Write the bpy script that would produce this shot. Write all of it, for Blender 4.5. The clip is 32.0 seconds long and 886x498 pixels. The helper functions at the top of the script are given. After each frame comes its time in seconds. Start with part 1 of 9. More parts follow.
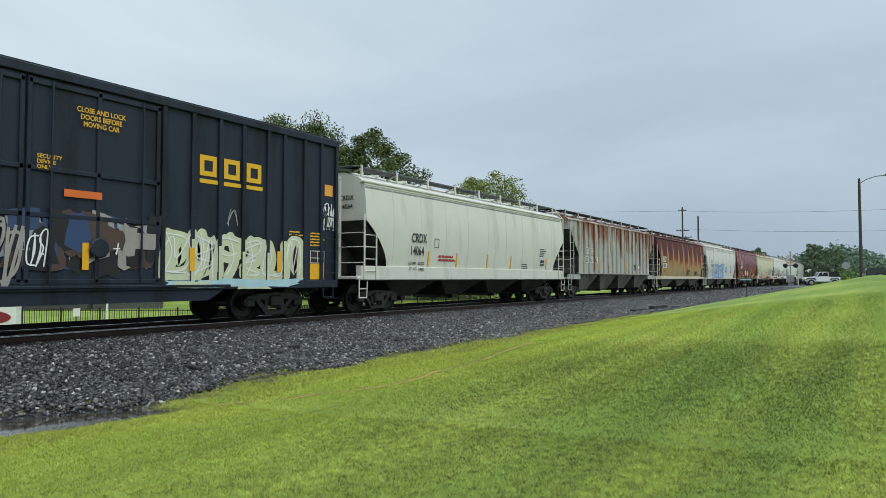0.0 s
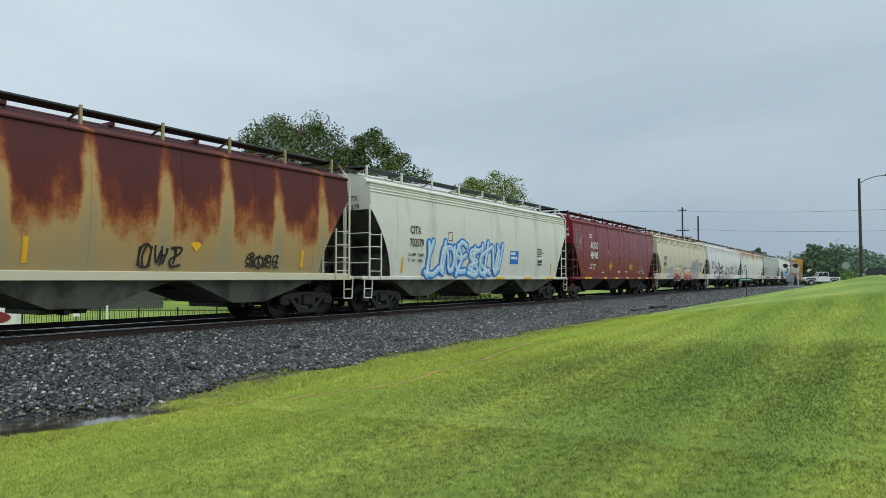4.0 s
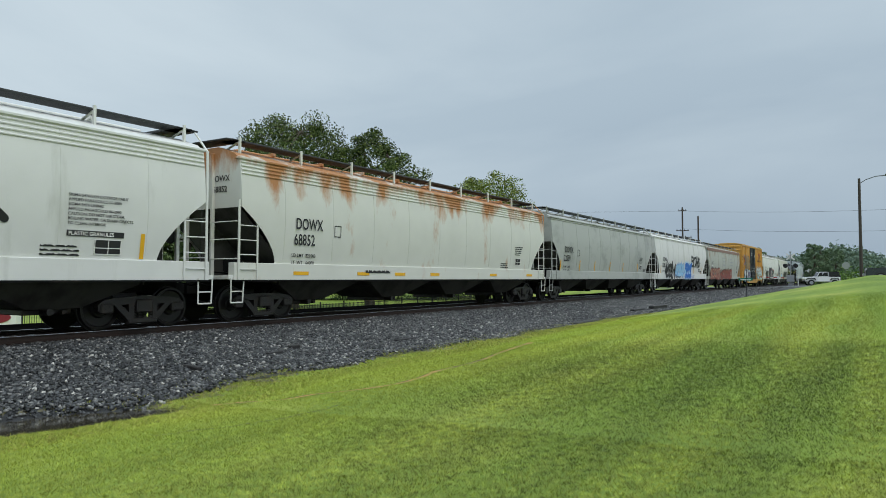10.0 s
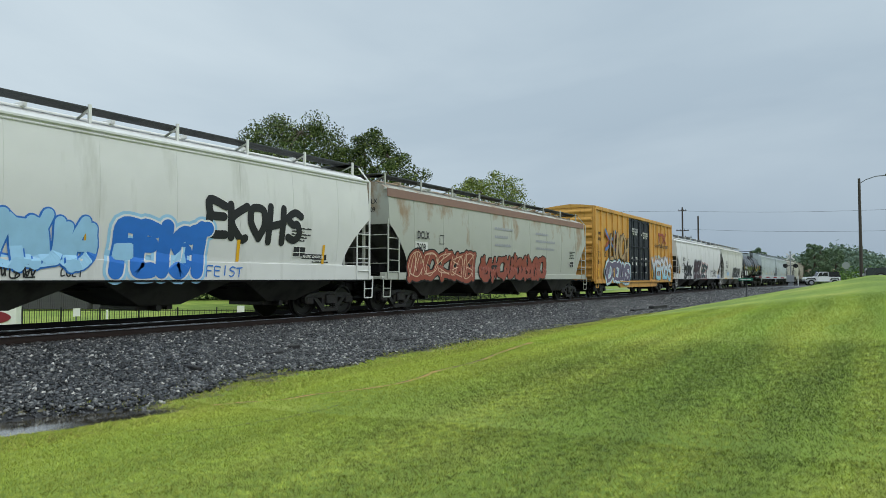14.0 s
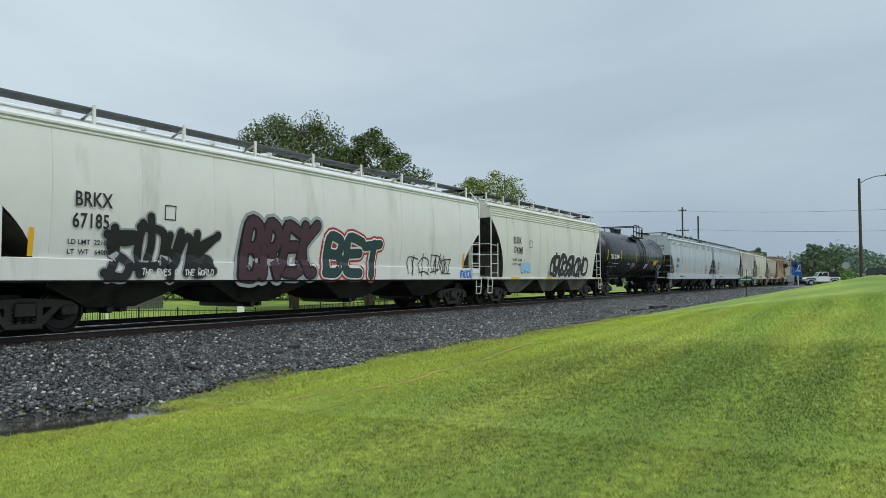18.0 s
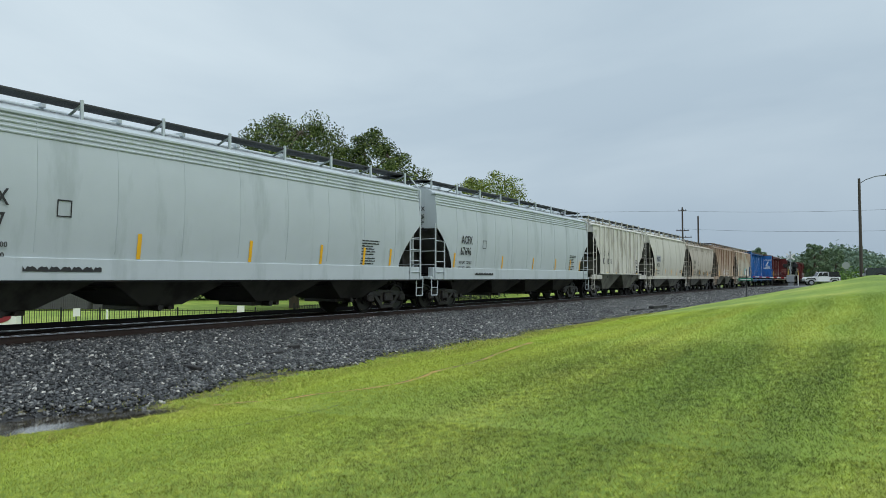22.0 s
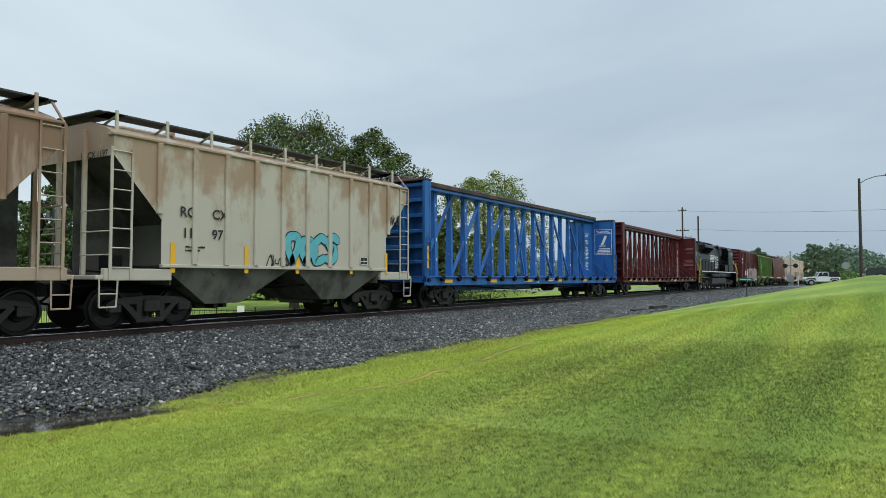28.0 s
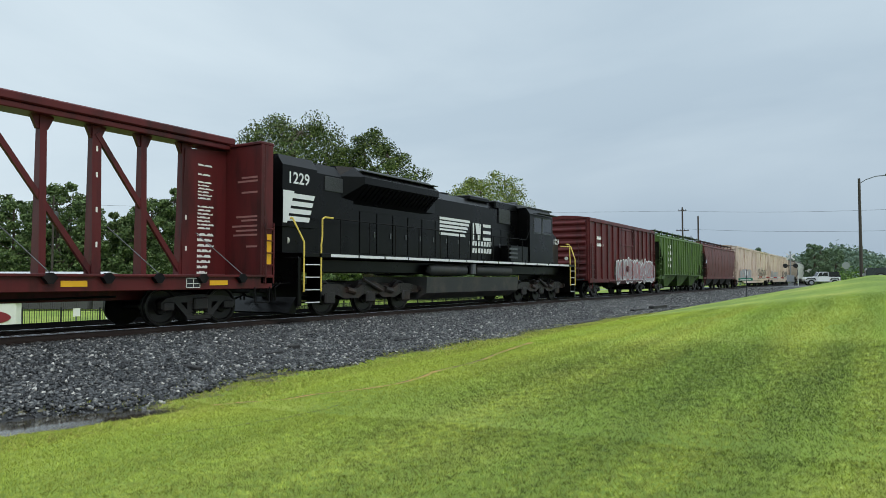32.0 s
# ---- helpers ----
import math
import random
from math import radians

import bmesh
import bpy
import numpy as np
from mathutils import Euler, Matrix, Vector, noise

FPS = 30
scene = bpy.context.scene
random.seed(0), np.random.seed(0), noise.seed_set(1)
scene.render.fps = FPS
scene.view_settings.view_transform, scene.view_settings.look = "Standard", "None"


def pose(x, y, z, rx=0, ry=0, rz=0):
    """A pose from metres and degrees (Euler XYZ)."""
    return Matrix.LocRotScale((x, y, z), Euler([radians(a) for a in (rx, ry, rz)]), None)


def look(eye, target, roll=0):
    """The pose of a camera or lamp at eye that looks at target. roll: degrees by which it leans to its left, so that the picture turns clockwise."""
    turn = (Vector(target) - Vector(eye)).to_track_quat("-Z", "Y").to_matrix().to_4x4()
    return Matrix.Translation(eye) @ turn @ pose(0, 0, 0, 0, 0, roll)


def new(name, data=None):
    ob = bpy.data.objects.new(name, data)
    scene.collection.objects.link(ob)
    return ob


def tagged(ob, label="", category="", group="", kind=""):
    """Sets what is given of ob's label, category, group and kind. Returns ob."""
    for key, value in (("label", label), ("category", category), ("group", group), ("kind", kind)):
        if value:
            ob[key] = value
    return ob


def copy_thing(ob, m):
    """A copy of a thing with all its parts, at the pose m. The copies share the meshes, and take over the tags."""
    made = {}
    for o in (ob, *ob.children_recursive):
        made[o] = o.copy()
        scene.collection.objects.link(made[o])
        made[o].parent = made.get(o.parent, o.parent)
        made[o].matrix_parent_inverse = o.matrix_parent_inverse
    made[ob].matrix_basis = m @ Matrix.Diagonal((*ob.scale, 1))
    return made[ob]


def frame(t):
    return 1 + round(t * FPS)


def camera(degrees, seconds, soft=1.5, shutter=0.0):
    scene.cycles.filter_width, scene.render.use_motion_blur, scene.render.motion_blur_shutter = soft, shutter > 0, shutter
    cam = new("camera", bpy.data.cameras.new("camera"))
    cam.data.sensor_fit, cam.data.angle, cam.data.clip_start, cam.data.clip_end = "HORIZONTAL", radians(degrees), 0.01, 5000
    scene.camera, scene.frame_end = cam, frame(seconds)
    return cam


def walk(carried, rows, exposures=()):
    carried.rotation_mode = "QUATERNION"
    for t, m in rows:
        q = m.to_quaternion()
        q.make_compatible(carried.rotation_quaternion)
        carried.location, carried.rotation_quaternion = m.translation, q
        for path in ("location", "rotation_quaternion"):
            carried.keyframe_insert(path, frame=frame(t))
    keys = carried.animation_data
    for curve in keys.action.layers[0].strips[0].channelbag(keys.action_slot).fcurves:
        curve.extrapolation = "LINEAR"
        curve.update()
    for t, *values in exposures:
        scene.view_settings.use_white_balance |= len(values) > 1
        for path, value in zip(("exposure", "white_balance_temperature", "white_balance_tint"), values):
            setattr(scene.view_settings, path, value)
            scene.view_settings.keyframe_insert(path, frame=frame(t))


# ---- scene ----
# The camera stands still beside a railway; x runs along the track, rail tops lie at z = 0.
cam = camera(64.98, 32.0, 0.5)
EYE = (0.0, -15.18, 1.127)
HEAD, TILT = 31.76, 2.42
cam_pose = pose(*EYE, 90 + TILT, 0, HEAD - 90)
walk(cam, [(0, cam_pose), (32, cam_pose)], exposures=[(0, 0.03), (3, -0.04), (6, -0.06), (9, -0.13), (13, -0.11), (16.5, -0.05), (19, -0.06), (21, 0.04), (23, -0.04), (25, 0.02), (28, 0.04), (32, 0.06)])
SPEED = 13.06

# ---- world and light ----
world = bpy.data.worlds.new("world")
scene.world = world
world.use_nodes = True
wn, wl = world.node_tree.nodes, world.node_tree.links
wn.clear()
w_out = wn.new("ShaderNodeOutputWorld")
w_bg = wn.new("ShaderNodeBackground")
w_sky = wn.new("ShaderNodeTexSky")
w_sky.sky_type, w_sky.sun_disc = "NISHITA", False
w_sky.sun_elevation, w_sky.sun_rotation = radians(52), radians(200)
w_sky.air_density, w_sky.dust_density = 1.2, 3.0
w_co = wn.new("ShaderNodeTexCoord")
w_sep = wn.new("ShaderNodeSeparateXYZ")
w_map = wn.new("ShaderNodeMapping")
w_map.inputs["Scale"].default_value = (1.0, 1.0, 3.2)
w_noise = wn.new("ShaderNodeTexNoise")
w_noise.inputs["Scale"].default_value, w_noise.inputs["Detail"].default_value = 1.3, 6
w_noise.inputs["Roughness"].default_value, w_noise.inputs["Distortion"].default_value = 0.5, 0.4
w_ramp = wn.new("ShaderNodeValToRGB")
w_ramp.color_ramp.elements[0].position, w_ramp.color_ramp.elements[0].color = 0.36, (0.49, 0.605, 0.70, 1)
w_ramp.color_ramp.elements[1].position, w_ramp.color_ramp.elements[1].color = 0.66, (0.66, 0.775, 0.85, 1)
# overcast sky: the zenith is about three times as bright as the horizon
w_grad = wn.new("ShaderNodeMapRange")
w_grad.inputs["From Min"].default_value, w_grad.inputs["From Max"].default_value = 0.42, 1.0
w_grad.inputs["To Min"].default_value, w_grad.inputs["To Max"].default_value = 1.0, 2.6
w_mul = wn.new("ShaderNodeMixRGB")
w_mul.blend_type, w_mul.inputs[0].default_value = "MULTIPLY", 1.0
w_scale = wn.new("ShaderNodeMixRGB")
w_scale.blend_type, w_scale.inputs[0].default_value = "MULTIPLY", 1.0
w_scale.inputs[2].default_value = (0.1, 0.1, 0.1, 1)
w_mix = wn.new("ShaderNodeMixRGB")
w_mix.inputs[0].default_value = 0.93
# a heavier bank of cloud low over the far end of the line
w_dot = wn.new("ShaderNodeVectorMath")
w_dot.operation = "DOT_PRODUCT"
w_dot.inputs[1].default_value = (1.0, -0.1, 0.0)
w_az = wn.new("ShaderNodeMapRange")
w_az.interpolation_type = "SMOOTHSTEP"
w_az.inputs["From Min"].default_value, w_az.inputs["From Max"].default_value = 0.72, 1.0
w_el = wn.new("ShaderNodeMapRange")
w_el.interpolation_type = "SMOOTHSTEP"
w_el.inputs["From Min"].default_value, w_el.inputs["From Max"].default_value = 0.34, 0.0
w_bank = wn.new("ShaderNodeMath")
w_bank.operation = "MULTIPLY"
w_low = wn.new("ShaderNodeMixRGB")
w_low.blend_type = "MULTIPLY"
w_low.inputs[2].default_value = (0.66, 0.70, 0.76, 1)
wl.new(w_co.outputs["Generated"], w_dot.inputs[0])
wl.new(w_dot.outputs["Value"], w_az.inputs["Value"])
wl.new(w_sep.outputs["Z"], w_el.inputs["Value"])
wl.new(w_az.outputs[0], w_bank.inputs[0])
wl.new(w_el.outputs[0], w_bank.inputs[1])
wl.new(w_bank.outputs[0], w_low.inputs[0])
wl.new(w_co.outputs["Generated"], w_sep.inputs[0])
wl.new(w_co.outputs["Generated"], w_map.inputs["Vector"])
wl.new(w_map.outputs[0], w_noise.inputs["Vector"])
wl.new(w_noise.outputs["Fac"], w_ramp.inputs[0])
wl.new(w_sep.outputs["Z"], w_grad.inputs["Value"])
wl.new(w_ramp.outputs[0], w_mul.inputs[1])
wl.new(w_grad.outputs[0], w_mul.inputs[2])
wl.new(w_sky.outputs[0], w_scale.inputs[1])
wl.new(w_scale.outputs[0], w_mix.inputs[1])
wl.new(w_mul.outputs[0], w_mix.inputs[2])
wl.new(w_mix.outputs[0], w_low.inputs[1])
wl.new(w_low.outputs[0], w_bg.inputs["Color"])
w_bg.inputs["Strength"].default_value = 1.0
wl.new(w_bg.outputs[0], w_out.inputs["Surface"])

sun_data = bpy.data.lights.new("sun", "SUN")
sun_data.energy, sun_data.angle, sun_data.color = 1.2, radians(40), (1.0, 0.97, 0.92)
sun_ob = new("sun", sun_data)
sun_ob.matrix_world = look((-20, -45, 60), (0, 0, 0))


# ---- mesh and material tools ----
class Shape:
    """Vertices and faces of one part, gathered piece by piece."""

    def __init__(self):
        self.v, self.f = [], []

    def add(self, verts, faces):
        n = len(self.v)
        self.v += [tuple(p) for p in verts]
        self.f += [tuple(n + i for i in q) for q in faces]
        return self

    def box(self, x0, x1, y0, y1, z0, z1, c=0.0):
        """A block; c chamfers its edges."""
        if c <= 0:
            vs = [(x, y, z) for x in (x0, x1) for y in (y0, y1) for z in (z0, z1)]
            return self.add(vs, [(0, 1, 3, 2), (4, 6, 7, 5), (0, 4, 5, 1), (2, 3, 7, 6), (0, 2, 6, 4), (1, 5, 7, 3)])
        vs, q = [], []
        lo, hi = (x0, y0, z0), (x1, y1, z1)
        ids = {}
        for sx in (0, 1):
            for sy in (0, 1):
                for sz in (0, 1):
                    for ax in range(3):
                        s = (sx, sy, sz)
                        p = [(hi[k] if s[k] else lo[k]) if k == ax else ((hi[k] - c) if s[k] else (lo[k] + c)) for k in range(3)]
                        ids[(s, ax)] = len(vs)
                        vs.append(p)
        for ax in range(3):
            a, b = [k for k in range(3) if k != ax]
            for s in (0, 1):
                loop = []
                for u, w in ((0, 0), (1, 0), (1, 1), (0, 1)):
                    t = [0, 0, 0]
                    t[ax], t[a], t[b] = s, u, w
                    loop.append(ids[(tuple(t), ax)])
                q.append(tuple(loop if (s == 1) == (ax != 1) else loop[::-1]))
        for ax in range(3):
            a, b = [k for k in range(3) if k != ax]
            for u in (0, 1):
                for w in (0, 1):
                    s0, s1 = [0, 0, 0], [0, 0, 0]
                    s0[a] = s1[a] = u
                    s0[b] = s1[b] = w
                    s1[ax] = 1
                    s0, s1 = tuple(s0), tuple(s1)
                    q.append((ids[(s0, a)], ids[(s1, a)], ids[(s1, b)], ids[(s0, b)]))
        for s in [(i, j, k) for i in (0, 1) for j in (0, 1) for k in (0, 1)]:
            q.append((ids[(s, 0)], ids[(s, 1)], ids[(s, 2)]))
        return self.add(vs, q)

    def tube(self, p0, p1, r, n=6, r1=None):
        p0, p1 = Vector(p0), Vector(p1)
        d = (p1 - p0).normalized()
        a = d.orthogonal().normalized()
        b = d.cross(a)
        r1 = r if r1 is None else r1
        vs = []
        for p, q in ((p0, r), (p1, r1)):
            for i in range(n):
                t = 2 * math.pi * i / n
                vs.append(p + q * (math.cos(t) * a + math.sin(t) * b))
        fs = [(i, (i + 1) % n, n + (i + 1) % n, n + i) for i in range(n)]
        fs += [tuple(range(n - 1, -1, -1)), tuple(range(n, 2 * n))]
        return self.add(vs, fs)

    def path(self, pts, r, n=5):
        for a, b in zip(pts, pts[1:]):
            self.tube(a, b, r, n)
        return self

    def bar(self, p0, p1, w, h):
        """A flat or square bar between two points: w across (level), h the other way."""
        p0, p1 = Vector(p0), Vector(p1)
        d = (p1 - p0).normalized()
        up = Vector((0, 0, 1)) if abs(d.z) < 0.95 else Vector((0, 1, 0))
        a = d.cross(up).normalized() * (w / 2)
        b = a.cross(d).normalized() * (h / 2)
        vs = [p + i * a + j * b for p in (p0, p1) for i, j in ((-1, -1), (1, -1), (1, 1), (-1, 1))]
        return self.add(vs, [(0, 1, 2, 3), (7, 6, 5, 4), (0, 4, 5, 1), (1, 5, 6, 2), (2, 6, 7, 3), (3, 7, 4, 0)])

    def prism(self, pts, axis, a, b):
        """A polygon (pairs of the two other axes, in order) drawn out along one axis from a to b."""
        def at(p, t):
            return {"x": (t, p[0], p[1]), "y": (p[0], t, p[1]), "z": (p[0], p[1], t)}[axis]
        n = len(pts)
        vs = [at(p, a) for p in pts] + [at(p, b) for p in pts]
        fs = [(i, (i + 1) % n, n + (i + 1) % n, n + i) for i in range(n)]
        return self.add(vs, fs + [tuple(range(n - 1, -1, -1)), tuple(range(n, 2 * n))])

    def loft(self, rings, closed=True, caps=True):
        n, vs, fs = len(rings[0]), [], []
        for r in rings:
            vs += r
        for k in range(len(rings) - 1):
            for i in range(n if closed else n - 1):
                j = (i + 1) % n
                fs.append((k * n + i, k * n + j, (k + 1) * n + j, (k + 1) * n + i))
        if caps:
            fs += [tuple(range(n - 1, -1, -1)), tuple(range((len(rings) - 1) * n, len(rings) * n))]
        return self.add(vs, fs)

    def turned(self, profile, p0, axis, n=20):
        """Rings of (offset along axis, radius) round an axis through p0."""
        rings = []
        for o, r in profile:
            ring = []
            for i in range(n):
                t = 2 * math.pi * i / n
                c, s = r * math.cos(t), r * math.sin(t)
                ring.append({"x": (p0[0] + o, p0[1] + c, p0[2] + s), "y": (p0[0] + c, p0[1] + o, p0[2] + s), "z": (p0[0] + c, p0[1] + s, p0[2] + o)}[axis])
            rings.append(ring)
        return self.loft(rings)

    def mesh(self, name, material):
        me = bpy.data.meshes.new(name)
        me.from_pydata(self.v, [], self.f)
        bm = bmesh.new()
        bm.from_mesh(me)
        bmesh.ops.recalc_face_normals(bm, faces=bm.faces)
        bm.to_mesh(me)
        bm.free()
        for m in (material if isinstance(material, (list, tuple)) else [material]):
            me.materials.append(m)
        return me


def part(name, shape, material, parent, label="", smooth=False):
    """Links a shape as one mesh object under a thing or a part."""
    me = shape if isinstance(shape, bpy.types.Mesh) else shape.mesh(name, material)
    if smooth:
        me.polygons.foreach_set("use_smooth", [True] * len(me.polygons))
        me.set_sharp_from_angle(angle=radians(32))
    ob = new(name, me)
    ob.parent = parent
    if label:
        tagged(ob, label)
    return ob


def thing(name, label, category, group="", kind="", at=(0, 0, 0)):
    ob = new(name)
    ob.empty_display_size = 0.2
    ob.location = at
    return tagged(ob, label, category, group, kind)


def big(name, verts, faces, material, label, category, kind, smooth=False):
    """A large mesh straight from arrays."""
    me = bpy.data.meshes.new(name)
    me.from_pydata(verts, [], faces)
    me.materials.append(material)
    if smooth:
        me.polygons.foreach_set("use_smooth", [True] * len(me.polygons))
    return tagged(new(name, me), label, category, "", kind)


def rgb(r, g, b):
    """Linear colour from the values of a colour chart, 0 to 255."""
    return tuple(((c / 255 + 0.055) / 1.055) ** 2.4 if c > 10 else c / 3294 for c in (r, g, b)) + (1,)


MATS = {}


def mat(name, colour, rough=0.6, metal=0.0, var=0.12, scale=3.0, bump=0.0, bump_scale=40.0, dirt=None, dirt_amount=0.0,
        streak=(1, 1, 1), dirt_scale=1.2, coat=0.0, spec=0.5, top=None):
    """A surface with tone variation at two scales, stains or rust of another colour, and a fine relief.
    streak stretches the stains (a small z makes runs); top = (z low, z high) keeps them to a height."""
    if name in MATS:
        return MATS[name]
    m = bpy.data.materials.new(name)
    m.use_nodes = True
    n, l = m.node_tree.nodes, m.node_tree.links
    p = n["Principled BSDF"]
    p.inputs["Roughness"].default_value, p.inputs["Metallic"].default_value = rough, metal
    p.inputs["Specular IOR Level"].default_value = spec
    if coat:
        p.inputs["Coat Weight"].default_value, p.inputs["Coat Roughness"].default_value = coat, 0.15
    co = n.new("ShaderNodeTexCoord")
    a = n.new("ShaderNodeTexNoise")
    a.inputs["Scale"].default_value, a.inputs["Detail"].default_value = scale, 8
    l.new(co.outputs["Object"], a.inputs["Vector"])
    lo = n.new("ShaderNodeMixRGB")
    lo.inputs[1].default_value = tuple(c * (1 - var) for c in colour[:3]) + (1,)
    lo.inputs[2].default_value = tuple(min(1, c * (1 + var)) for c in colour[:3]) + (1,)
    l.new(a.outputs["Fac"], lo.inputs[0])
    out = lo.outputs[0]
    if dirt is not None:
        mp = n.new("ShaderNodeMapping")
        mp.inputs["Scale"].default_value = streak
        l.new(co.outputs["Object"], mp.inputs["Vector"])
        d = n.new("ShaderNodeTexNoise")
        d.inputs["Scale"].default_value, d.inputs["Detail"].default_value, d.inputs["Roughness"].default_value = dirt_scale, 9, 0.62
        l.new(mp.outputs[0], d.inputs["Vector"])
        r = n.new("ShaderNodeMapRange")
        r.inputs["From Min"].default_value, r.inputs["From Max"].default_value = 0.62 - 0.35 * dirt_amount, 0.74 - 0.3 * dirt_amount
        l.new(d.outputs["Fac"], r.inputs["Value"])
        fac = r.outputs[0]
        if top:
            sp = n.new("ShaderNodeSeparateXYZ")
            l.new(co.outputs["Object"], sp.inputs[0])
            g = n.new("ShaderNodeMapRange")
            g.inputs["From Min"].default_value, g.inputs["From Max"].default_value = top
            l.new(sp.outputs["Z"], g.inputs["Value"])
            ad = n.new("ShaderNodeMath")
            ad.operation = "MULTIPLY_ADD"
            l.new(g.outputs[0], ad.inputs[0])
            ad.inputs[1].default_value = 0.34
            l.new(d.outputs["Fac"], ad.inputs[2])
            sub = n.new("ShaderNodeMath")
            sub.operation = "SUBTRACT"
            l.new(ad.outputs[0], sub.inputs[0])
            sub.inputs[1].default_value = 0.17
            l.new(sub.outputs[0], r.inputs["Value"])
        mx = n.new("ShaderNodeMixRGB")
        l.new(fac, mx.inputs[0])
        l.new(out, mx.inputs[1])
        mx.inputs[2].default_value = dirt
        out = mx.outputs[0]
    l.new(out, p.inputs["Base Color"])
    rr = n.new("ShaderNodeMapRange")
    rr.inputs["To Min"].default_value, rr.inputs["To Max"].default_value = max(0.03, rough - 0.12), min(1, rough + 0.12)
    l.new(a.outputs["Fac"], rr.inputs["Value"])
    l.new(rr.outputs[0], p.inputs["Roughness"])
    if bump:
        b = n.new("ShaderNodeTexNoise")
        b.inputs["Scale"].default_value, b.inputs["Detail"].default_value = bump_scale, 6
        l.new(co.outputs["Object"], b.inputs["Vector"])
        bp = n.new("ShaderNodeBump")
        bp.inputs["Strength"].default_value, bp.inputs["Distance"].default_value = bump, 0.02
        l.new(b.outputs["Fac"], bp.inputs["Height"])
        l.new(bp.outputs[0], p.inputs["Normal"])
    MATS[name] = m
    return m


GRIME = rgb(70, 66, 60)
M_TRUCK = mat("wheel truck steel", rgb(36, 33, 32), 0.45, 0.0, 0.4, 5, 0.4, 60, rgb(54, 40, 33), 0.3, spec=0.4)
M_WHEEL = mat("wheel steel", rgb(30, 28, 28), 0.4, 0.3, 0.25, 6, spec=0.35)
M_BLACK = mat("black underframe paint", rgb(10, 10, 11), 0.7, 0.0, 0.3, 4, 0.2, 50, rgb(34, 29, 26), 0.25, spec=0.2)
M_RAIL = mat("polished rail head", rgb(200, 202, 204), 0.16, 1.0, 0.1, 12)
M_RAILSIDE = mat("rusty rail web", rgb(46, 33, 27), 0.7, 0.2, 0.3, 8, 0.3, 60)
M_TIE = mat("dark creosoted timber", rgb(48, 40, 34), 0.85, 0, 0.35, 6, 0.5, 40)
M_YELLOW = mat("yellow reflective tape", rgb(226, 170, 24), 0.5, 0, 0.12, 6)
M_TEXT_DARK = mat("black stencil paint", rgb(34, 34, 36), 0.6, 0, 0.2, 20)
M_TEXT_WHITE = mat("white stencil paint", rgb(222, 222, 216), 0.6, 0, 0.12, 20)
M_GRATE = mat("galvanised walkway grating", rgb(92, 95, 98), 0.55, 0.5, 0.25, 14, 0.5, 90)
M_GRATE_DARK = mat("dark walkway grating", rgb(54, 56, 58), 0.6, 0.2, 0.25, 14, 0.5, 90)


# ---- ground ----
def blend(a, b, t):
    t = min(1.0, max(0.0, t))
    return a + (b - a) * t * t * (3 - 2 * t)


def line(a, b, t):
    return a + (b - a) * min(1.0, max(0.0, t))


TOE, TOE_Z = -5.9, -0.57


def toe_y(x):
    return blend(-5.5, TOE, (x - 4.2) / 2.3)


def toe_z(x):
    return blend(-0.74, TOE_Z, (x - 6.2) / 3.2)


def lawn_height(x, y):
    """The mown bank on the near side: it rises from the ditch towards the crest beside the road."""
    d = toe_y(x) - y
    foot = toe_z(x)
    if x < 52:
        crest = blend(-0.52, 1.3, (x - 2) / 40)
    else:
        crest = blend(1.3, 0.1, (x - 52) / 34)
    ditch = line(1.0, 0.1, (x - 7) / 16)
    q = min(0.985, max(0.0, d - ditch) / (9.3 - ditch))
    dip = line(0.02, 0.06, (x - 6) / 3) * line(1, 0, (x - 9) / 12) * max(0.0, 1 - abs(d - 0.5) / 1.4)
    return foot + (crest - foot) * q ** 0.97 - dip


def hollow(x, y):
    """Below 1 within the puddle, a long oval askew to the track."""
    a, b = x - 4.85, y + 5.86
    p, q = a * 0.93 - b * 0.37, a * 0.37 + b * 0.93
    return (p / 1.75) ** 2 + (q / 0.6) ** 2


def shore(x, y):
    """The hollow with a ragged rim."""
    return hollow(x, y) + 0.5 * noise.noise((x * 1.9, y * 1.9, 2)) + 0.3 * noise.noise((x * 5, y * 5, 7))


def ground_height(x, y):
    if abs(y) < 1.75:
        z = -0.19
    elif y < 0:
        z = line(-0.19, toe_z(x), (-1.75 - y) / (-1.75 - toe_y(x))) if y > toe_y(x) else lawn_height(x, y)
    else:
        z = line(-0.19, -1.2, (y - 5.6) / 2.0)
        if y > 7.6:
            z = line(-1.2, -1.75, (y - 7.6) / 10)
        if y > 70:
            z = line(-1.75, 0.6, (y - 70) / 260)
    # the level crossing
    r = max(0.0, 1 - max(0, abs(x - 99) - 6.5) / 12)
    if r > 0 and abs(y) > 1.6:
        road = line(-0.06, 0.15, (-y - 2) / 6) if y < 0 else line(-0.06, -0.9, (y - 3) / 30)
        z = z + (road - z) * blend(0, 1, r)
    # the puddle's hollow
    if 1 < x < 9 and -8 < y < -4.6:
        e = shore(x, y)
        if e < 1.35:
            z = min(z, z - (z + 0.86) * max(0, 1 - e / 1.35) ** 0.5)
    fine = 0.03 * noise.noise((x * 0.35, y * 0.35, 0)) + 0.012 * noise.noise((x * 1.4, y * 1.4, 3))
    return z + (fine if y < -6.2 or y > 8 else 0)


def steps(stops):
    out = []
    for a, b, d in stops:
        n = max(1, round((b - a) / d))
        out += [a + (b - a) * i / n for i in range(n)]
    return out + [stops[-1][1]]


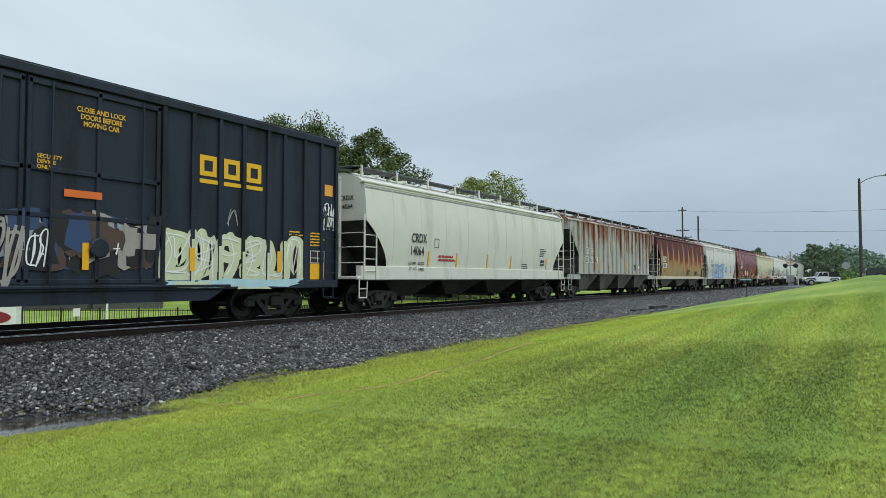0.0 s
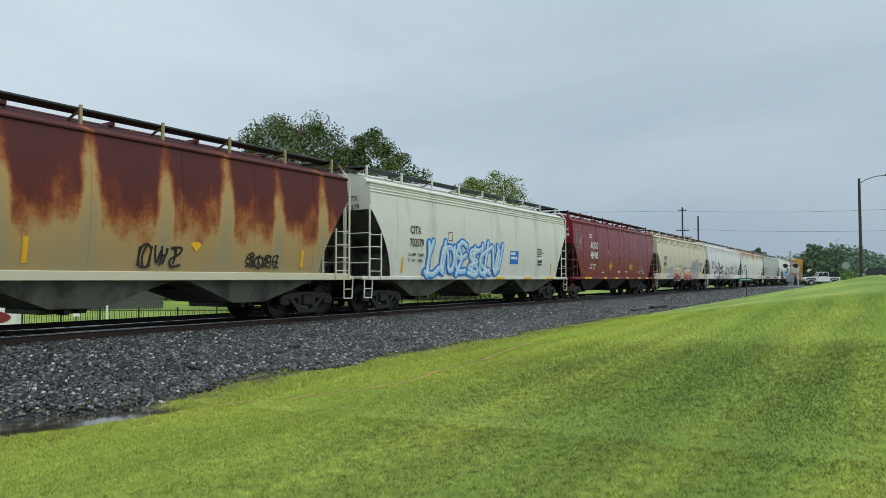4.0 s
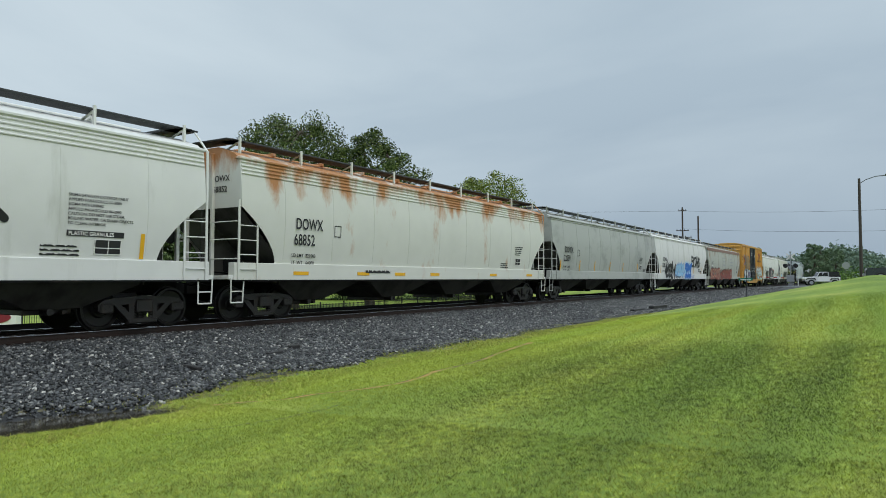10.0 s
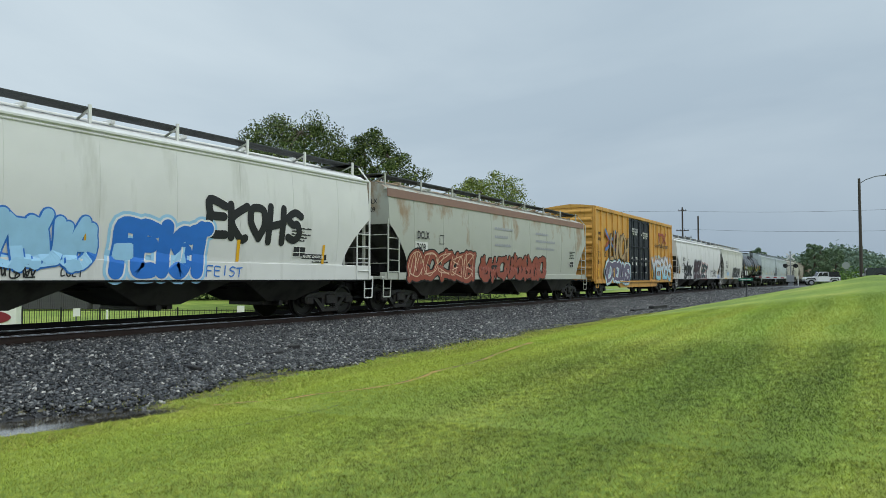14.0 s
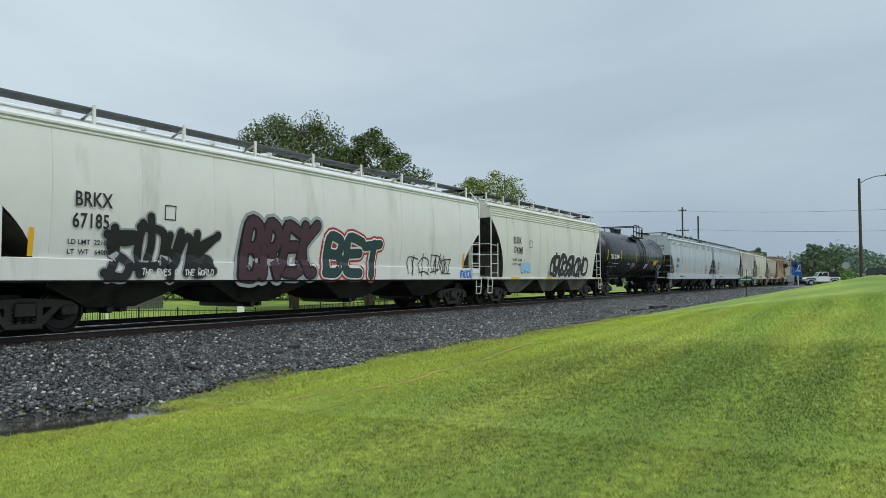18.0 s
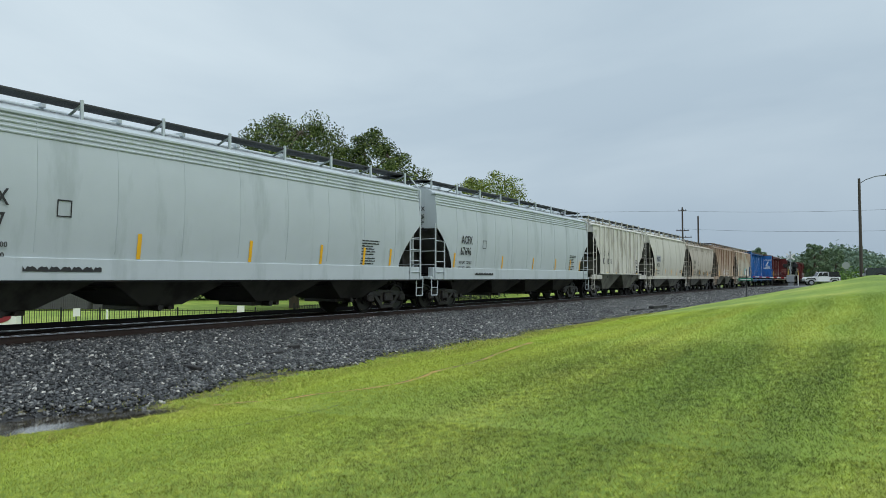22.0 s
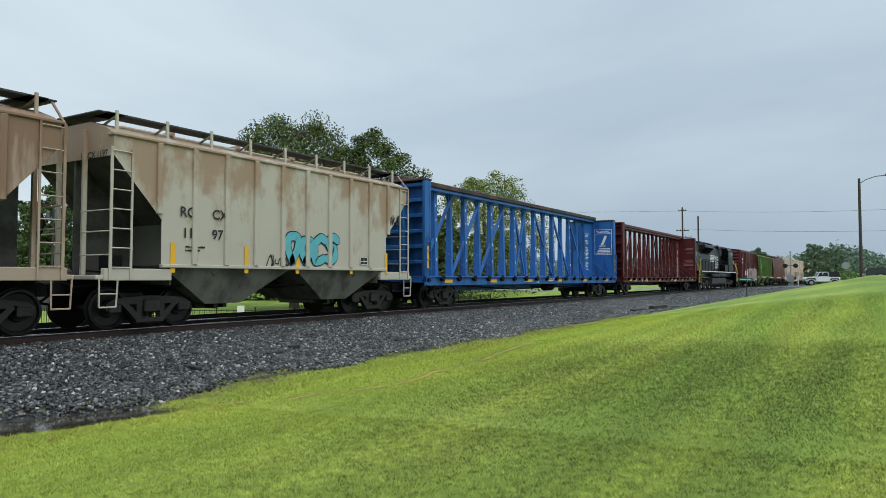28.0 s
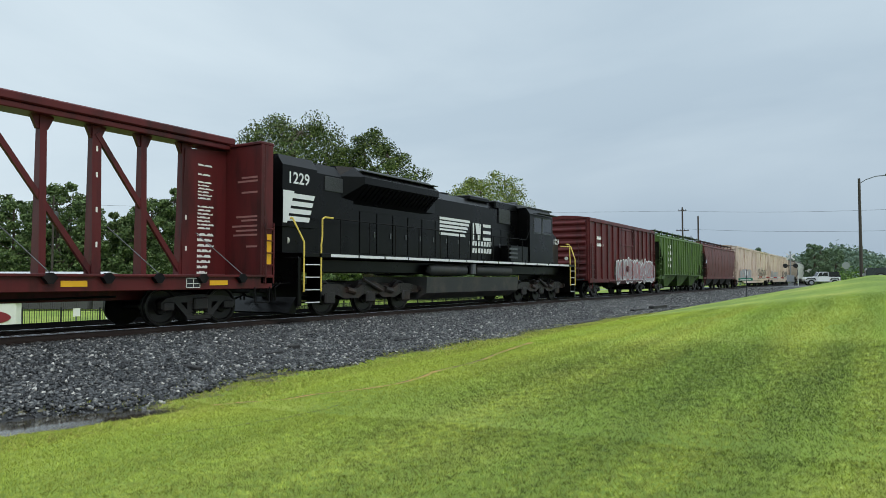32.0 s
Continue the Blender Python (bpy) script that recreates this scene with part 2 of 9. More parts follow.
def ground_material():
    m = bpy.data.materials.new("wet mown grass")
    m.use_nodes = True
    n, l = m.node_tree.nodes, m.node_tree.links
    p = n["Principled BSDF"]
    p.inputs["Roughness"].default_value = 0.85
    p.inputs["Specular IOR Level"].default_value = 0.25
    co = n.new("ShaderNodeTexCoord")

    def noise_tex(scale, detail=6, rough=0.6, stretch=None):
        t = n.new("ShaderNodeTexNoise")
        t.inputs["Scale"].default_value, t.inputs["Detail"].default_value, t.inputs["Roughness"].default_value = scale, detail, rough
        if stretch:
            mp = n.new("ShaderNodeMapping")
            mp.inputs["Scale"].default_value = stretch[:3]
            mp.inputs["Rotation"].default_value = (0, 0, radians(stretch[3]))
            l.new(co.outputs["Object"], mp.inputs[0])
            l.new(mp.outputs[0], t.inputs["Vector"])
        else:
            l.new(co.outputs["Object"], t.inputs["Vector"])
        return t

    def ramp(src, stops):
        r = n.new("ShaderNodeValToRGB")
        while len(r.color_ramp.elements) < len(stops):
            r.color_ramp.elements.new(0.5)
        for e, (pos, c) in zip(r.color_ramp.elements, stops):
            e.position, e.color = pos, c
        l.new(src, r.inputs[0])
        return r

    patch = noise_tex(0.35, 5)
    base = ramp(patch.outputs["Fac"], [(0.3, rgb(104, 126, 50)), (0.5, rgb(124, 144, 60)), (0.68, rgb(150, 158, 76))])
    mow = noise_tex(0.5, 3, 0.5, (0.1, 1.5, 1, 3))
    mow_r = ramp(mow.outputs["Fac"], [(0.4, (0.88, 0.9, 0.88, 1)), (0.6, (1.08, 1.06, 1.0, 1))])
    blade = noise_tex(38, 8, 0.75)
    blade_r = ramp(blade.outputs["Fac"], [(0.34, (0.72, 0.74, 0.7, 1)), (0.52, (1, 1, 1, 1)), (0.7, (1.2, 1.18, 1.1, 1))])
    m1 = n.new("ShaderNodeMixRGB")
    m1.blend_type, m1.inputs[0].default_value = "MULTIPLY", 1
    l.new(base.outputs[0], m1.inputs[1])
    l.new(mow_r.outputs[0], m1.inputs[2])
    m2 = n.new("ShaderNodeMixRGB")
    m2.blend_type, m2.inputs[0].default_value = "MULTIPLY", 1
    l.new(m1.outputs[0], m2.inputs[1])
    l.new(blade_r.outputs[0], m2.inputs[2])
    l.new(m2.outputs[0], p.inputs["Base Color"])
    bp = n.new("ShaderNodeBump")
    bp.inputs["Strength"].default_value, bp.inputs["Distance"].default_value = 0.4, 0.02
    l.new(blade.outputs["Fac"], bp.inputs["Height"])
    l.new(bp.outputs[0], p.inputs["Normal"])
    return m


M_GRASS = ground_material()
M_STONE = mat("dark crushed ballast stone", rgb(36, 37, 38), 0.6, 0, 0.5, 30, 0.9, 60, rgb(16, 16, 17), 0.5)
M_ASPHALT = mat("wet asphalt", rgb(84, 86, 90), 0.45, 0, 0.25, 3, 0.4, 120)
M_WATER = mat("still puddle water", rgb(62, 56, 42), 0.03, 0, 0.1, 3, coat=1.0, spec=1.0)
# near-black: oil, and the train's shade on the stones put into the colour
M_OIL_SHADE = mat("ballast dark with oil and painted shade", rgb(10, 10, 10), 0.9, 0, 0.4, 20, 0.8, 60, rgb(20, 18, 17), 0.3, spec=0.0)
M_MUD = mat("bare muddy soil", rgb(176, 138, 74), 0.75, 0, 0.3, 4, 0.5, 50, rgb(96, 68, 40), 0.35)

gx = steps([(-3000, -200, 700), (-200, -20, 30), (-20, 0, 2), (0, 2.5, 0.4), (2.5, 8, 0.1), (8, 18, 0.3), (18, 60, 0.45), (60, 130, 1.5), (130, 500, 30), (500, 4000, 700)])
gy = steps([(-2500, -100, 600), (-100, -24, 10), (-24, -18, 1), (-18, -9, 0.24), (-9, -7.2, 0.15), (-7.2, -4.8, 0.075), (-4.8, -1.5, 0.24), (-1.5, 9, 0.5), (9, 70, 3), (70, 330, 30), (330, 4000, 700)])
gv = [(x, y, ground_height(x, y)) for y in gy for x in gx]
nx = len(gx)
gf = [(j * nx + i, j * nx + i + 1, (j + 1) * nx + i + 1, (j + 1) * nx + i) for j in range(len(gy) - 1) for i in range(nx - 1)]
M_WETMUD = mat("wet dark mud with trodden grass", rgb(86, 80, 52), 0.5, 0, 0.5, 9, 0.8, 30, rgb(50, 44, 32), 0.45)
ground = big("ground", gv, gf, M_GRASS, "mown green grass bank beside a railway", "ground", "structure", True)
ground.data.materials.append(M_WETMUD)
for poly in ground.data.polygons:
    x, y, _z = poly.center
    foot = 0.35 + 0.5 * noise.noise((x * 1.1, y * 1.1, 4)) + 0.3 * noise.noise((x * 4, y * 4, 5))
    if 2 < x < 8 and -7.6 < y < -4.6 and shore(x, y) < 1.3 or 2 < x < 40 and toe_y(x) - foot < y < -3:
        poly.material_index = 1


def strip(name, xs, ys, lift, material, label, category, edge=0.0):
    """A sheet that follows the ground."""
    random.seed(len(xs) * 7 + len(ys))
    v = []
    for y in ys:
        for x in xs:
            e = edge * noise.noise((x * 0.7, 5, y)) if y in (ys[0], ys[-1]) else 0
            v.append((x, y + e, ground_height(x, y + e) + lift))
    k = len(xs)
    f = [(j * k + i, j * k + i + 1, (j + 1) * k + i + 1, (j + 1) * k + i) for j in range(len(ys) - 1) for i in range(k - 1)]
    return big(name, v, f, material, label, category, "structure", True)


strip("ballast_bed", steps([(-250, -10, 20), (-10, 2, 0.7), (2, 9, 0.15), (9, 90, 0.7), (90, 1400, 40)]), [-6.0, -5.9, -5.8, -5.7, -5.6, -5.5, -5.4, -5.3, -5.2, -4.8, -4.4, -3.6, -2.8, -2.2, -1.78, -1.72, -0.8, 0, 0.8, 1.72, 3.2, 4.6, 5.55, 5.65, 6.4, 7.3],
      0.012, M_STONE, "dark grey crushed stone track bed", "track bed", 0.25)
strip("oil_shade_bed", steps([(-250, -10, 20), (-10, 90, 1.4), (90, 1400, 40)]), [-0.72, 0, 0.8, 1.7, 3.2, 4.6, 5.4, 5.75], 0.03, M_OIL_SHADE, "stones dark with oil and painted train shade, between the rails and beyond", "track bed", 0.3)
strip("gravel_apron", steps([(48, 94, 2)]), [-10.4, -9.2, -8.0, -6.8, -5.9], 0.03, M_STONE, "grey gravel beside the crossing", "gravel", 0.3)
strip("road", [94, 97, 99, 101, 104], steps([(-90, -20, 10), (-20, 4, 1.5), (4, 120, 12)]), 0.02, M_ASPHALT, "grey wet asphalt road over the crossing", "road")

# water in the hollow
WATER_Z = -0.778
wv = []
for i in range(96):
    t = 2 * math.pi * i / 96
    k = 1.35
    p, q = 1.75 * k * math.cos(t), 0.62 * k * math.sin(t)
    wv.append((4.8 + 0.93 * p + 0.37 * q, -5.86 - 0.37 * p + 0.93 * q, WATER_Z))
big("puddle", wv, [tuple(range(96))], M_WATER, "shallow still puddle in the ditch beside the ballast", "puddle", "structure")


# ---- track ----
def rail(y, name):
    s = Shape()
    sec = [(-0.07, -0.16), (0.07, -0.16), (0.07, -0.148), (0.012, -0.125), (0.012, -0.045), (0.035, -0.035), (0.035, -0.004), (-0.035, -0.004), (-0.035, -0.035), (-0.012, -0.045), (-0.012, -0.125), (-0.07, -0.148)]
    s.prism([(y + a, b) for a, b in sec], "x", -250, 1400)
    ob = thing(name, "rusty steel rail with a worn shiny top", "rail", "rails", "structure")
    part("rail_web", s, M_RAILSIDE, ob)
    part("rail_head", Shape().prism([(y - 0.036, -0.02), (y - 0.033, -0.008), (y - 0.02, -0.002), (y, 0.0), (y + 0.02, -0.002), (y + 0.033, -0.008), (y + 0.036, -0.02)], "x", -250, 1400), M_RAIL, ob, "polished bright running surface")
    return ob


rail(-0.755, "rail")
rail(0.755, "rail")


# ---- railway cars: shared parts ----
def spun(shape_mesh, name, parent, x, y, z):
    ob = new(name, shape_mesh)
    ob.parent = parent
    ob.location = (x, y, z)
    return ob


WHEEL_R = 0.457
WHEELSETS = []


def wheelset_mesh():
    s = Shape()
    s.tube((0, -0.98, 0), (0, 0.98, 0), 0.085, 10)
    for k in (-1, 1):
        prof = [(-0.09 * k, 0.30), (-0.075 * k, 0.49), (-0.035 * k, 0.485), (-0.03 * k, WHEEL_R), (0.07 * k, WHEEL_R - 0.006), (0.075 * k, 0.40), (0.03 * k, 0.37), (0.02 * k, 0.2), (0.07 * k, 0.17), (0.08 * k, 0.02)]
        s.turned(prof, (0, 0.755 * k, 0), "y", 28)
        # bearing cap with its three bolts
        s.turned([(0, 0.12), (0.1 * k, 0.12), (0.13 * k, 0.09), (0.14 * k, 0.01)], (0, 0.95 * k, 0), "y", 12)
        for j in range(3):
            a = 2 * math.pi * j / 3
            s.tube((0.06 * math.cos(a), 1.08 * k, 0.06 * math.sin(a)), (0.06 * math.cos(a), 1.11 * k, 0.06 * math.sin(a)), 0.02, 6)
    return s.mesh("wheelset", M_WHEEL)


def side_frame_mesh(base, wide=1.0):
    """Cast side frame: an arched top over both axle boxes, a window each side of the spring nest."""
    s = Shape()
    h = base / 2
    y0, y1 = -0.07, 0.07
    s.prism([(-h - 0.2, 0.42), (-h - 0.2, 0.56), (-h - 0.05, 0.66), (-h + 0.2, 0.70), (0, 0.74), (h - 0.2, 0.70), (h + 0.05, 0.66), (h + 0.2, 0.56), (h + 0.2, 0.42), (h + 0.12, 0.42),
             (h + 0.1, 0.53), (h - 0.12, 0.55), (-h + 0.12, 0.55), (-h - 0.1, 0.53), (-h - 0.12, 0.42)], "y", y0, y1)
    for k in (-1, 1):
        s.prism([(k * (h - 0.28), 0.60), (k * (h - 0.12), 0.60), (k * 0.34, 0.16), (k * 0.22, 0.24)], "y", y0, y1)
        s.prism([(k * 0.24, 0.18), (k * 0.36, 0.18), (k * 0.36, 0.6), (k * 0.24, 0.6)], "y", y0, y1)
        s.box(k * h - 0.15, k * h + 0.15, -0.05, 0.11, 0.36, 0.58, 0.03)
    s.box(-0.36, 0.36, -0.08, 0.08, 0.12, 0.24, 0.02)
    for k in range(4):
        for r in range(5):
            s.turned([(0, 0.05), (0.03, 0.05)], (-0.21 + 0.14 * k, 0.02, 0.25 + r * 0.065), "z", 8)
    return s.mesh("side_frame", M_TRUCK)


WHEELSET_MESH = wheelset_mesh()
FRAME_MESH = side_frame_mesh(1.778)
BOLSTER = Shape().box(-0.2, 0.2, -1.15, 1.15, 0.36, 0.66, 0.03).box(-0.3, 0.3, -0.4, 0.4, 0.66, 0.82, 0.03)
for _k in (-1, 1):
    BOLSTER.box(_k * 0.36 - 0.05, _k * 0.36 + 0.05, -0.95, 0.95, 0.33, 0.48)
BOLSTER_MESH = BOLSTER.mesh("truck", M_TRUCK)


def truck(car, x):
    """A two-axle wheel truck under a car."""
    t = new("truck", BOLSTER_MESH)
    t.parent = car
    t.location = (x, 0, 0)
    tagged(t, "grimy dark cast steel wheel truck")
    for k in (-1, 1):
        f = new("side_frame", FRAME_MESH)
        f.parent = t
        f.location, f.rotation_euler = (0, 1.0 * k, 0), (0, 0, 0 if k > 0 else math.pi)
        w = spun(WHEELSET_MESH, "wheelset", t, 0.889 * k, 0, WHEEL_R)
        WHEELSETS.append((w, car))
    return t


def coupler_shape(x, k):
    """Coupler, draft gear and air hose at an end; k is the way it points."""
    s = Shape()
    s.box(min(x, x - k * 0.9), max(x, x - k * 0.9), -0.16, 0.16, 0.72, 1.02, 0.02)
    s.box(min(x, x + k * 0.5), max(x, x + k * 0.5), -0.075, 0.075, 0.8, 0.95, 0.02)
    s.prism([(x + k * 0.42, -0.16), (x + k * 0.72, -0.19), (x + k * 0.78, -0.05), (x + k * 0.62, 0.0), (x + k * 0.74, 0.1), (x + k * 0.7, 0.17), (x + k * 0.42, 0.14)], "z", 0.74, 1.02)
    s.path([(x + k * 0.02, 0.3, 0.82), (x + k * 0.3, 0.32, 0.62), (x + k * 0.62, 0.22, 0.55)], 0.03)
    s.path([(x - k * 0.1, -1.2, 1.0), (x + k * 0.12, -0.7, 0.95), (x + k * 0.15, 0, 1.08)], 0.016)
    return s


def ladder(x0, x1, y, z0, z1, n, r=0.018, axis="x"):
    """Two stiles with n rungs, in the plane of the side (axis x) or of the end (axis y: x0 and x1 are y, y is x)."""
    s = Shape()

    def at(a, z):
        return (a, y, z) if axis == "x" else (y, a, z)
    s.tube(at(x0, z0), at(x0, z1), r * 1.25, 5)
    s.tube(at(x1, z0), at(x1, z1), r * 1.25, 5)
    for i in range(n):
        z = z0 + (z1 - z0) * (i + 0.5) / n
        s.tube(at(x0, z), at(x1, z), r, 5)
    return s


TEXTS = {}


def text_mesh(body, size, material, align="LEFT", slant=0.0, wide=1.0, extra=1.0):
    key = (body, size, material.name, align, slant, wide, extra)
    if key not in TEXTS:
        cu = bpy.data.curves.new("writing", "FONT")
        cu.body, cu.size, cu.align_x, cu.shear, cu.space_character = body, size, align, slant, extra
        cu.resolution_u = 3
        cu.offset = 0.017 * size
        cu.space_line = 0.95
        ob = bpy.data.objects.new("writing", cu)
        scene.collection.objects.link(ob)
        bpy.context.view_layer.update()
        me = bpy.data.meshes.new_from_object(ob.evaluated_get(bpy.context.evaluated_depsgraph_get()))
        bpy.data.objects.remove(ob)
        me.materials.clear()
        me.materials.append(material)
        if wide != 1.0:
            me.transform(Matrix.Diagonal((wide, 1, 1, 1)))
        TEXTS[key] = me
    return TEXTS[key]


def writing(car, body, x, z, size, y, material, align="LEFT", slant=0.0, wide=1.0, turn=0, extra=1.0, lean=0.0):
    """Writing on the near side (turn 0) or on the leading end (turn -90)."""
    me = text_mesh(body, size, material, align, slant, wide, extra)
    ob = new("lettering", me)
    ob.parent = car
    ob.matrix_basis = pose(x, y, z, 90, 0, turn) @ pose(0, 0, 0, lean, 0, 0)
    return ob


def bars(rows, surface):
    """Plain bars for writing that cannot be read: rows of (x, z, length, height)."""
    s = Shape()
    for x, z, w, h in rows:
        n = max(2, int(w / 0.045))
        vs = []
        for i in range(n + 1):
            gap = (i * 7 + int(z * 10)) % 5 == 4
            top = z + h * (0.35 if gap else 1.0 - 0.16 * (i % 2))
            q = x + w * i / n
            vs += [(q, surface(z), z), (q, surface(top), top)]
        s.add(vs, [(2 * i, 2 * i + 2, 2 * i + 3, 2 * i + 1) for i in range(n)])
    return s


def block_of_bars(x, z, w, rows, h=0.045, gap=0.075):
    rnd = random.Random(int(x * 31 + z * 17 + w * 5))
    return [(x, z - i * gap, w * rnd.uniform(0.6, 1.0), h) for i in range(rows)]


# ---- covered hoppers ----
# grime, plus the shade under the car ends, put into one dark colour
M_SLOPE = mat("grimy slope sheet, shade in colour", rgb(74, 73, 69), 0.7, 0, 0.25, 2.5, 0.1, 30, rgb(46, 43, 40), 0.45)
SHARED = {}


def shared(key, make, material):
    """One mesh for alike pieces."""
    k = (key, material.name)
    if k not in SHARED:
        SHARED[k] = make().mesh(key, material)
    return SHARED[k]


def piece(name, me, parent, x=0.0, y=0.0, z=0.0, rz=0.0):
    ob = new(name, me)
    ob.parent = parent
    ob.location, ob.rotation_euler = (x, y, z), (0, 0, rz)
    return ob


def hopper(name, length, height=4.2, style="round", paint=None, sill_paint=None, bays=4, ribs=0, sill=0.45, eave=3, walk_mat=None, half=1.58, waist=1.46,
           cut_z=2.45, cut_x=2.3, knee=2.4, cut_pow=0.62, label="", grp="covered hopper cars", bay_paint=None, tall=False, far=False, post_paint=None):
    """A covered hopper car, leading end at x = 0. half and waist: half widths at the belly and at sill and eave.
    style round: bulged smooth sides; rib: flat sides with outside posts; flat: smooth flat sides."""
    car = thing(name, label, "hopper car", grp)
    length = length + 0.23  # the trailing end reaches nearer to the next car
    paint_end = sill_paint or paint
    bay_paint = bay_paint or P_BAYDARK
    z_sill, z_top = 1.08, height
    z_body = 1.42 if style == "rib" else z_sill + sill
    inset = 0.68
    cut_x = cut_x * 0.54

    def half_at(z):
        if style == "round":
            t = (z - z_body) / (z_top - z_body)
            return waist + (half - waist) * math.sin(math.pi * min(1, max(0, t * 0.92 + 0.04)))
        return half - 0.02

    zs = [z_body + (z_top - z_body) * i / 12 for i in range(13)]
    roof_z = z_top + 0.36

    def floor_at(d):
        if d >= cut_x:
            return z_body
        q = max(0.0, d / cut_x)
        if style == "round":
            return z_body + (cut_z + 0.5 - z_body) * max(0.0, 1 - q) ** cut_pow
        return cut_z - (cut_z - knee) * q

    ds = [cut_x * q for q in (0.0, 0.15, 0.3, 0.45, 0.6, 0.72, 0.82, 0.9, 0.96, 0.995, 1.0)]
    n_mid = max(2, bays * 3)
    xs = [inset + d for d in ds] + [inset + cut_x + (length - 2 * inset - 2 * cut_x) * i / n_mid for i in range(1, n_mid)] + [length - inset - d for d in ds[::-1]]
    rings = []
    for x in xs:
        d = min(x - inset, length - inset - x)
        lo = floor_at(d)
        side = [(half_at(max(z, lo)), max(z, lo)) for z in zs]
        rings.append([(x, -a, z) for a, z in side] + [(x, -waist * 0.86, z_top + 0.16), (x, -0.66, roof_z), (x, 0.66, roof_z), (x, waist * 0.86, z_top + 0.16)] + [(x, a, z) for a, z in side[::-1]])
    body = Shape().loft(rings, closed=False, caps=False)
    body.add(rings[0], [tuple(range(len(rings[0])))])
    body.add(rings[-1], [tuple(range(len(rings[0])))])
    part("body", body, paint, car, smooth=True)
    # straight slope sheets run down from the foot of each end sheet into the car
    slope_top = floor_at(0.0) + 0.06

    def slope_z(d):
        return max(z_sill + 0.1, slope_top - 0.95 * d)
    d_low = (slope_top - z_sill - 0.1) / 0.95
    for e, k in ((0.0, 1), (length, -1)):
        a, b = e + k * (inset + 0.01), e + k * (inset + d_low)
        w = waist - 0.03
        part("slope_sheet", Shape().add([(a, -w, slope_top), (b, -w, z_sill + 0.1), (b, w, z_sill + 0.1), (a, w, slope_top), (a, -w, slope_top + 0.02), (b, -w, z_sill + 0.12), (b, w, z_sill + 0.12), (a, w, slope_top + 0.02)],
                                        [(0, 1, 2, 3), (4, 5, 6, 7), (0, 4, 5, 1), (3, 2, 6, 7)]), M_SLOPE, car, "grimy slope sheet with painted shade under the end of the body")
    if ribs:
        for i in range(ribs):
            x = inset + 1.1 + (length - 2 * inset - 2.2) * i / (ribs - 1)
            lo = max(z_body, floor_at(min(x - inset, length - inset - x))) + 0.02
            for k in (-1, 1):
                part("side_post", Shape().box(x - 0.07, x + 0.07, min(k * (half - 0.04), k * (half + 0.06)), max(k * (half - 0.04), k * (half + 0.06)), lo, z_top - 0.02, 0.02), post_paint or paint, car)
    elif style == "round":
        n = bays * 2
        for i in range(n + 1):
            x = inset + cut_x + 0.3 + (length - 2 * inset - 2 * cut_x - 0.6) * i / n
            lo = floor_at(min(x - inset, length - inset - x)) + 0.05
            for k in (-1, 1):
                pts = [(x, k * (half_at(z) + 0.001), z) for z in [z_body + (z_top - z_body) * (0.04 + 0.92 * j / 8) for j in range(9)] if z > lo]
                if len(pts) > 1:
                    part("weld_seam", Shape().path(pts, 0.011, 4), paint, car)
    for k in (-1, 1):
        if style == "rib":
            for x0, x1 in ((0.5, 2.15), (length - 2.15, length - 0.5)):
                part("side_sill", Shape().box(x0, x1, min(k * 1.4, k * 1.53), max(k * 1.4, k * 1.53), z_sill, z_sill + 0.26, 0.012), paint_end, car)
            part("side_flange", Shape().box(inset + cut_x, length - inset - cut_x, min(k * 1.45, k * (half + 0.03)), max(k * 1.45, k * (half + 0.03)), z_body - 0.05, z_body + 0.03, 0.01), post_paint or paint, car)
        else:
            part("side_sill", Shape().box(0.5, length - 0.5, min(k * 1.3, k * (waist + 0.06)), max(k * 1.3, k * (waist + 0.06)), z_sill, z_body, 0.012), paint_end, car)
        if sill > 0.3 and style != "rib":
            part("sill_flange", Shape().box(0.5, length - 0.5, min(k * 1.3, k * (waist + 0.1)), max(k * 1.3, k * (waist + 0.1)), z_sill - 0.03, z_sill + 0.01), M_BLACK, car)
        for j in range(eave):
            z = z_top - 0.08 - 0.1 * j
            part("eave_bead", Shape().tube((inset + 0.02, k * (half_at(z) + 0.006), z), (length - inset - 0.02, k * (half_at(z) + 0.006), z), 0.024, 6), paint, car)
        part("eave", Shape().box(inset - 0.05, length - inset + 0.05, min(k * (waist - 0.12), k * (half_at(z_top) + 0.05)), max(k * (waist - 0.12), k * (half_at(z_top) + 0.05)), z_top - 0.02, z_top + 0.05, 0.015), paint, car)
    part("hatch_trough", Shape().box(inset + 0.9, length - inset - 0.9, -0.36, 0.36, roof_z - 0.01, roof_z + 0.13, 0.03), paint, car)
    for i in range(bays * 2):
        x = inset + 1.2 + (length - 2 * inset - 2.4) * (i + 0.5) / (bays * 2)
        part("hatch_clamp", Shape().box(x - 0.05, x + 0.05, -0.45, 0.45, roof_z + 0.1, roof_z + 0.2, 0.01), paint, car)
    wm = walk_mat or M_GRATE_DARK
    zw = roof_z + 0.15
    n = 9
    for k in (-1, 1):
        part("running_board", Shape().box(inset + 0.05, length - inset - 0.05, min(k * 0.6, k * 1.12), max(k * 0.6, k * 1.12), zw, zw + 0.05, 0.01), wm, car, "steel grating walkway")
        for i in range(n):
            x = inset + 0.3 + (length - 2 * inset - 0.6) * i / (n - 1)
            me = shared("walkway_bracket%.2f" % (zw - z_top), lambda: Shape().box(-0.03, 0.03, -0.03, 0.03, z_top + 0.02 - zw, 0.1).bar((0, 0.5, -0.17), (0, 0, 0), 0.05, 0.03), paint)
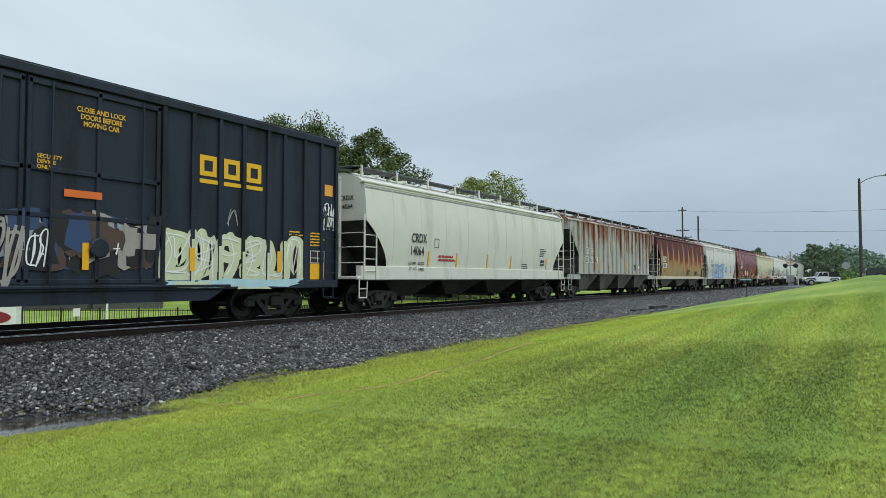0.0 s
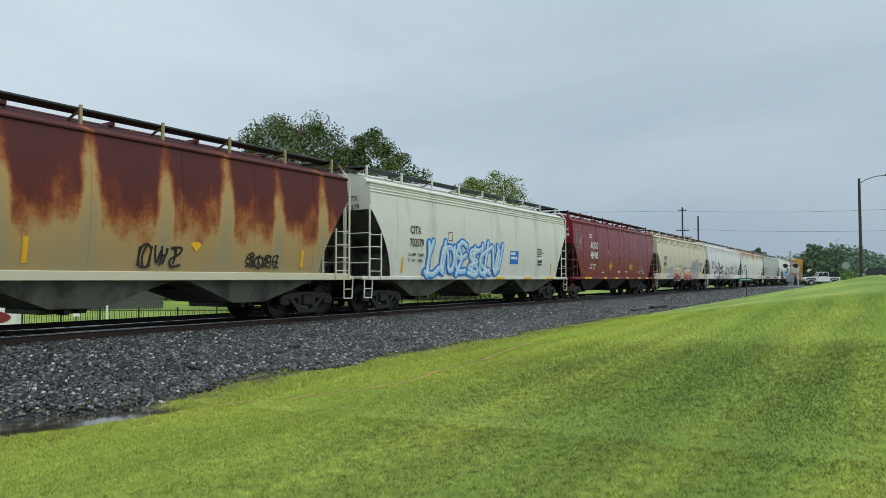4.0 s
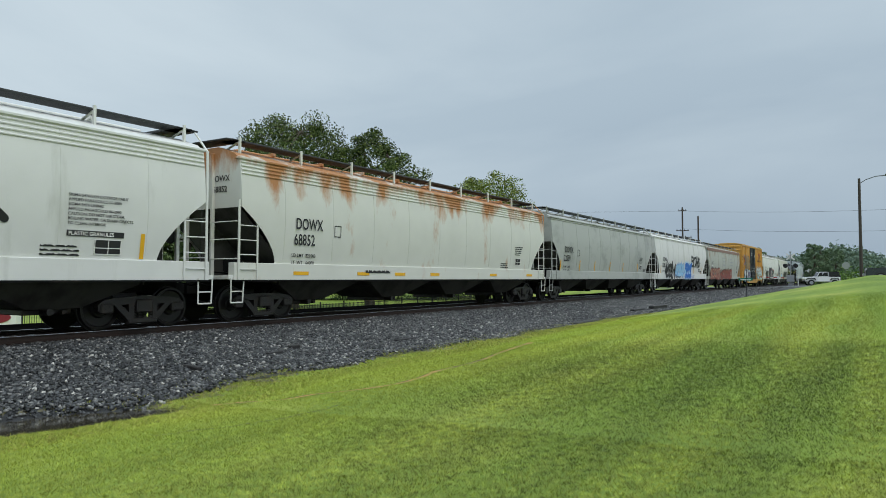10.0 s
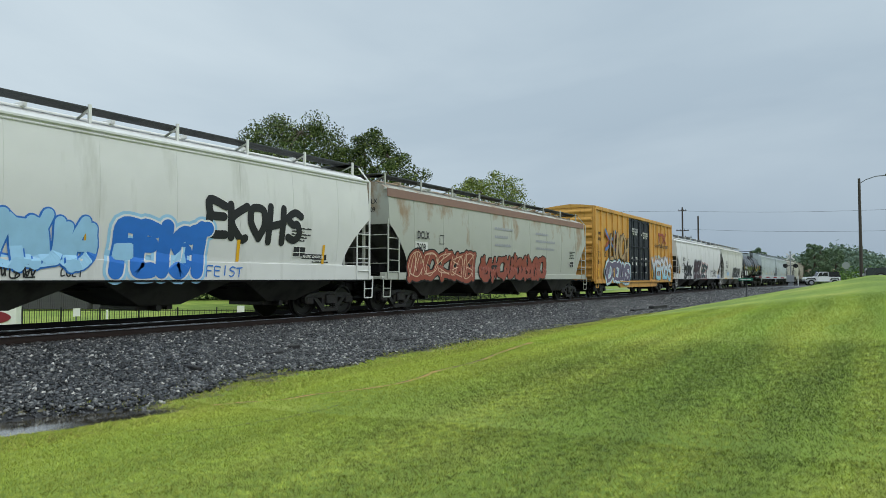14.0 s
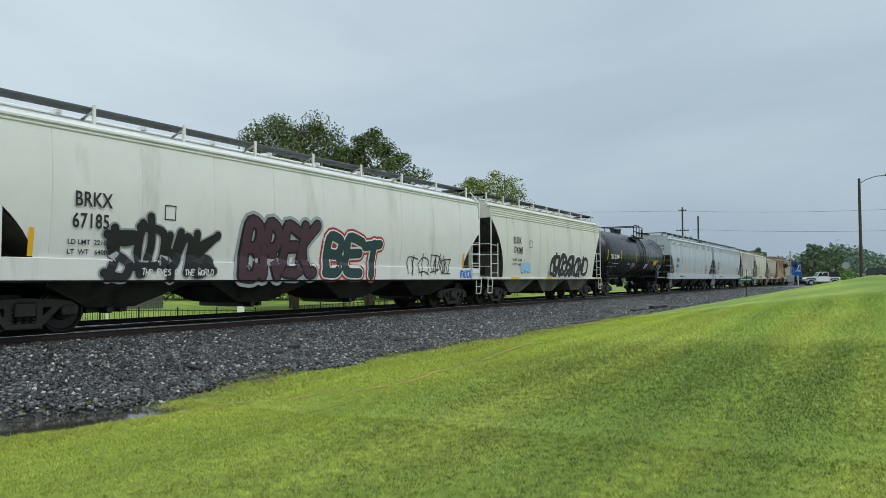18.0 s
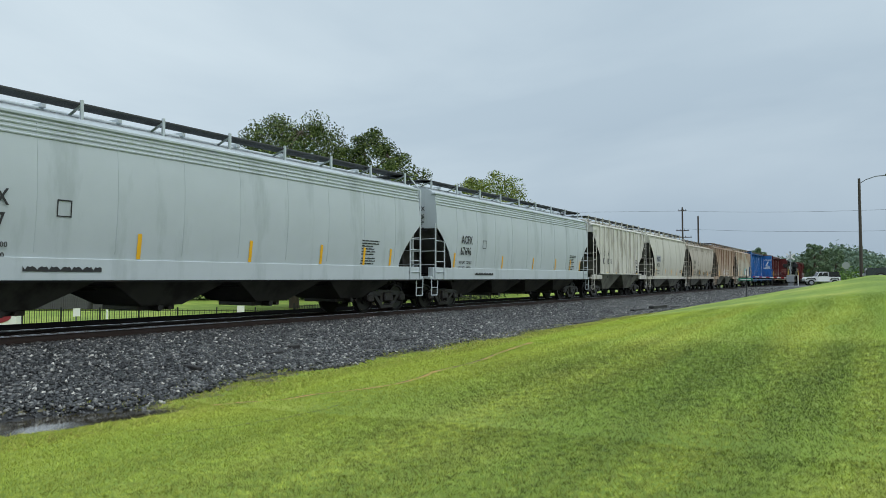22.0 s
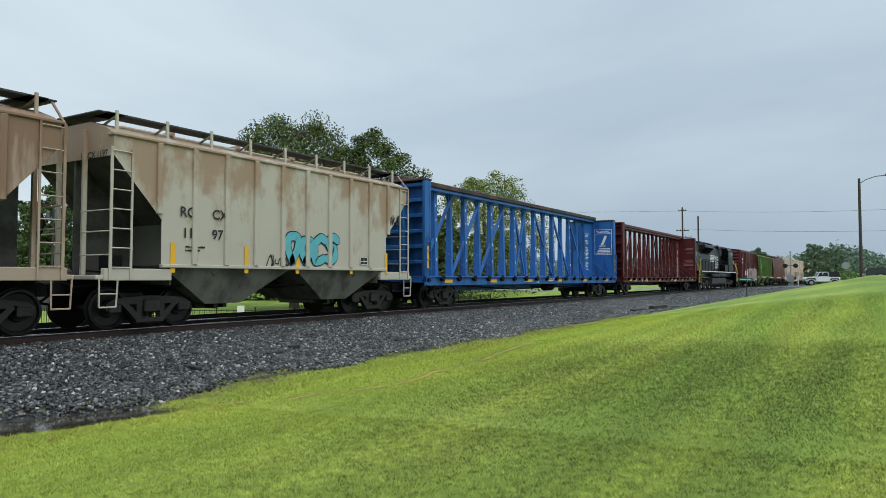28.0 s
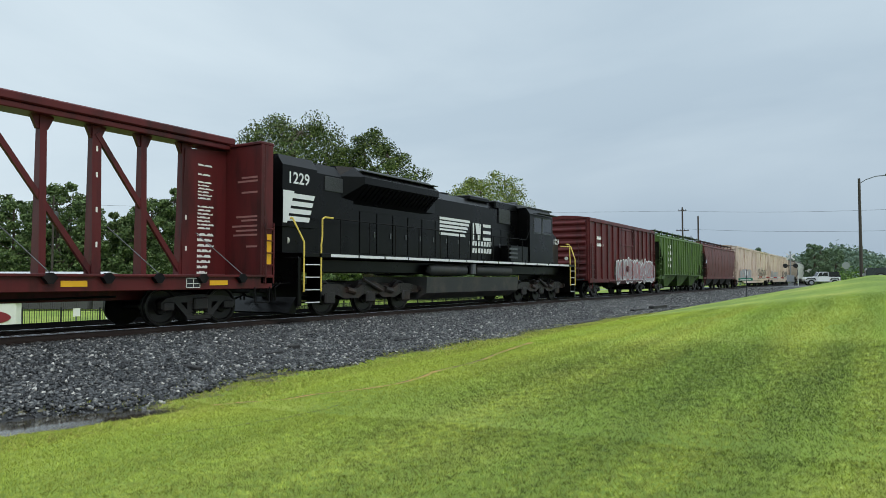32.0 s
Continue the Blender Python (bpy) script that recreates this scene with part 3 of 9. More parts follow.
            b = piece("walkway_bracket", me, car, x, k * 1.13, zw, 0 if k < 0 else math.pi)
    for e, k in ((0.0, 1), (length, -1)):
        def span(a, b):
            return (min(e + k * a, e + k * b), max(e + k * a, e + k * b))
        part("end_walkway", Shape().box(*span(inset - 0.12, inset + 0.5), -1.12, 1.12, zw, zw + 0.04, 0.01), wm, car)
        part("end_platform", Shape().box(*span(0.34, inset + 0.1), -1.5, 1.5, z_sill + 0.02, z_sill + 0.12, 0.015), paint_end, car)
        part("draft_sill", Shape().box(*span(0.45, 3.0), -0.28, 0.28, 0.78, z_sill + 0.12, 0.02), M_BLACK, car)
        for y in (-0.5, 0.5):
            part("end_post", Shape().box(*span(inset - 0.08, inset + 0.02), y - 0.04, y + 0.04, z_sill + 0.12, z_top + 0.2, 0.01), paint_end, car)
        # bulkhead and web plates under the slope sheet
        d_b = min(1.5, d_low - 0.35)
        part("end_bulkhead", Shape().box(*span(inset + d_b, inset + d_b + 0.03), -waist + 0.05, waist - 0.05, z_sill - 0.1, slope_z(d_b) - 0.01), bay_paint, car)
        web = [(e + k * (inset + 0.04), z_sill + 0.12), (e + k * (inset + d_b), z_sill + 0.12), (e + k * (inset + d_b), slope_z(d_b) - 0.01), (e + k * (inset + 0.04), slope_z(0.04) - 0.01)]
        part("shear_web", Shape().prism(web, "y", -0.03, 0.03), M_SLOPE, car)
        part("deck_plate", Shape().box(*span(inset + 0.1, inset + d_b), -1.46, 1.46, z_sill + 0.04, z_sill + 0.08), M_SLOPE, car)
        roof_stile = k < 0 or tall
        z_out = roof_z + 0.12 if roof_stile else slope_top + 0.12
        z_in = z_out if style == "rib" else min(slope_top - 0.45, 2.62)
        xo, xi = e + k * (inset - 0.06), e + k * (inset + (0.42 if style == "rib" else 0.56))
        zi = min(z_in, z_top)
        lad = Shape().bar((xo, -1.55, z_sill + 0.02), (xo, -1.55, min(z_out, z_top)), 0.06, 0.03)
        if z_out > z_top:
            lad.bar((xo, -1.55, z_top - 0.02), (xo + k * 0.05, -1.14, z_out), 0.05, 0.03)
        inner = Shape().bar((xi, -1.55, z_sill + 0.02), (xi, -1.55, zi), 0.045, 0.03)
        n_r = max(4, round((zi - z_sill - 0.2) / 0.4))
        rungs = [z_sill + 0.28 + (zi - 0.08 - z_sill - 0.28) * i / (n_r - 1) for i in range(n_r)]
        grips = [z_sill + 0.55, z_sill + 1.05, z_sill + 1.5]
        side_ladder = part("side_ladder", lad, paint_end, car)
        part("stile", inner, paint_end, side_ladder)
        wide = abs(xi - xo)
        rung_me = shared("rung%.2f" % wide, lambda: Shape().tube((-wide / 2, 0, 0), (wide / 2, 0, 0), 0.015, 5), paint_end)
        grip_me = shared("handhold%d" % k, lambda: Shape().path([(0, -1.54, 0), (-k * 0.04, -1.45, 0), (-k * 0.04, -0.5, 0)], 0.015, 5), paint_end)
        for z in rungs:
            piece("rung", rung_me, side_ladder, (xo + xi) / 2, -1.55, z)
        for z in grips if not far else ():
            piece("handhold", grip_me, side_ladder, xo, 0, z)
        holds = Shape().bar((xo, 1.5, z_sill + 0.02), (xo, 1.5, slope_top), 0.05, 0.03)
        holds.path([(xo - k * 0.04, 0.5, z_sill + 1.05), (xo, 1.5, z_sill + 1.05)], 0.015, 5)
        part("end_handhold", holds, paint_end, car)
        st = Shape().path([(e + k * (inset - 0.28), -1.52, z_sill + 0.05), (e + k * (inset - 0.26), -1.5, 0.52), (e + k * (inset + 0.12), -1.5, 0.52), (e + k * (inset + 0.14), -1.52, z_sill + 0.05)], 0.02)
        st.tube((e + k * (inset - 0.27), -1.51, 0.8), (e + k * (inset + 0.13), -1.51, 0.8), 0.016, 5)
        part("sill_step", st, paint_end, car)
        part("coupler", coupler_shape(e + k * 0.5, -k), M_BLACK, car)
    if not far:
        bw = Shape().turned([(0, 0.28), (0.02, 0.3), (0.04, 0.28)], (0.3, 0.75, 2.35), "x", 16)
        bw.tube((0.3, 0.75, 2.35), (0.5, 0.75, 2.35), 0.03, 6)
        part("brake_wheel", bw, M_BLACK, car)
        part("brake_cylinder", Shape().turned([(0, 0.14), (0.5, 0.14)], (1.0, 0.5, 1.45), "x", 12), M_BLACK, car)
        part("brake_valve", Shape().box(1.0, 1.35, -0.9, -0.5, 1.3, 1.65, 0.03), M_BLACK, car)
        part("brake_pipe", Shape().path([(0.7, -0.4, 1.3), (1.5, -0.4, 1.25), (2.6, -0.3, 0.9)], 0.02), M_BLACK, car)
    span_x = length - 3.7
    w = span_x / bays
    for i in range(bays):
        xc = 1.85 + w * (i + 0.5)
        a, b = w * 0.49, min(0.55, w * 0.22)
        zt, yt, yl = (z_body if style == "rib" else z_sill + 0.05), (1.48 if style == "rib" else 1.4), (1.12 if style == "rib" or sill < 0.3 else 0.9)
        top = [(xc - a, -yt, zt), (xc + a, -yt, zt), (xc + a, yt, zt), (xc - a, yt, zt)]
        low = [(xc - b, -yl, 0.5), (xc + b, -yl, 0.5), (xc + b, yl, 0.5), (xc - b, yl, 0.5)]
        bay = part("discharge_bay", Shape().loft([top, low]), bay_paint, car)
        me = shared("outlet_gate", lambda: Shape().box(-0.5, 0.5, -0.7, 0.7, 0.38, 0.5, 0.02).tube((-0.1, -0.98, 0.44), (-0.1, -0.6, 0.44), 0.075, 10).tube((0.25, -0.85, 0.42), (0.25, -0.6, 0.42), 0.04, 6), M_TRUCK)
        piece("outlet_gate", me, bay, xc)
    part("centre_sill", Shape().box(2.6, length - 2.6, -0.2, 0.2, 0.85, z_sill + 0.04), M_BLACK, car)
    part("train_pipe", Shape().path([(2.2, -1.1, 0.94), (length - 2.2, -1.1, 0.94)], 0.025), M_BLACK, car)
    for x in (1.95, length - 1.95):
        truck(car, x)
    return car, half_at


def side_at(half_at, eps=0.014):
    return lambda z: -(half_at(z) + eps)


def marks(car, half_at, code, number, x, z, size, colour, extra=1.05, wide=0.74, drop=0.44):
    s = side_at(half_at, 0.02)
    writing(car, code, x, z, size, s(z + size * 0.4) - 0.01, colour, extra=extra, wide=wide)
    writing(car, number, x - 0.03, z - drop, size, s(z - size) - 0.01, colour, extra=extra, wide=wide)


def tapes(car, half_at, xs, z0, h=0.55, w=0.1, eps=0.016):
    s = side_at(half_at, eps)
    for x in xs:
        q = Shape()
        k = 5
        for i in range(k):
            a, b = z0 + h * i / k, z0 + h * (i + 1) / k
            q.add([(x, s(a), a), (x + w, s(a), a), (x + w, s(b), b), (x, s(b), b)], [(0, 1, 2, 3)])
        part("reflective_tape", q, M_YELLOW, car)


# ---- paint of the cars ----
def car_paint(name, c, dirt=None, amount=0.3, streak=(1.2, 1.2, 0.25), top=None, rough=0.5, scale=1.2, var=0.08):
    return mat(name, c, rough, 0.0, var, 1.3, 0.06, 30, dirt or GRIME, amount, streak, scale, 0.0, 0.25, top)


P_CREAM = car_paint("pale cream-grey car paint", rgb(206, 206, 196), rgb(190, 190, 178), 0.24)
P_WHITE = car_paint("off-white car paint", rgb(214, 214, 210), rgb(198, 198, 192), 0.2)
P_GREY = car_paint("light grey car paint", rgb(174, 182, 186), rgb(160, 168, 171), 0.25)
P_DULL = car_paint("dulled grey car paint", rgb(170, 172, 168), rgb(150, 152, 148), 0.36, (0.45, 0.45, 0.6))
P_RUSTRIB = car_paint("grey paint with rust blotches", rgb(166, 170, 164), rgb(128, 84, 60), 0.36, (1.5, 1.5, 0.28), (0.6, 5.4), scale=1.3, var=0.16)
P_RUSTPOST = car_paint("grey posts worn to brown rust", rgb(164, 160, 150), rgb(112, 66, 46), 0.5, (1.2, 1.2, 0.35), (0.4, 5.0), scale=1.2)


def rust_bands(name):
    """Cream paint that has rusted from the roof down: maroon at the top, orange below, uneven from panel to panel."""
    m = bpy.data.materials.new(name)
    m.use_nodes = True
    n, l = m.node_tree.nodes, m.node_tree.links
    p = n["Principled BSDF"]
    p.inputs["Roughness"].default_value, p.inputs["Specular IOR Level"].default_value = 0.6, 0.25
    co = n.new("ShaderNodeTexCoord")
    sp = n.new("ShaderNodeSeparateXYZ")
    l.new(co.outputs["Object"], sp.inputs[0])
    # the rust stands back from the welded seams, every 1.77 m
    ph = n.new("ShaderNodeMath")
    ph.operation = "MULTIPLY_ADD"
    l.new(sp.outputs["X"], ph.inputs[0])
    ph.inputs[1].default_value, ph.inputs[2].default_value = math.tau / 1.77, -math.tau * 3.59 / 1.77
    cs = n.new("ShaderNodeMath")
    cs.operation = "COSINE"
    l.new(ph.outputs[0], cs.inputs[0])
    seam = n.new("ShaderNodeMapRange")
    seam.inputs["From Min"].default_value, seam.inputs["From Max"].default_value = 0.62, 0.99
    seam.inputs["To Max"].default_value = -1.25
    l.new(cs.outputs[0], seam.inputs["Value"])
    az = n.new("ShaderNodeMath")
    az.operation = "ADD"
    l.new(sp.outputs["Z"], az.inputs[0])
    l.new(seam.outputs[0], az.inputs[1])
    total = az.outputs[0]
    for scale, stretch, gain in ((0.9, (1, 1, 0.2), 1.8), (2.6, (1, 1, 0.6), 1.9), (14, (1, 1, 0.8), 0.6)):
        mp = n.new("ShaderNodeMapping")
        mp.inputs["Scale"].default_value = stretch
        l.new(co.outputs["Object"], mp.inputs[0])
        t = n.new("ShaderNodeTexNoise")
        t.inputs["Scale"].default_value, t.inputs["Detail"].default_value = scale, 6
        l.new(mp.outputs[0], t.inputs["Vector"])
        ad = n.new("ShaderNodeMath")
        ad.operation = "MULTIPLY_ADD"
        l.new(t.outputs["Fac"], ad.inputs[0])
        ad.inputs[1].default_value = gain
        l.new(total, ad.inputs[2])
        total = ad.outputs[0]
    mr = n.new("ShaderNodeMapRange")
    mr.inputs["From Min"].default_value, mr.inputs["From Max"].default_value = 3.0, 6.3
    l.new(total, mr.inputs["Value"])
    r = n.new("ShaderNodeValToRGB")
    stops = ((0.0, rgb(156, 140, 106)), (0.36, rgb(172, 142, 92)), (0.5, rgb(150, 92, 50)), (0.6, rgb(116, 56, 36)), (0.7, rgb(88, 40, 36)), (1.0, rgb(80, 40, 40)))
    while len(r.color_ramp.elements) < len(stops):
        r.color_ramp.elements.new(0.5)
    for e, (pos, c) in zip(r.color_ramp.elements, stops):
        e.position, e.color = pos, c
    l.new(mr.outputs[0], r.inputs[0])
    l.new(r.outputs[0], p.inputs["Base Color"])
    return m


P_RUSTY = rust_bands("cream paint rusted from the roof down")
P_MAROON = car_paint("maroon car paint", rgb(122, 39, 42), rgb(100, 34, 37), 0.36, rough=0.28)
P_YELLOWISH = car_paint("weathered cream paint, rust at the roof", rgb(200, 194, 168), rgb(142, 92, 66), 0.32, (1.5, 1.5, 0.3), (3.55, 4.85), scale=1.4)
P_RUSTTOP = car_paint("off-white paint with rust below the eave", rgb(208, 208, 200), rgb(176, 124, 82), 0.5, (0.8, 0.8, 0.35), (3.0, 4.7), scale=1.2)
P_TANGREY = car_paint("grey-green faded paint", rgb(172, 174, 164), rgb(148, 128, 104), 0.3, (0.9, 0.9, 0.5), (1.5, 5.5))
P_TAN = car_paint("brown-stained tan paint", rgb(164, 146, 128), rgb(132, 106, 86), 0.42, (1.6, 1.6, 0.25), (0.8, 4.6), scale=1.4)
P_RIBWHITE = car_paint("dirty white ribbed car paint", rgb(190, 188, 180), rgb(150, 146, 138), 0.36, (1.4, 1.4, 0.3), scale=1.4)
P_RGCX = car_paint("cream ribbed car paint, rusty under the roof", rgb(180, 174, 160), rgb(156, 134, 112), 0.4, (0.9, 0.9, 0.5), (1.6, 4.6), scale=1.2)
P_BONE = car_paint("bone white car paint, faintly streaked", rgb(186, 184, 172), rgb(166, 163, 150), 0.28)
P_BEIGE = car_paint("beige-grey dusty car paint", rgb(170, 162, 148), rgb(140, 130, 116), 0.35, (1.6, 1.6, 0.3))
P_BAY = car_paint("grimy olive-grey bay paint", rgb(108, 108, 100), rgb(76, 74, 68), 0.4, (1, 1, 0.6))
# the shadow beneath the cars is painted into this dark bay colour
P_BAYDARK = car_paint("bay paint with shade in colour", rgb(60, 59, 55), rgb(38, 36, 34), 0.4, (1, 1, 0.6))
P_BROWN = car_paint("oxide brown paint", rgb(96, 52, 48), rgb(70, 42, 38), 0.4)
P_GREEN = car_paint("faded green paint", rgb(80, 106, 50), rgb(58, 76, 44), 0.4)
P_BLUE = car_paint("bright blue paint", rgb(42, 96, 160), rgb(30, 68, 116), 0.35, rough=0.42)
P_RED = car_paint("dark red oxide paint", rgb(86, 32, 33), rgb(60, 27, 27), 0.4, rough=0.42)
P_NAVY = car_paint("faded dark blue boxcar paint", rgb(36, 43, 56), rgb(26, 30, 37), 0.4)
P_DOOR = car_paint("near-black blue door paint", rgb(24, 27, 33), rgb(18, 20, 25), 0.35, rough=0.42)
P_AMBER = car_paint("amber yellow boxcar paint", rgb(202, 152, 76), rgb(168, 124, 66), 0.3, (2, 2, 0.25))
P_TANK = mat("black tank paint", rgb(20, 22, 27), 0.26, 0, 0.15, 1.3, 0.03, 30, rgb(28, 30, 34), 0.3, (1.2, 1.2, 0.25), spec=0.5)
P_LOCO = mat("black locomotive paint", rgb(4, 4, 5), 0.3, 0, 0.1, 1.3, 0.04, 30, rgb(9, 8, 8), 0.25, spec=0.18)

CARS = []


def place(car, u):
    """u: where the car's leading end stands on the track at the start."""
    CARS.append((car, u))
    return car


# ---- spray paint ----
STROKES = [
    [[(0.1, 0.0), (0.05, 0.5), (0.2, 1.0)], [(0.1, 0.55), (0.5, 0.5), (0.85, 0.62)], [(0.85, 0.0), (0.8, 0.5), (0.95, 1.0)]],
    [[(0.85, 0.9), (0.4, 1.0), (0.1, 0.6), (0.3, 0.1), (0.9, 0.12)], [(0.5, 0.5), (0.9, 0.45), (0.9, 0.12)]],
    [[(0.1, 0.05), (0.15, 0.95), (0.6, 0.98), (0.85, 0.7), (0.4, 0.5), (0.95, 0.02)]],
    [[(0.9, 0.92), (0.3, 1.0), (0.15, 0.7), (0.75, 0.4), (0.8, 0.08), (0.1, 0.06)]],
    [[(0.1, 0.95), (0.2, 0.15), (0.55, 0.0), (0.85, 0.2), (0.9, 0.98)]],
    [[(0.15, 0.05), (0.12, 0.95), (0.9, 0.9)], [(0.12, 0.5), (0.75, 0.55)], [(0.15, 0.05), (0.9, 0.1)]],
    [[(0.05, 0.02), (0.45, 1.0), (0.9, 0.02)], [(0.25, 0.35), (0.75, 0.35)]],
    [[(0.5, 0.0), (0.05, 0.35), (0.2, 0.95), (0.75, 0.95), (0.95, 0.45), (0.5, 0.0)]],
    [[(0.05, 0.9), (0.3, 0.1), (0.5, 0.8), (0.7, 0.1), (0.95, 1.0)]],
]


# letter strokes on a grid of ten by ten
GLYPHS = {"A": "00 39 59 90|23 73", "B": "10 19 69 87 65 15|65 93 70 10", "C": "98 59 17 14 20 60 91", "D": "10 19 69 95 71 10", "E": "98 19 15|85 15|15 11 30 90",
          "F": "99 19 15 10|15 75", "G": "98 59 17 14 20 70 94 54", "H": "00 19|80 99|14 95", "I": "50 59", "J": "69 62 40 11", "K": "10 19|99 15 60 90", "L": "29 11 30 90", "M": "00 19 54 89 90",
          "N": "00 19 81 99", "O": "50 14 18 59 88 84 50", "P": "10 19 69 87 65 15", "R": "10 19 69 87 65 15|45 90", "S": "98 59 17 45 75 82 50 11", "T": "08 99|59 50", "U": "09 12 50 82 99",
          "V": "09 45 50 55 99", "W": "09 20 56 80 99", "X": "00 99|09 90", "Y": "09 54 99|54 50", "Z": "09 99 00 90"}


def glyph(c):
    return [[(int(p[0]) / 9, int(p[1]) / 9) for p in line_.split()] for line_ in GLYPHS[c].split("|")]


def tangle(rnd):
    """One abstract form: a few strokes of the stock, turned, flipped and run into each other."""
    out = []
    for _ in range(2):
        st = STROKES[rnd.randrange(len(STROKES))]
        flip, turn = rnd.random() < 0.5, rnd.randrange(4)
        line_ = st[rnd.randrange(len(st))]
        pts = []
        for u, v in line_:
            u = 1 - u if flip else u
            for _k in range(turn):
                u, v = 1 - v, u
            pts.append((u * 1.15 - 0.1, v))
        out.append(pts)
    u = rnd.uniform(0.0, 0.6)
    out.append([(u, rnd.uniform(-0.05, 0.1)), (u + rnd.uniform(-0.1, 0.35), 0.5), (u + rnd.uniform(-0.1, 0.25), rnd.uniform(0.9, 1.1))])
    return out


def smooth_line(pts, n=5):
    if len(pts) < 3:
        return [tuple(pts[0][k] + (pts[-1][k] - pts[0][k]) * i / n for k in (0, 1)) for i in range(n + 1)]
    p = [pts[0]] + list(pts) + [pts[-1]]
    out = []
    for i in range(1, len(p) - 2):
        for j in range(n):
            t = j / n
            out.append(tuple(0.5 * (2 * p[i][k] + (p[i + 1][k] - p[i - 1][k]) * t + (2 * p[i - 1][k] - 5 * p[i][k] + 4 * p[i + 1][k] - p[i + 2][k]) * t * t
                                    + (3 * p[i][k] - p[i - 1][k] - 3 * p[i + 1][k] + p[i + 2][k]) * t ** 3) for k in (0, 1)))
    return out + [pts[-1]]


def ribbon(shape, pts, w, surface, off):
    """A painted stroke of width w along points (x, z), laid on the surface."""
    pts, widths = list(pts), [1.0] * len(pts)
    if w > 0.07:
        for end in (0, -1):
            p, q = pts[end], pts[1 if end == 0 else -2]
            d = math.hypot(p[0] - q[0], p[1] - q[1]) or 1
            ux, uz = (p[0] - q[0]) / d, (p[1] - q[1]) / d
            for a in (25, 50, 70, 86):
                e = (p[0] + ux * 0.5 * w * math.sin(radians(a)), p[1] + uz * 0.5 * w * math.sin(radians(a)))
                pts.insert(0 if end == 0 else len(pts), e)
                widths.insert(0 if end == 0 else len(widths), math.cos(radians(a)))
    n = len(pts)
    vs = []
    for i, (x, z) in enumerate(pts):
        a, b = pts[max(0, i - 1)], pts[min(n - 1, i + 1)]
        dx, dz = b[0] - a[0], b[1] - a[1]
        d = math.hypot(dx, dz) or 1
        ww = w * widths[i] / 2
        for k in (-1, 1):
            px, pz = x - k * dz / d * ww, z + k * dx / d * ww
            vs.append((px, surface(pz) - off, pz))
    shape.add(vs, [(2 * i, 2 * i + 1, 2 * i + 3, 2 * i + 2) for i in range(n - 1)])


def spray(name, c, rough=0.5):
    return mat("spray paint " + name, c, rough, 0, 0.14, 4, 0, 40)


S_BLACK = spray("black", rgb(22, 22, 24))
S_WHITE = spray("white", rgb(224, 224, 222))
S_BLUE = spray("blue", rgb(36, 110, 196))
S_SKY = spray("sky blue", rgb(150, 196, 226))
S_RED = spray("red", rgb(166, 50, 52))
S_BROWN = spray("red-brown", rgb(142, 70, 54))
S_GOLD = spray("orange yellow", rgb(222, 154, 60))
S_TEAL = spray("teal", rgb(86, 168, 178))
S_GREY = spray("grey", rgb(150, 152, 156))
S_PURPLE = spray("dull purple", rgb(98, 90, 112))
S_PEACH = spray("pale peach", rgb(206, 172, 146))


S_PALE = spray("pale cream-green spray paint", rgb(196, 202, 168))
S_ICE = spray("ice blue spray paint", rgb(166, 200, 208))
S_FADED = spray("faded whitish spray paint", rgb(150, 146, 140))
S_UMBER = spray("dark umber", rgb(74, 56, 50))
S_WINE = spray("wine", rgb(66, 38, 50))
S_DEEP = spray("deep teal", rgb(34, 58, 62))
S_KHAKI = spray("khaki", rgb(170, 140, 96))
S_NIGHT = spray("dull blue spray paint", rgb(44, 66, 104))


def fade(name, stops):
    """Sprayed fill that runs from one colour into the next with the height; stops of (height, colour)."""
    m = spray(name, stops[0][1])
    n, l = m.node_tree.nodes, m.node_tree.links
    co, sp, mr, r, jag = (n.new(k) for k in ("ShaderNodeTexCoord", "ShaderNodeSeparateXYZ", "ShaderNodeMapRange", "ShaderNodeValToRGB", "ShaderNodeTexNoise"))
    l.new(co.outputs["Object"], sp.inputs[0])
    l.new(co.outputs["Object"], jag.inputs["Vector"])
    jag.inputs["Scale"].default_value = 5
    ad = n.new("ShaderNodeMath")
    ad.operation = "MULTIPLY_ADD"
    l.new(jag.outputs["Fac"], ad.inputs[0])
    ad.inputs[1].default_value = 0.25
    l.new(sp.outputs["Z"], ad.inputs[2])
    lo, hi = stops[0][0], stops[-1][0]
    mr.inputs["From Min"].default_value, mr.inputs["From Max"].default_value = lo + 0.12, hi + 0.12
    l.new(ad.outputs[0], mr.inputs["Value"])
    while len(r.color_ramp.elements) < len(stops):
        r.color_ramp.elements.new(0.5)
    for e, (z, c) in zip(r.color_ramp.elements, stops):
        e.position, e.color = (z - lo) / (hi - lo), c
    l.new(mr.outputs[0], r.inputs[0])
    l.new(r.outputs[0], n["Principled BSDF"].inputs["Base Color"])
    return m


S_FLAME = fade("yellow to dark red", [(1.0, rgb(120, 40, 50)), (1.38, rgb(150, 52, 44)), (1.5, rgb(196, 124, 48)), (1.75, rgb(214, 160, 66)), (1.9, rgb(226, 214, 160)), (2.2, rgb(232, 226, 190))])
S_EMBER = fade("pale to red-orange", [(1.0, rgb(140, 44, 44)), (1.3, rgb(196, 66, 40)), (1.5, rgb(224, 130, 56)), (1.7, rgb(232, 190, 130)), (1.95, rgb(236, 226, 206))])
S_FROST = fade("ice blue under white", [(1.0, rgb(120, 190, 206)), (1.5, rgb(160, 206, 216)), (2.0, rgb(196, 210, 216)), (2.4, rgb(206, 206, 210))])
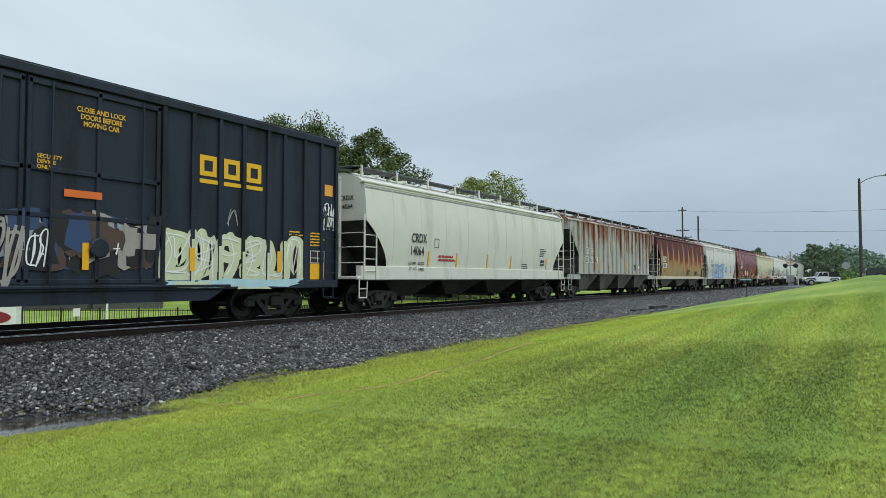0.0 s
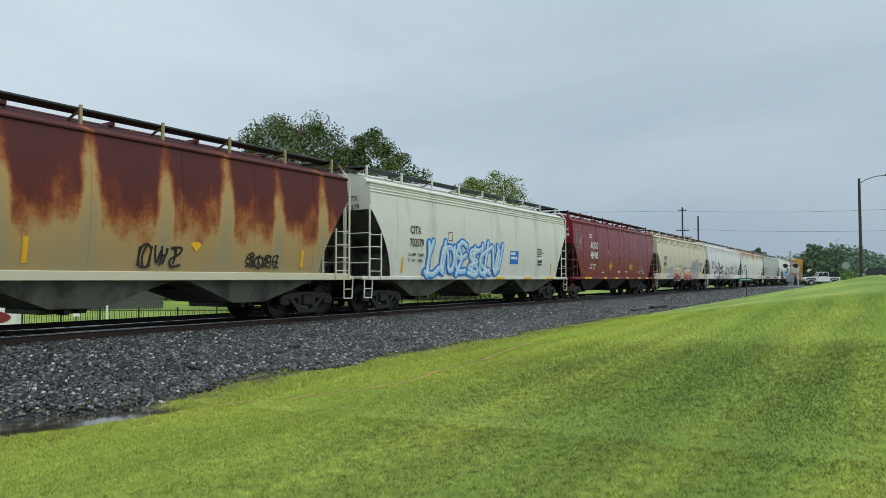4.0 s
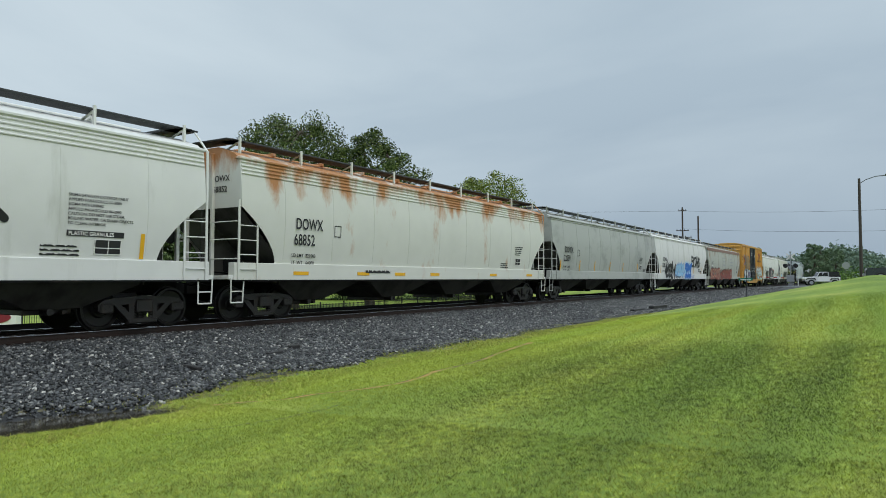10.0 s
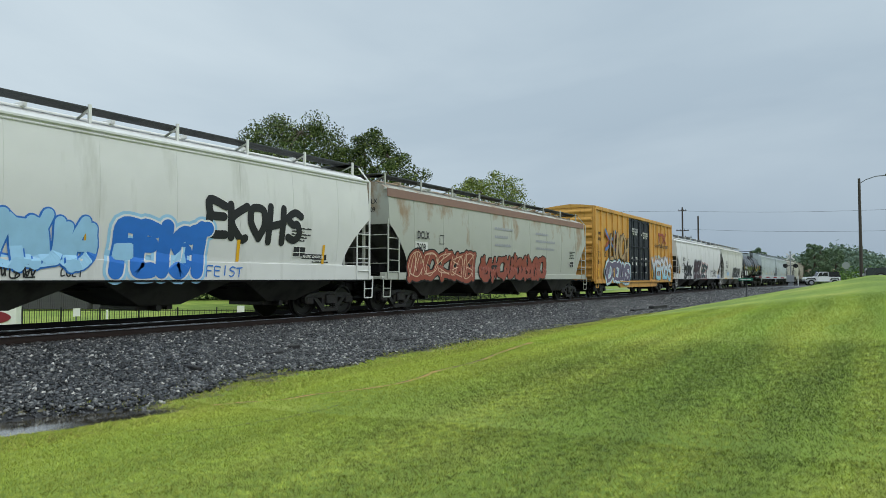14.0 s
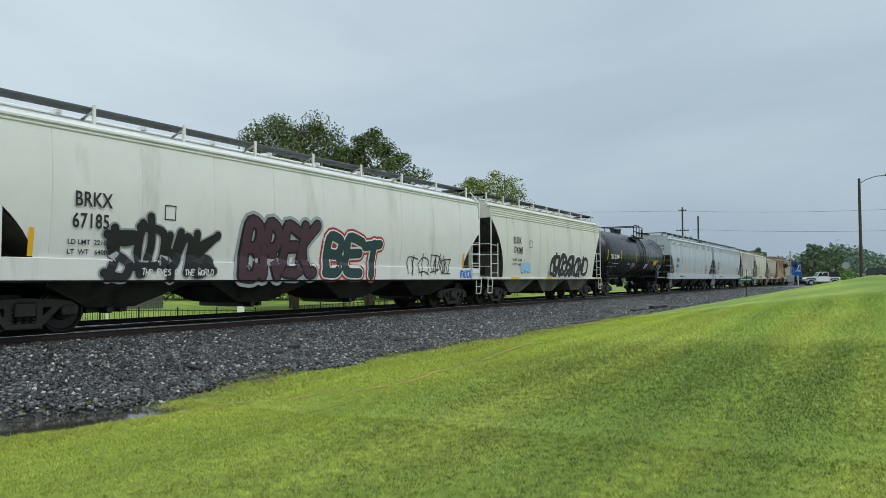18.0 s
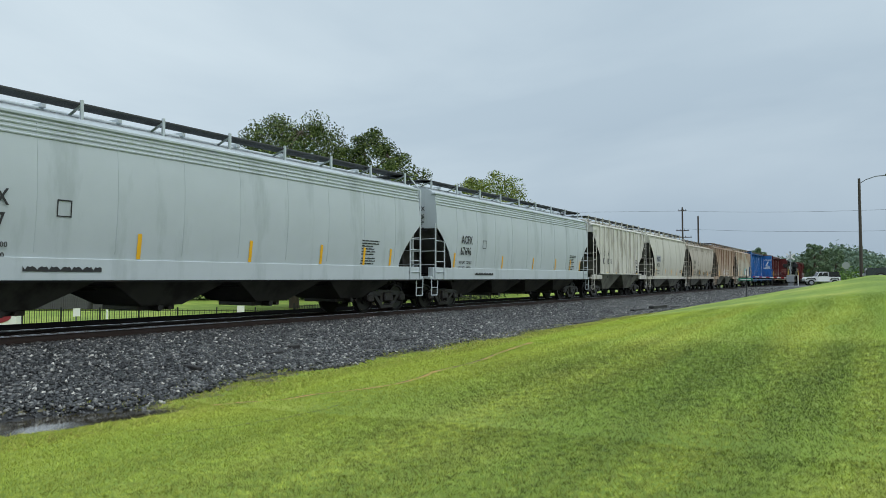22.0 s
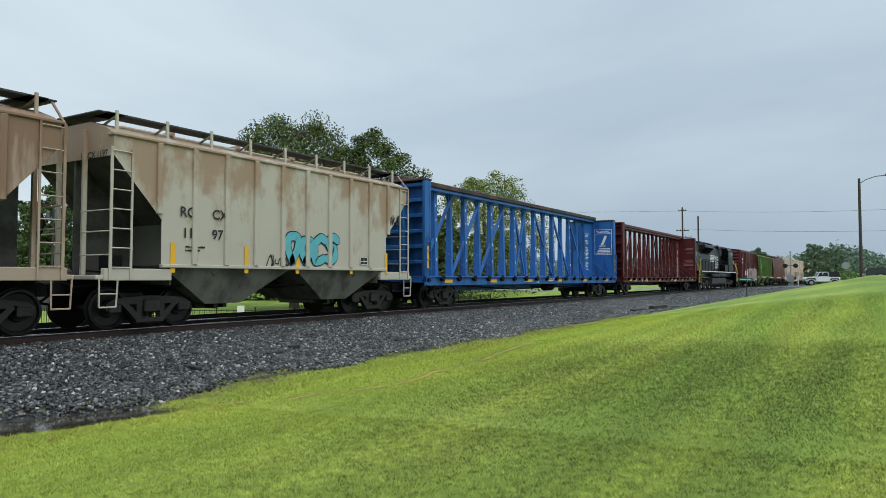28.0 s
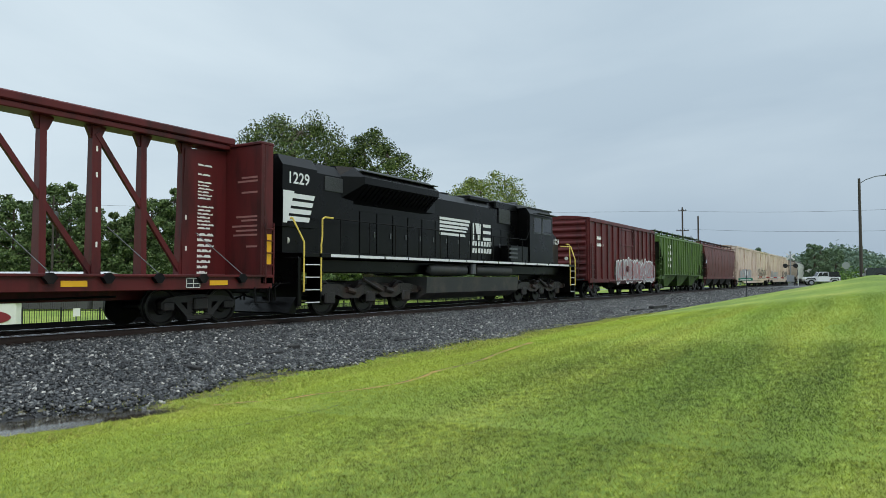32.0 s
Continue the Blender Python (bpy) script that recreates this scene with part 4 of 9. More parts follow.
S_BUFF = spray("grey cover paint", rgb(168, 172, 172))


def graffiti(car, surface, x0, x1, z0, z1, n, fill=None, outline=S_BLACK, seed=1, weight=0.30, thin=0.05, slant=0.12, shine=None, base=0.004, word="", halo=None):
    """A row of sprayed letters, or of abstract forms: an outline, a fill and inner lines. With no fill, thin strokes alone."""
    rnd = random.Random(seed)
    n = len(word) or n
    h, w, weight = z1 - z0, (x1 - x0) / n, weight * 0.72
    k = 0
    for i in range(n):
        if word and word[i] == " ":
            continue
        lay_out, lay_fill, lay_in, lay_halo = Shape(), Shape(), Shape(), Shape()
        kind = glyph(word[i]) if word else tangle(rnd)
        dz, sc = rnd.uniform(-0.06, 0.06) * h, rnd.uniform(0.88, 1.08)
        for st in kind:
            pts = [(x0 + w * (i + 0.08 + 0.84 * u) + slant * h * (v - 0.5) + rnd.uniform(-0.03, 0.03) * w, z0 + dz + h * sc * v + rnd.uniform(-0.03, 0.03) * h) for u, v in st]
            pts = smooth_line(pts)
            k += 1
            if halo:
                ribbon(lay_halo, pts, h * weight + 5 * thin, surface, base - 0.0035 + 0.00005 * k)
            if fill:
                ribbon(lay_out, pts, h * weight + 2 * thin, surface, base + 0.0003 * k)
                ribbon(lay_fill, pts, h * weight, surface, base + 0.012 + 0.0003 * k)
                if shine:
                    ribbon(lay_in, [(x - h * weight * 0.18, z + h * weight * 0.15) for x, z in pts], thin * 0.7, surface, base + 0.024 + 0.0003 * k)
            else:
                ribbon(lay_in, pts, thin, surface, base + 0.0003 * k)
        if halo:
            part("graffiti_halo", lay_halo, halo, car)
        if fill:
            part("graffiti_outline", lay_out, outline, car)
            part("graffiti_fill", lay_fill, fill, car)
        if lay_in.v:
            part("graffiti_line", lay_in, shine if fill else outline, car)


def patch(car, surface, x0, x1, z0, z1, material, name="painted_patch", off=0.003):
    s = Shape()
    k = 5
    for i in range(k):
        a, b = z0 + (z1 - z0) * i / k, z0 + (z1 - z0) * (i + 1) / k
        s.add([(x0, surface(a) - off, a), (x1, surface(a) - off, a), (x1, surface(b) - off, b), (x0, surface(b) - off, b)], [(0, 1, 2, 3)])
    return part(name, s, material, car)


def collage(car, surface, x0, x1, z0, z1, paints, n, seed):
    """Overlapping worn patches of old spray paint with uneven edges."""
    rnd = random.Random(seed)
    for i in range(n):
        w, h = (x1 - x0) * rnd.uniform(0.6, 1.4) / math.sqrt(n), (z1 - z0) * rnd.uniform(0.25, 0.65)
        cx, cz = x0 + w / 2 + (x1 - x0 - w) * ((i * 0.618) % 1), z0 + h / 2 + max(0, z1 - z0 - h) * rnd.uniform(0, 1)
        s = Shape()
        pts = []
        for u, v in ((-1, -1), (0, -1), (1, -1), (1, 0), (1, 1), (0.2, 1), (-1, 1), (-1, 0.1)):
            z = cz + v * h / 2 + rnd.uniform(-0.16, 0.16) * h
            pts.append((cx + u * w / 2 + rnd.uniform(-0.2, 0.2) * w, surface(z) - 0.0006 * i, z))
        s.add(pts, [tuple(range(8))])
        part("painted_patch", s, paints[i % len(paints)], car)


def plate_c(car, surface, x, z, colour=None):
    """The small framed plate mark."""
    s = Shape()
    w, h, t = 0.3, 0.34, 0.025
    for a, b, c, d in ((x, x + w, z, z + t), (x, x + w, z + h - t, z + h), (x, x + t, z, z + h), (x + w - t, x + w, z, z + h)):
        s.add([(a, surface(c) - 0.006, c), (b, surface(c) - 0.006, c), (b, surface(d) - 0.006, d), (a, surface(d) - 0.006, d)], [(0, 1, 2, 3)])
    part("plate_mark", s, colour or M_TEXT_DARK, car)


def data_box(car, surface, x, z, w=0.5, h=0.3, dark=True):
    """The lubrication and data stencil: a dark box with a light frame and divisions."""
    patch(car, surface, x, x + w, z, z + h, M_TEXT_DARK if dark else M_TEXT_WHITE, "data_panel", 0.004)
    s = Shape()
    t = 0.018
    for a, b, c, d in ((x, x + w, z, z + t), (x, x + w, z + h - t, z + h), (x, x + t, z, z + h), (x + w - t, x + w, z, z + h), (x + w / 2, x + w / 2 + t, z, z + h), (x, x + w, z + h * 0.4, z + h * 0.4 + t)):
        s.add([(a, surface(c) - 0.009, c), (b, surface(c) - 0.009, c), (b, surface(d) - 0.009, d), (a, surface(d) - 0.009, d)], [(0, 1, 2, 3)])
    part("data_frame", s, M_TEXT_WHITE if dark else M_TEXT_DARK, car)


def bar_text(car, surface, x, z, w, rows, material=None, h=0.042, gap=0.085):
    for row in block_of_bars(x, z, w, rows, h, gap):
        part("small_print", bars([row], lambda q: surface(q) - 0.006), material or M_TEXT_DARK, car)


def flat(y):
    return lambda z: -y


# ---- boxcars ----
def boxcar(name, length, height, paint, door_paint, door_x, door_w, posts, label, over=1.0, z_low=0.95, doors=2, trim=None, centre_low=0.55, end_ribs=9):
    """A boxcar with plug doors; the body runs from over to length - over. door_x: where the doors begin."""
    car = thing(name, label, "boxcar", "boxcars")
    a, b, y = over, length - over, 1.52
    roof = height - 0.22
    part("body", Shape().box(a, b, -y, y, z_low, roof, 0.02), paint, car)
    rings = []
    for x in (a - 0.03, b + 0.03):
        rings.append([(x, -y - 0.06, roof), (x, -y - 0.06, roof + 0.06), (x, -0.8, height - 0.06), (x, 0, height), (x, 0.8, height - 0.06), (x, y + 0.06, roof + 0.06), (x, y + 0.06, roof)])
    part("roof", Shape().loft(rings), trim or paint, car)
    n = int((b - a) / 1.05)
    for i in range(1, n):
        x = a + (b - a) * i / n
        part("roof_seam", Shape().prism([(-y, roof + 0.06), (-0.8, height - 0.03), (0, height + 0.03), (0.8, height - 0.03), (y, roof + 0.06), (y, roof), (-y, roof)], "x", x - 0.04, x + 0.04), trim or paint, car)
    for k in (-1, 1):
        part("top_rail", Shape().box(a, b, min(k * (y - 0.02), k * (y + 0.09)), max(k * (y - 0.02), k * (y + 0.09)), roof - 0.16, roof + 0.03, 0.015), trim or paint, car)
        part("side_sill", Shape().box(a, b, min(k * (y - 0.05), k * (y + 0.07)), max(k * (y - 0.05), k * (y + 0.07)), z_low - 0.12, z_low + 0.1, 0.015), paint, car)
        if k < 0:
            part("drop_sill", Shape().prism([(a + 4.0, z_low), (a + 4.7, centre_low), (b - 4.7, centre_low), (b - 4.0, z_low)], "y", k * (y - 0.1), k * (y + 0.02)), paint, car)
        for x in posts:
            part("side_post", Shape().box(x - 0.055, x + 0.055, min(k * (y - 0.02), k * (y + 0.075)), max(k * (y - 0.02), k * (y + 0.075)), z_low, roof - 0.1, 0.02), paint, car)
        # plug doors
        for j in range(doors):
            x0, x1 = door_x + door_w * j + 0.03, door_x + door_w * (j + 1) - 0.03
            yy = y + 0.03
            d = part("door", Shape().box(x0, x1, min(k * y, k * yy), max(k * y, k * yy), z_low + 0.05, roof - 0.18, 0.01), door_paint, car)
            o = (min(k * yy, k * (yy + 0.05)), max(k * yy, k * (yy + 0.05)))
            for z in (z_low + 0.08, 2.35, 3.25, roof - 0.28):
                part("door_rail", Shape().box(x0, x1, *o, z - 0.05, z + 0.05, 0.012), door_paint, d)
            for x in (x0 + 0.04, (x0 + x1) / 2, x1 - 0.04):
                part("door_stile", Shape().box(x - 0.045, x + 0.045, *o, z_low + 0.06, roof - 0.2, 0.012), door_paint, d)
            for x in (x0 + 0.45, x1 - 0.45):
                part("lock_rod", Shape().tube((x, k * (yy + 0.08), z_low + 0.06), (x, k * (yy + 0.08), roof - 0.22), 0.024, 6), door_paint, d)
            part("door_handle", Shape().turned([(0, 0.2), (0.03 * k, 0.21), (0.05 * k, 0.18)], ((x0 + x1) / 2, k * (yy + 0.1), 1.75), "y", 14), door_paint, d)
        part("door_track", Shape().box(door_x - 2.0, door_x + door_w * doors + 2.0, min(k * y, k * (y + 0.12)), max(k * y, k * (y + 0.12)), z_low - 0.06, z_low + 0.0, 0.01), trim or paint, car)
    for e, k in ((a, 1), (b, -1)):
        for j in range(end_ribs):
            z = 1.25 + (roof - 1.5) * j / (end_ribs - 1)
            part("end_rib", Shape().prism([(e - k * 0.0, z - 0.14), (e - k * 0.07, z - 0.03), (e - k * 0.07, z + 0.03), (e, z + 0.14)], "y", -1.36, 1.36), paint, car)
        for y0 in (-1.5, 1.44):
            part("corner_post", Shape().box(min(e - k * 0.05, e + k * 0.12), max(e - k * 0.05, e + k * 0.12), y0, y0 + 0.06, z_low, roof, 0.01), paint, car)
        part("side_ladder", ladder(e + k * 0.14, e + k * 0.6, -y - 0.11, z_low + 0.15, 3.1, 6), paint, car)
        part("end_ladder", ladder(-1.4, -0.95, e - k * 0.12, z_low + 0.15, 3.1, 6, axis="y"), paint, car)
        part("sill_step", Shape().path([(e + k * 0.12, -y, z_low), (e + k * 0.16, -y, 0.58), (e + k * 0.56, -y, 0.58), (e + k * 0.6, -y, z_low)], 0.022), paint, car)
        tip = 0.0 if k > 0 else length
        part("draft_sill", Shape().box(min(tip + k * 0.45, e + k * 2), max(tip + k * 0.45, e + k * 2), -0.3, 0.3, 0.72, z_low + 0.1, 0.02), M_BLACK, car)
        part("end_platform", Shape().box(min(e - k * 0.35, e), max(e - k * 0.35, e), -1.3, 1.3, z_low + 0.05, z_low + 0.1), M_GRATE_DARK, car)
        part("coupler", coupler_shape(tip + k * 0.42, -k), M_BLACK, car)
    part("centre_sill", Shape().box(a + 1.5, b - 1.5, -0.3, 0.3, 0.6, z_low), M_BLACK, car)
    part("brake_reservoir", Shape().turned([(0, 0.05), (0.05, 0.2), (1.0, 0.2), (1.05, 0.05)], (length / 2 - 2, -0.8, 0.72), "x", 12), M_BLACK, car)
    part("train_pipe", Shape().path([(a + 2, -0.6, 0.75), (b - 2, -0.6, 0.75)], 0.025), M_BLACK, car)
    for x in (a + 2.05, b - 2.05):
        truck(car, x)
    return car


# ---- tank car ----
def tank_car(length):
    car = thing("tank_car", "glossy black tank car with a railed platform on top", "tank car")
    zc, r, a, b = 2.70, 1.53, 0.95, length - 0.95
    prof = [(a, 0.02), (a + 0.05, 0.5), (a + 0.17, 0.95), (a + 0.36, 1.3), (a + 0.6, 1.48), (a + 0.8, r)]
    prof += [(b - 0.8, r), (b - 0.6, 1.48), (b - 0.36, 1.3), (b - 0.17, 0.95), (b - 0.05, 0.5), (b, 0.02)]
    part("tank", Shape().turned(prof, (0, 0, zc), "x", 48), P_TANK, car, smooth=True)
    for x in (a + 0.8, b - 0.8):
        part("weld_band", Shape().turned([(0, r + 0.004), (0.04, r + 0.012), (0.08, r + 0.004)], (x, 0, zc), "x", 48), P_TANK, car)
    c = length / 2
    part("manway", Shape().turned([(0, 0.29), (0.28, 0.29), (0.3, 0.32), (0.36, 0.32), (0.38, 0.25)], (c - 0.3, 0, zc + r - 0.1), "z", 20), P_TANK, car)
    part("manway_lid", Shape().turned([(0, 0.33), (0.06, 0.3), (0.1, 0.05)], (c - 0.3, 0, zc + r + 0.27), "z", 20), P_TANK, car)
    part("safety_valve", Shape().turned([(0, 0.1), (0.2, 0.1), (0.22, 0.16), (0.34, 0.16), (0.36, 0.05)], (c - 1.3, 0, zc + r - 0.02), "z", 12), P_TANK, car)
    zp = zc + r - 0.32
    for k in (-1, 1):
        part("platform", Shape().box(c - 0.8, c + 1.3, min(k * 0.95, k * 1.42), max(k * 0.95, k * 1.42), zp, zp + 0.05, 0.01), M_GRATE_DARK, car)
    zr = zc + r + 0.52
    rail_pts = [[(c - 0.8, -1.35, zp), (c - 0.8, -1.35, zr - 0.1), (c - 0.65, -1.35, zr), (c + 0.35, -1.35, zr), (c + 0.5, -1.35, zr - 0.12), (c + 0.5, -1.35, zp)],
                [(c - 0.8, 1.35, zp), (c - 0.8, 1.35, zr), (c + 1.25, 1.35, zr), (c + 1.25, 1.35, zp)],
                [(c + 1.25, -1.35, zp), (c + 1.25, -1.35, zr - 0.1), (c + 1.2, -1.2, zr), (c + 1.2, 1.2, zr)],
                [(c + 0.95, -1.37, zp), (c + 0.95, -1.37, zr - 0.25), (c + 1.25, -1.37, zr - 0.2)], [(c - 0.8, -1.35, zr - 0.08), (c - 0.8, 1.35, zr - 0.08)], [(c - 0.2, -1.35, zr), (c - 0.2, -1.35, zp)],
                [(c - 0.8, -1.35, zp + 0.4), (c + 0.5, -1.35, zp + 0.4)]]
    for pts in rail_pts:
        part("handrail", Shape().path(pts, 0.03, 6), M_BLACK, car)
    # ladder that follows the shell
    lad = Shape()
    arc = [(-(r + 0.12) * math.cos(t), zc + (r + 0.12) * math.sin(t)) for t in [radians(q) for q in range(62, -61, -8)]]
    for dx in (0.55, 1.05):
        lad.path([(c + dx, y, z) for y, z in arc] + [(c + dx, -1.45, 1.05)], 0.03, 5)
    for y, z in arc[::1] + [(-1.5, 1.2)]:
        lad.tube((c + 0.55, y, z), (c + 1.05, y, z), 0.02, 5)
    part("ladder", lad, M_BLACK, car)
    part("side_rail", Shape().path([(1.3, -1.45, 1.28), (length - 1.3, -1.45, 1.28)], 0.03, 6), M_BLACK, car)
    for i in range(9):
        x = 1.4 + (length - 2.8) * i / 8
        part("rail_bracket", Shape().path([(x, -1.45, 1.28), (x, -1.0, 1.42)], 0.02, 5), M_BLACK, car)
    for e, k in ((0.0, 1), (length, -1)):
        def sp(p, q):
            return (min(e + k * p, e + k * q), max(e + k * p, e + k * q))
        part("end_platform", Shape().box(*sp(0.35, 1.0), -1.5, 1.5, 1.05, 1.15, 0.01), M_BLACK, car)
        part("stub_sill", Shape().box(*sp(0.3, 3.2), -0.35, 0.35, 0.78, 1.25, 0.02), M_BLACK, car)
        part("saddle", Shape().box(*sp(1.9, 2.5), -1.15, 1.15, 0.9, 1.75, 0.03), M_BLACK, car)
        part("end_rail", Shape().path([(e + k * 0.42, -1.4, 1.1), (e + k * 0.42, -1.4, 2.15), (e + k * 1.1, -1.46, 2.2), (e + k * 1.45, -1.46, 2.0), (e + k * 1.45, -1.46, 1.28)], 0.025, 5), M_BLACK, car)
        part("end_rail", Shape().path([(e + k * 0.42, -1.4, 2.1), (e + k * 0.42, 1.4, 2.1), (e + k * 0.42, 1.4, 1.1)], 0.025, 5), M_BLACK, car)
        part("side_ladder", ladder(e + k * 0.4, e + k * 0.85, -1.5, 0.6, 1.9, 4), M_BLACK, car)
        part("coupler", coupler_shape(e + k * 0.1, -k), M_BLACK, car)
        truck(car, e + k * 2.05)
    part("bottom_outlet", Shape().turned([(0, 0.25), (0.3, 0.2), (0.5, 0.12), (0.7, 0.12)][::-1], (c + 0.3, 0, 0.55), "z", 12), M_BLACK, car)
    part("brake_reservoir", Shape().turned([(0, 0.05), (0.05, 0.2), (1.0, 0.2), (1.05, 0.05)], (c - 3, -0.5, 0.9), "x", 12), M_BLACK, car)

    def shell(z):
        return -math.sqrt(max(0.1, r * r - (z - zc) ** 2)) - 0.012
    return car, shell


# ---- centre-partition lumber cars ----
def lumber_car(length, paint, label, over=0.75, chord=None):
    car = thing("centerbeam_flat_car", label, "flat car", "lumber cars")
    a, b, y = over, length - over, 1.5
    part("deck", Shape().box(a, b, -y + 0.06, y - 0.06, 0.98, 1.1), paint, car)
    part("centre_sill", Shape().box(a + 0.5, b - 0.5, -0.3, 0.3, 0.62, 0.98), paint, car)
    for k in (-1, 1):
        part("side_sill", Shape().box(a, b, min(k * (y - 0.06), k * y), max(k * (y - 0.06), k * y), 0.86, 1.2, 0.012), paint, car)
        part("sill_flange", Shape().box(a, b, min(k * (y - 0.06), k * (y + 0.07)), max(k * (y - 0.06), k * (y + 0.07)), 1.16, 1.22, 0.01), paint, car)
    top = 4.76
    part("top_chord", Shape().box(a + 0.3, b - 0.3, -0.36, 0.36, top, top + 0.2, 0.03), chord or M_CHORD, car, "worn top chord")
    part("chord_rail", Shape().box(a + 0.3, b - 0.3, -0.3, 0.3, top - 0.14, top, 0.02), paint, car)
    n = 17
    xs = [a + 0.5 + (b - a - 1.0) * i / n for i in range(n + 1)]
    for i in range(1, n):
        x = xs[i]
        w = 0.15 if i % 2 else 0.22
        p = Shape()
        lo, hi = [], []
        # tapered posts, wider at the deck
        p.loft([[(x - w / 2, -0.16, 1.1), (x + w / 2, -0.16, 1.1), (x + w / 2, 0.16, 1.1), (x - w / 2, 0.16, 1.1)],
                [(x - w / 2, -0.08, top - 0.1), (x + w / 2, -0.08, top - 0.1), (x + w / 2, 0.08, top - 0.1), (x - w / 2, 0.08, top - 0.1)]])
        post = part("partition_post", p, paint, car)
        for z in (1.9, 2.7, 3.5, 4.1):
            me = shared("strap_slot", lambda: Shape().box(-0.022, 0.022, -0.006, 0.0, -0.06, 0.06, 0.0), M_TEXT_WHITE)
            if i % 2 == 0:
                piece("strap_slot", me, post, x, -0.16 + 0.08 * (z - 1.1) / 3.3 - 0.004, z)
        part("gusset", Shape().prism([(x - 0.3, top - 0.02), (x + 0.3, top - 0.02), (x + 0.12, top - 0.42), (x - 0.12, top - 0.42)], "y", -0.05, 0.05), paint, car)
    mid = n // 2

    def diag(i, j):
        part("diagonal_brace", Shape().bar((xs[i], -0.06, 1.15), (xs[j], -0.06, top - 0.3), 0.09, 0.12), paint, car)
    diag(1, 0)
    for i in range(1, mid - 1, 2):
        diag(i, i + 2)
    diag(mid, mid + 1)
    diag(mid + 1, mid)
    for i in range(n - 1, mid + 2, -2):
        diag(i, i - 2)
    diag(n - 1, n)
    # bulkheads
    for e, k in ((a, 1), (b, -1)):
        def sp(p, q):
            return (min(e + k * p, e + k * q), max(e + k * p, e + k * q))
        bh = part("bulkhead", Shape().box(*sp(0.3, 0.42), -y, y, 0.98, 4.68, 0.015), paint, car)
        for yy in (-y, -0.55, 0.45, y - 0.12):
            part("bulkhead_post", Shape().box(*sp(0.0, 0.3), yy, yy + 0.12, 0.98, 4.68, 0.015), paint, bh)
        for j in range(7):
            z = 1.15 + 3.4 * j / 6
            part("bulkhead_rib", Shape().box(*sp(0.08, 0.3), -y + 0.12, y - 0.12, z - 0.07, z + 0.07, 0.02), paint, bh)
        part("bulkhead_cap", Shape().box(*sp(-0.04, 0.46), -y, y, 4.68, 4.76, 0.015), chord or M_CHORD, bh)
        part("wing_plate", Shape().prism([(e + k * 0.42, 1.1), (e + k * 1.9, 1.1), (e + k * 1.75, 4.5), (e + k * 0.42, 4.6)], "y", -0.12, 0.12), paint, car)
        part("side_ladder", ladder(e + k * 0.02, e + k * 0.3, -y - 0.06, 1.0, 2.6, 5), paint, car)
        part("reflective_tape", Shape().box(*sp(0.06, 0.24), -y - 0.012, -y - 0.004, 1.5, 2.3), M_YELLOW, car)
        part("sill_step", Shape().path([(e + k * 0.1, -y, 0.9), (e + k * 0.12, -y, 0.5), (e + k * 0.6, -y, 0.5), (e + k * 0.62, -y, 0.9)], 0.022), M_BLACK, car)
        tip = 0.0 if k > 0 else length
        part("draft_sill", Shape().box(min(tip + k * 0.4, e + k * 2.2), max(tip + k * 0.4, e + k * 2.2), -0.3, 0.3, 0.74, 1.0, 0.02), M_BLACK, car)
        part("coupler", coupler_shape(tip + k * 0.3, -k), M_BLACK, car)
        truck(car, e + k * 2.0)
    # winches, strap bars and reflectors along the sill
    for i in range(1, n + 1):
        x = (xs[i - 1] + xs[i]) / 2
        part("strap_winch", Shape().prism([(x - 0.14, 1.14), (x - 0.05, 1.24), (x + 0.05, 1.24), (x + 0.14, 1.14), (x + 0.05, 1.02), (x - 0.05, 1.02)], "y", -y - 0.12, -y), M_BLACK, car)
        if i % 3 == 1:
            part("reflective_tape", Shape().box(x + 0.25, x + 0.8, -y - 0.008, -y - 0.002, 0.96, 1.08), M_YELLOW, car)
        if i % 2:
            part("strap_cable", Shape().tube((x - 0.5, -0.38, 2.3), (x, -y - 0.06, 1.24), 0.012, 5), M_GRATE, car)
    part("brake_pipe", Shape().path([(a + 4, -0.7, 0.82), (length / 2 - 2, -0.7, 0.62), (b - 4, -0.7, 0.72)], 0.025), M_BLACK, car)
    part("brake_reservoir", Shape().turned([(0, 0.05), (0.05, 0.2), (1.0, 0.2), (1.05, 0.05)], (length / 2 + 1.5, -0.7, 0.7), "x", 12), M_BLACK, car)
    return car


M_CHORD = mat("worn dark chord paint", rgb(46, 42, 42), 0.6, 0.1, 0.3, 4, 0.2, 30, rgb(90, 60, 46), 0.35)


# ---- locomotive ----
M_LOCO_WHITE = mat("white locomotive stripe paint", rgb(212, 214, 214), 0.5, 0, 0.1, 6)
M_LOCO_TRIM = mat("handrail yellow paint", rgb(212, 186, 84), 0.5, 0, 0.12, 6)
M_GLASS_DARK = mat("dark cab window glass", rgb(16, 18, 22), 0.06, 0, 0.1, 3)
M_TANKGREY = mat("grimy dark grey tank paint", rgb(44, 45, 46), 0.55, 0, 0.25, 3, 0.15, 30, rgb(64, 60, 56), 0.35)
M_LAMP = mat("lamp lens glass", rgb(214, 214, 206), 0.15, 0, 0.05, 4)
LOCO_R = 0.533


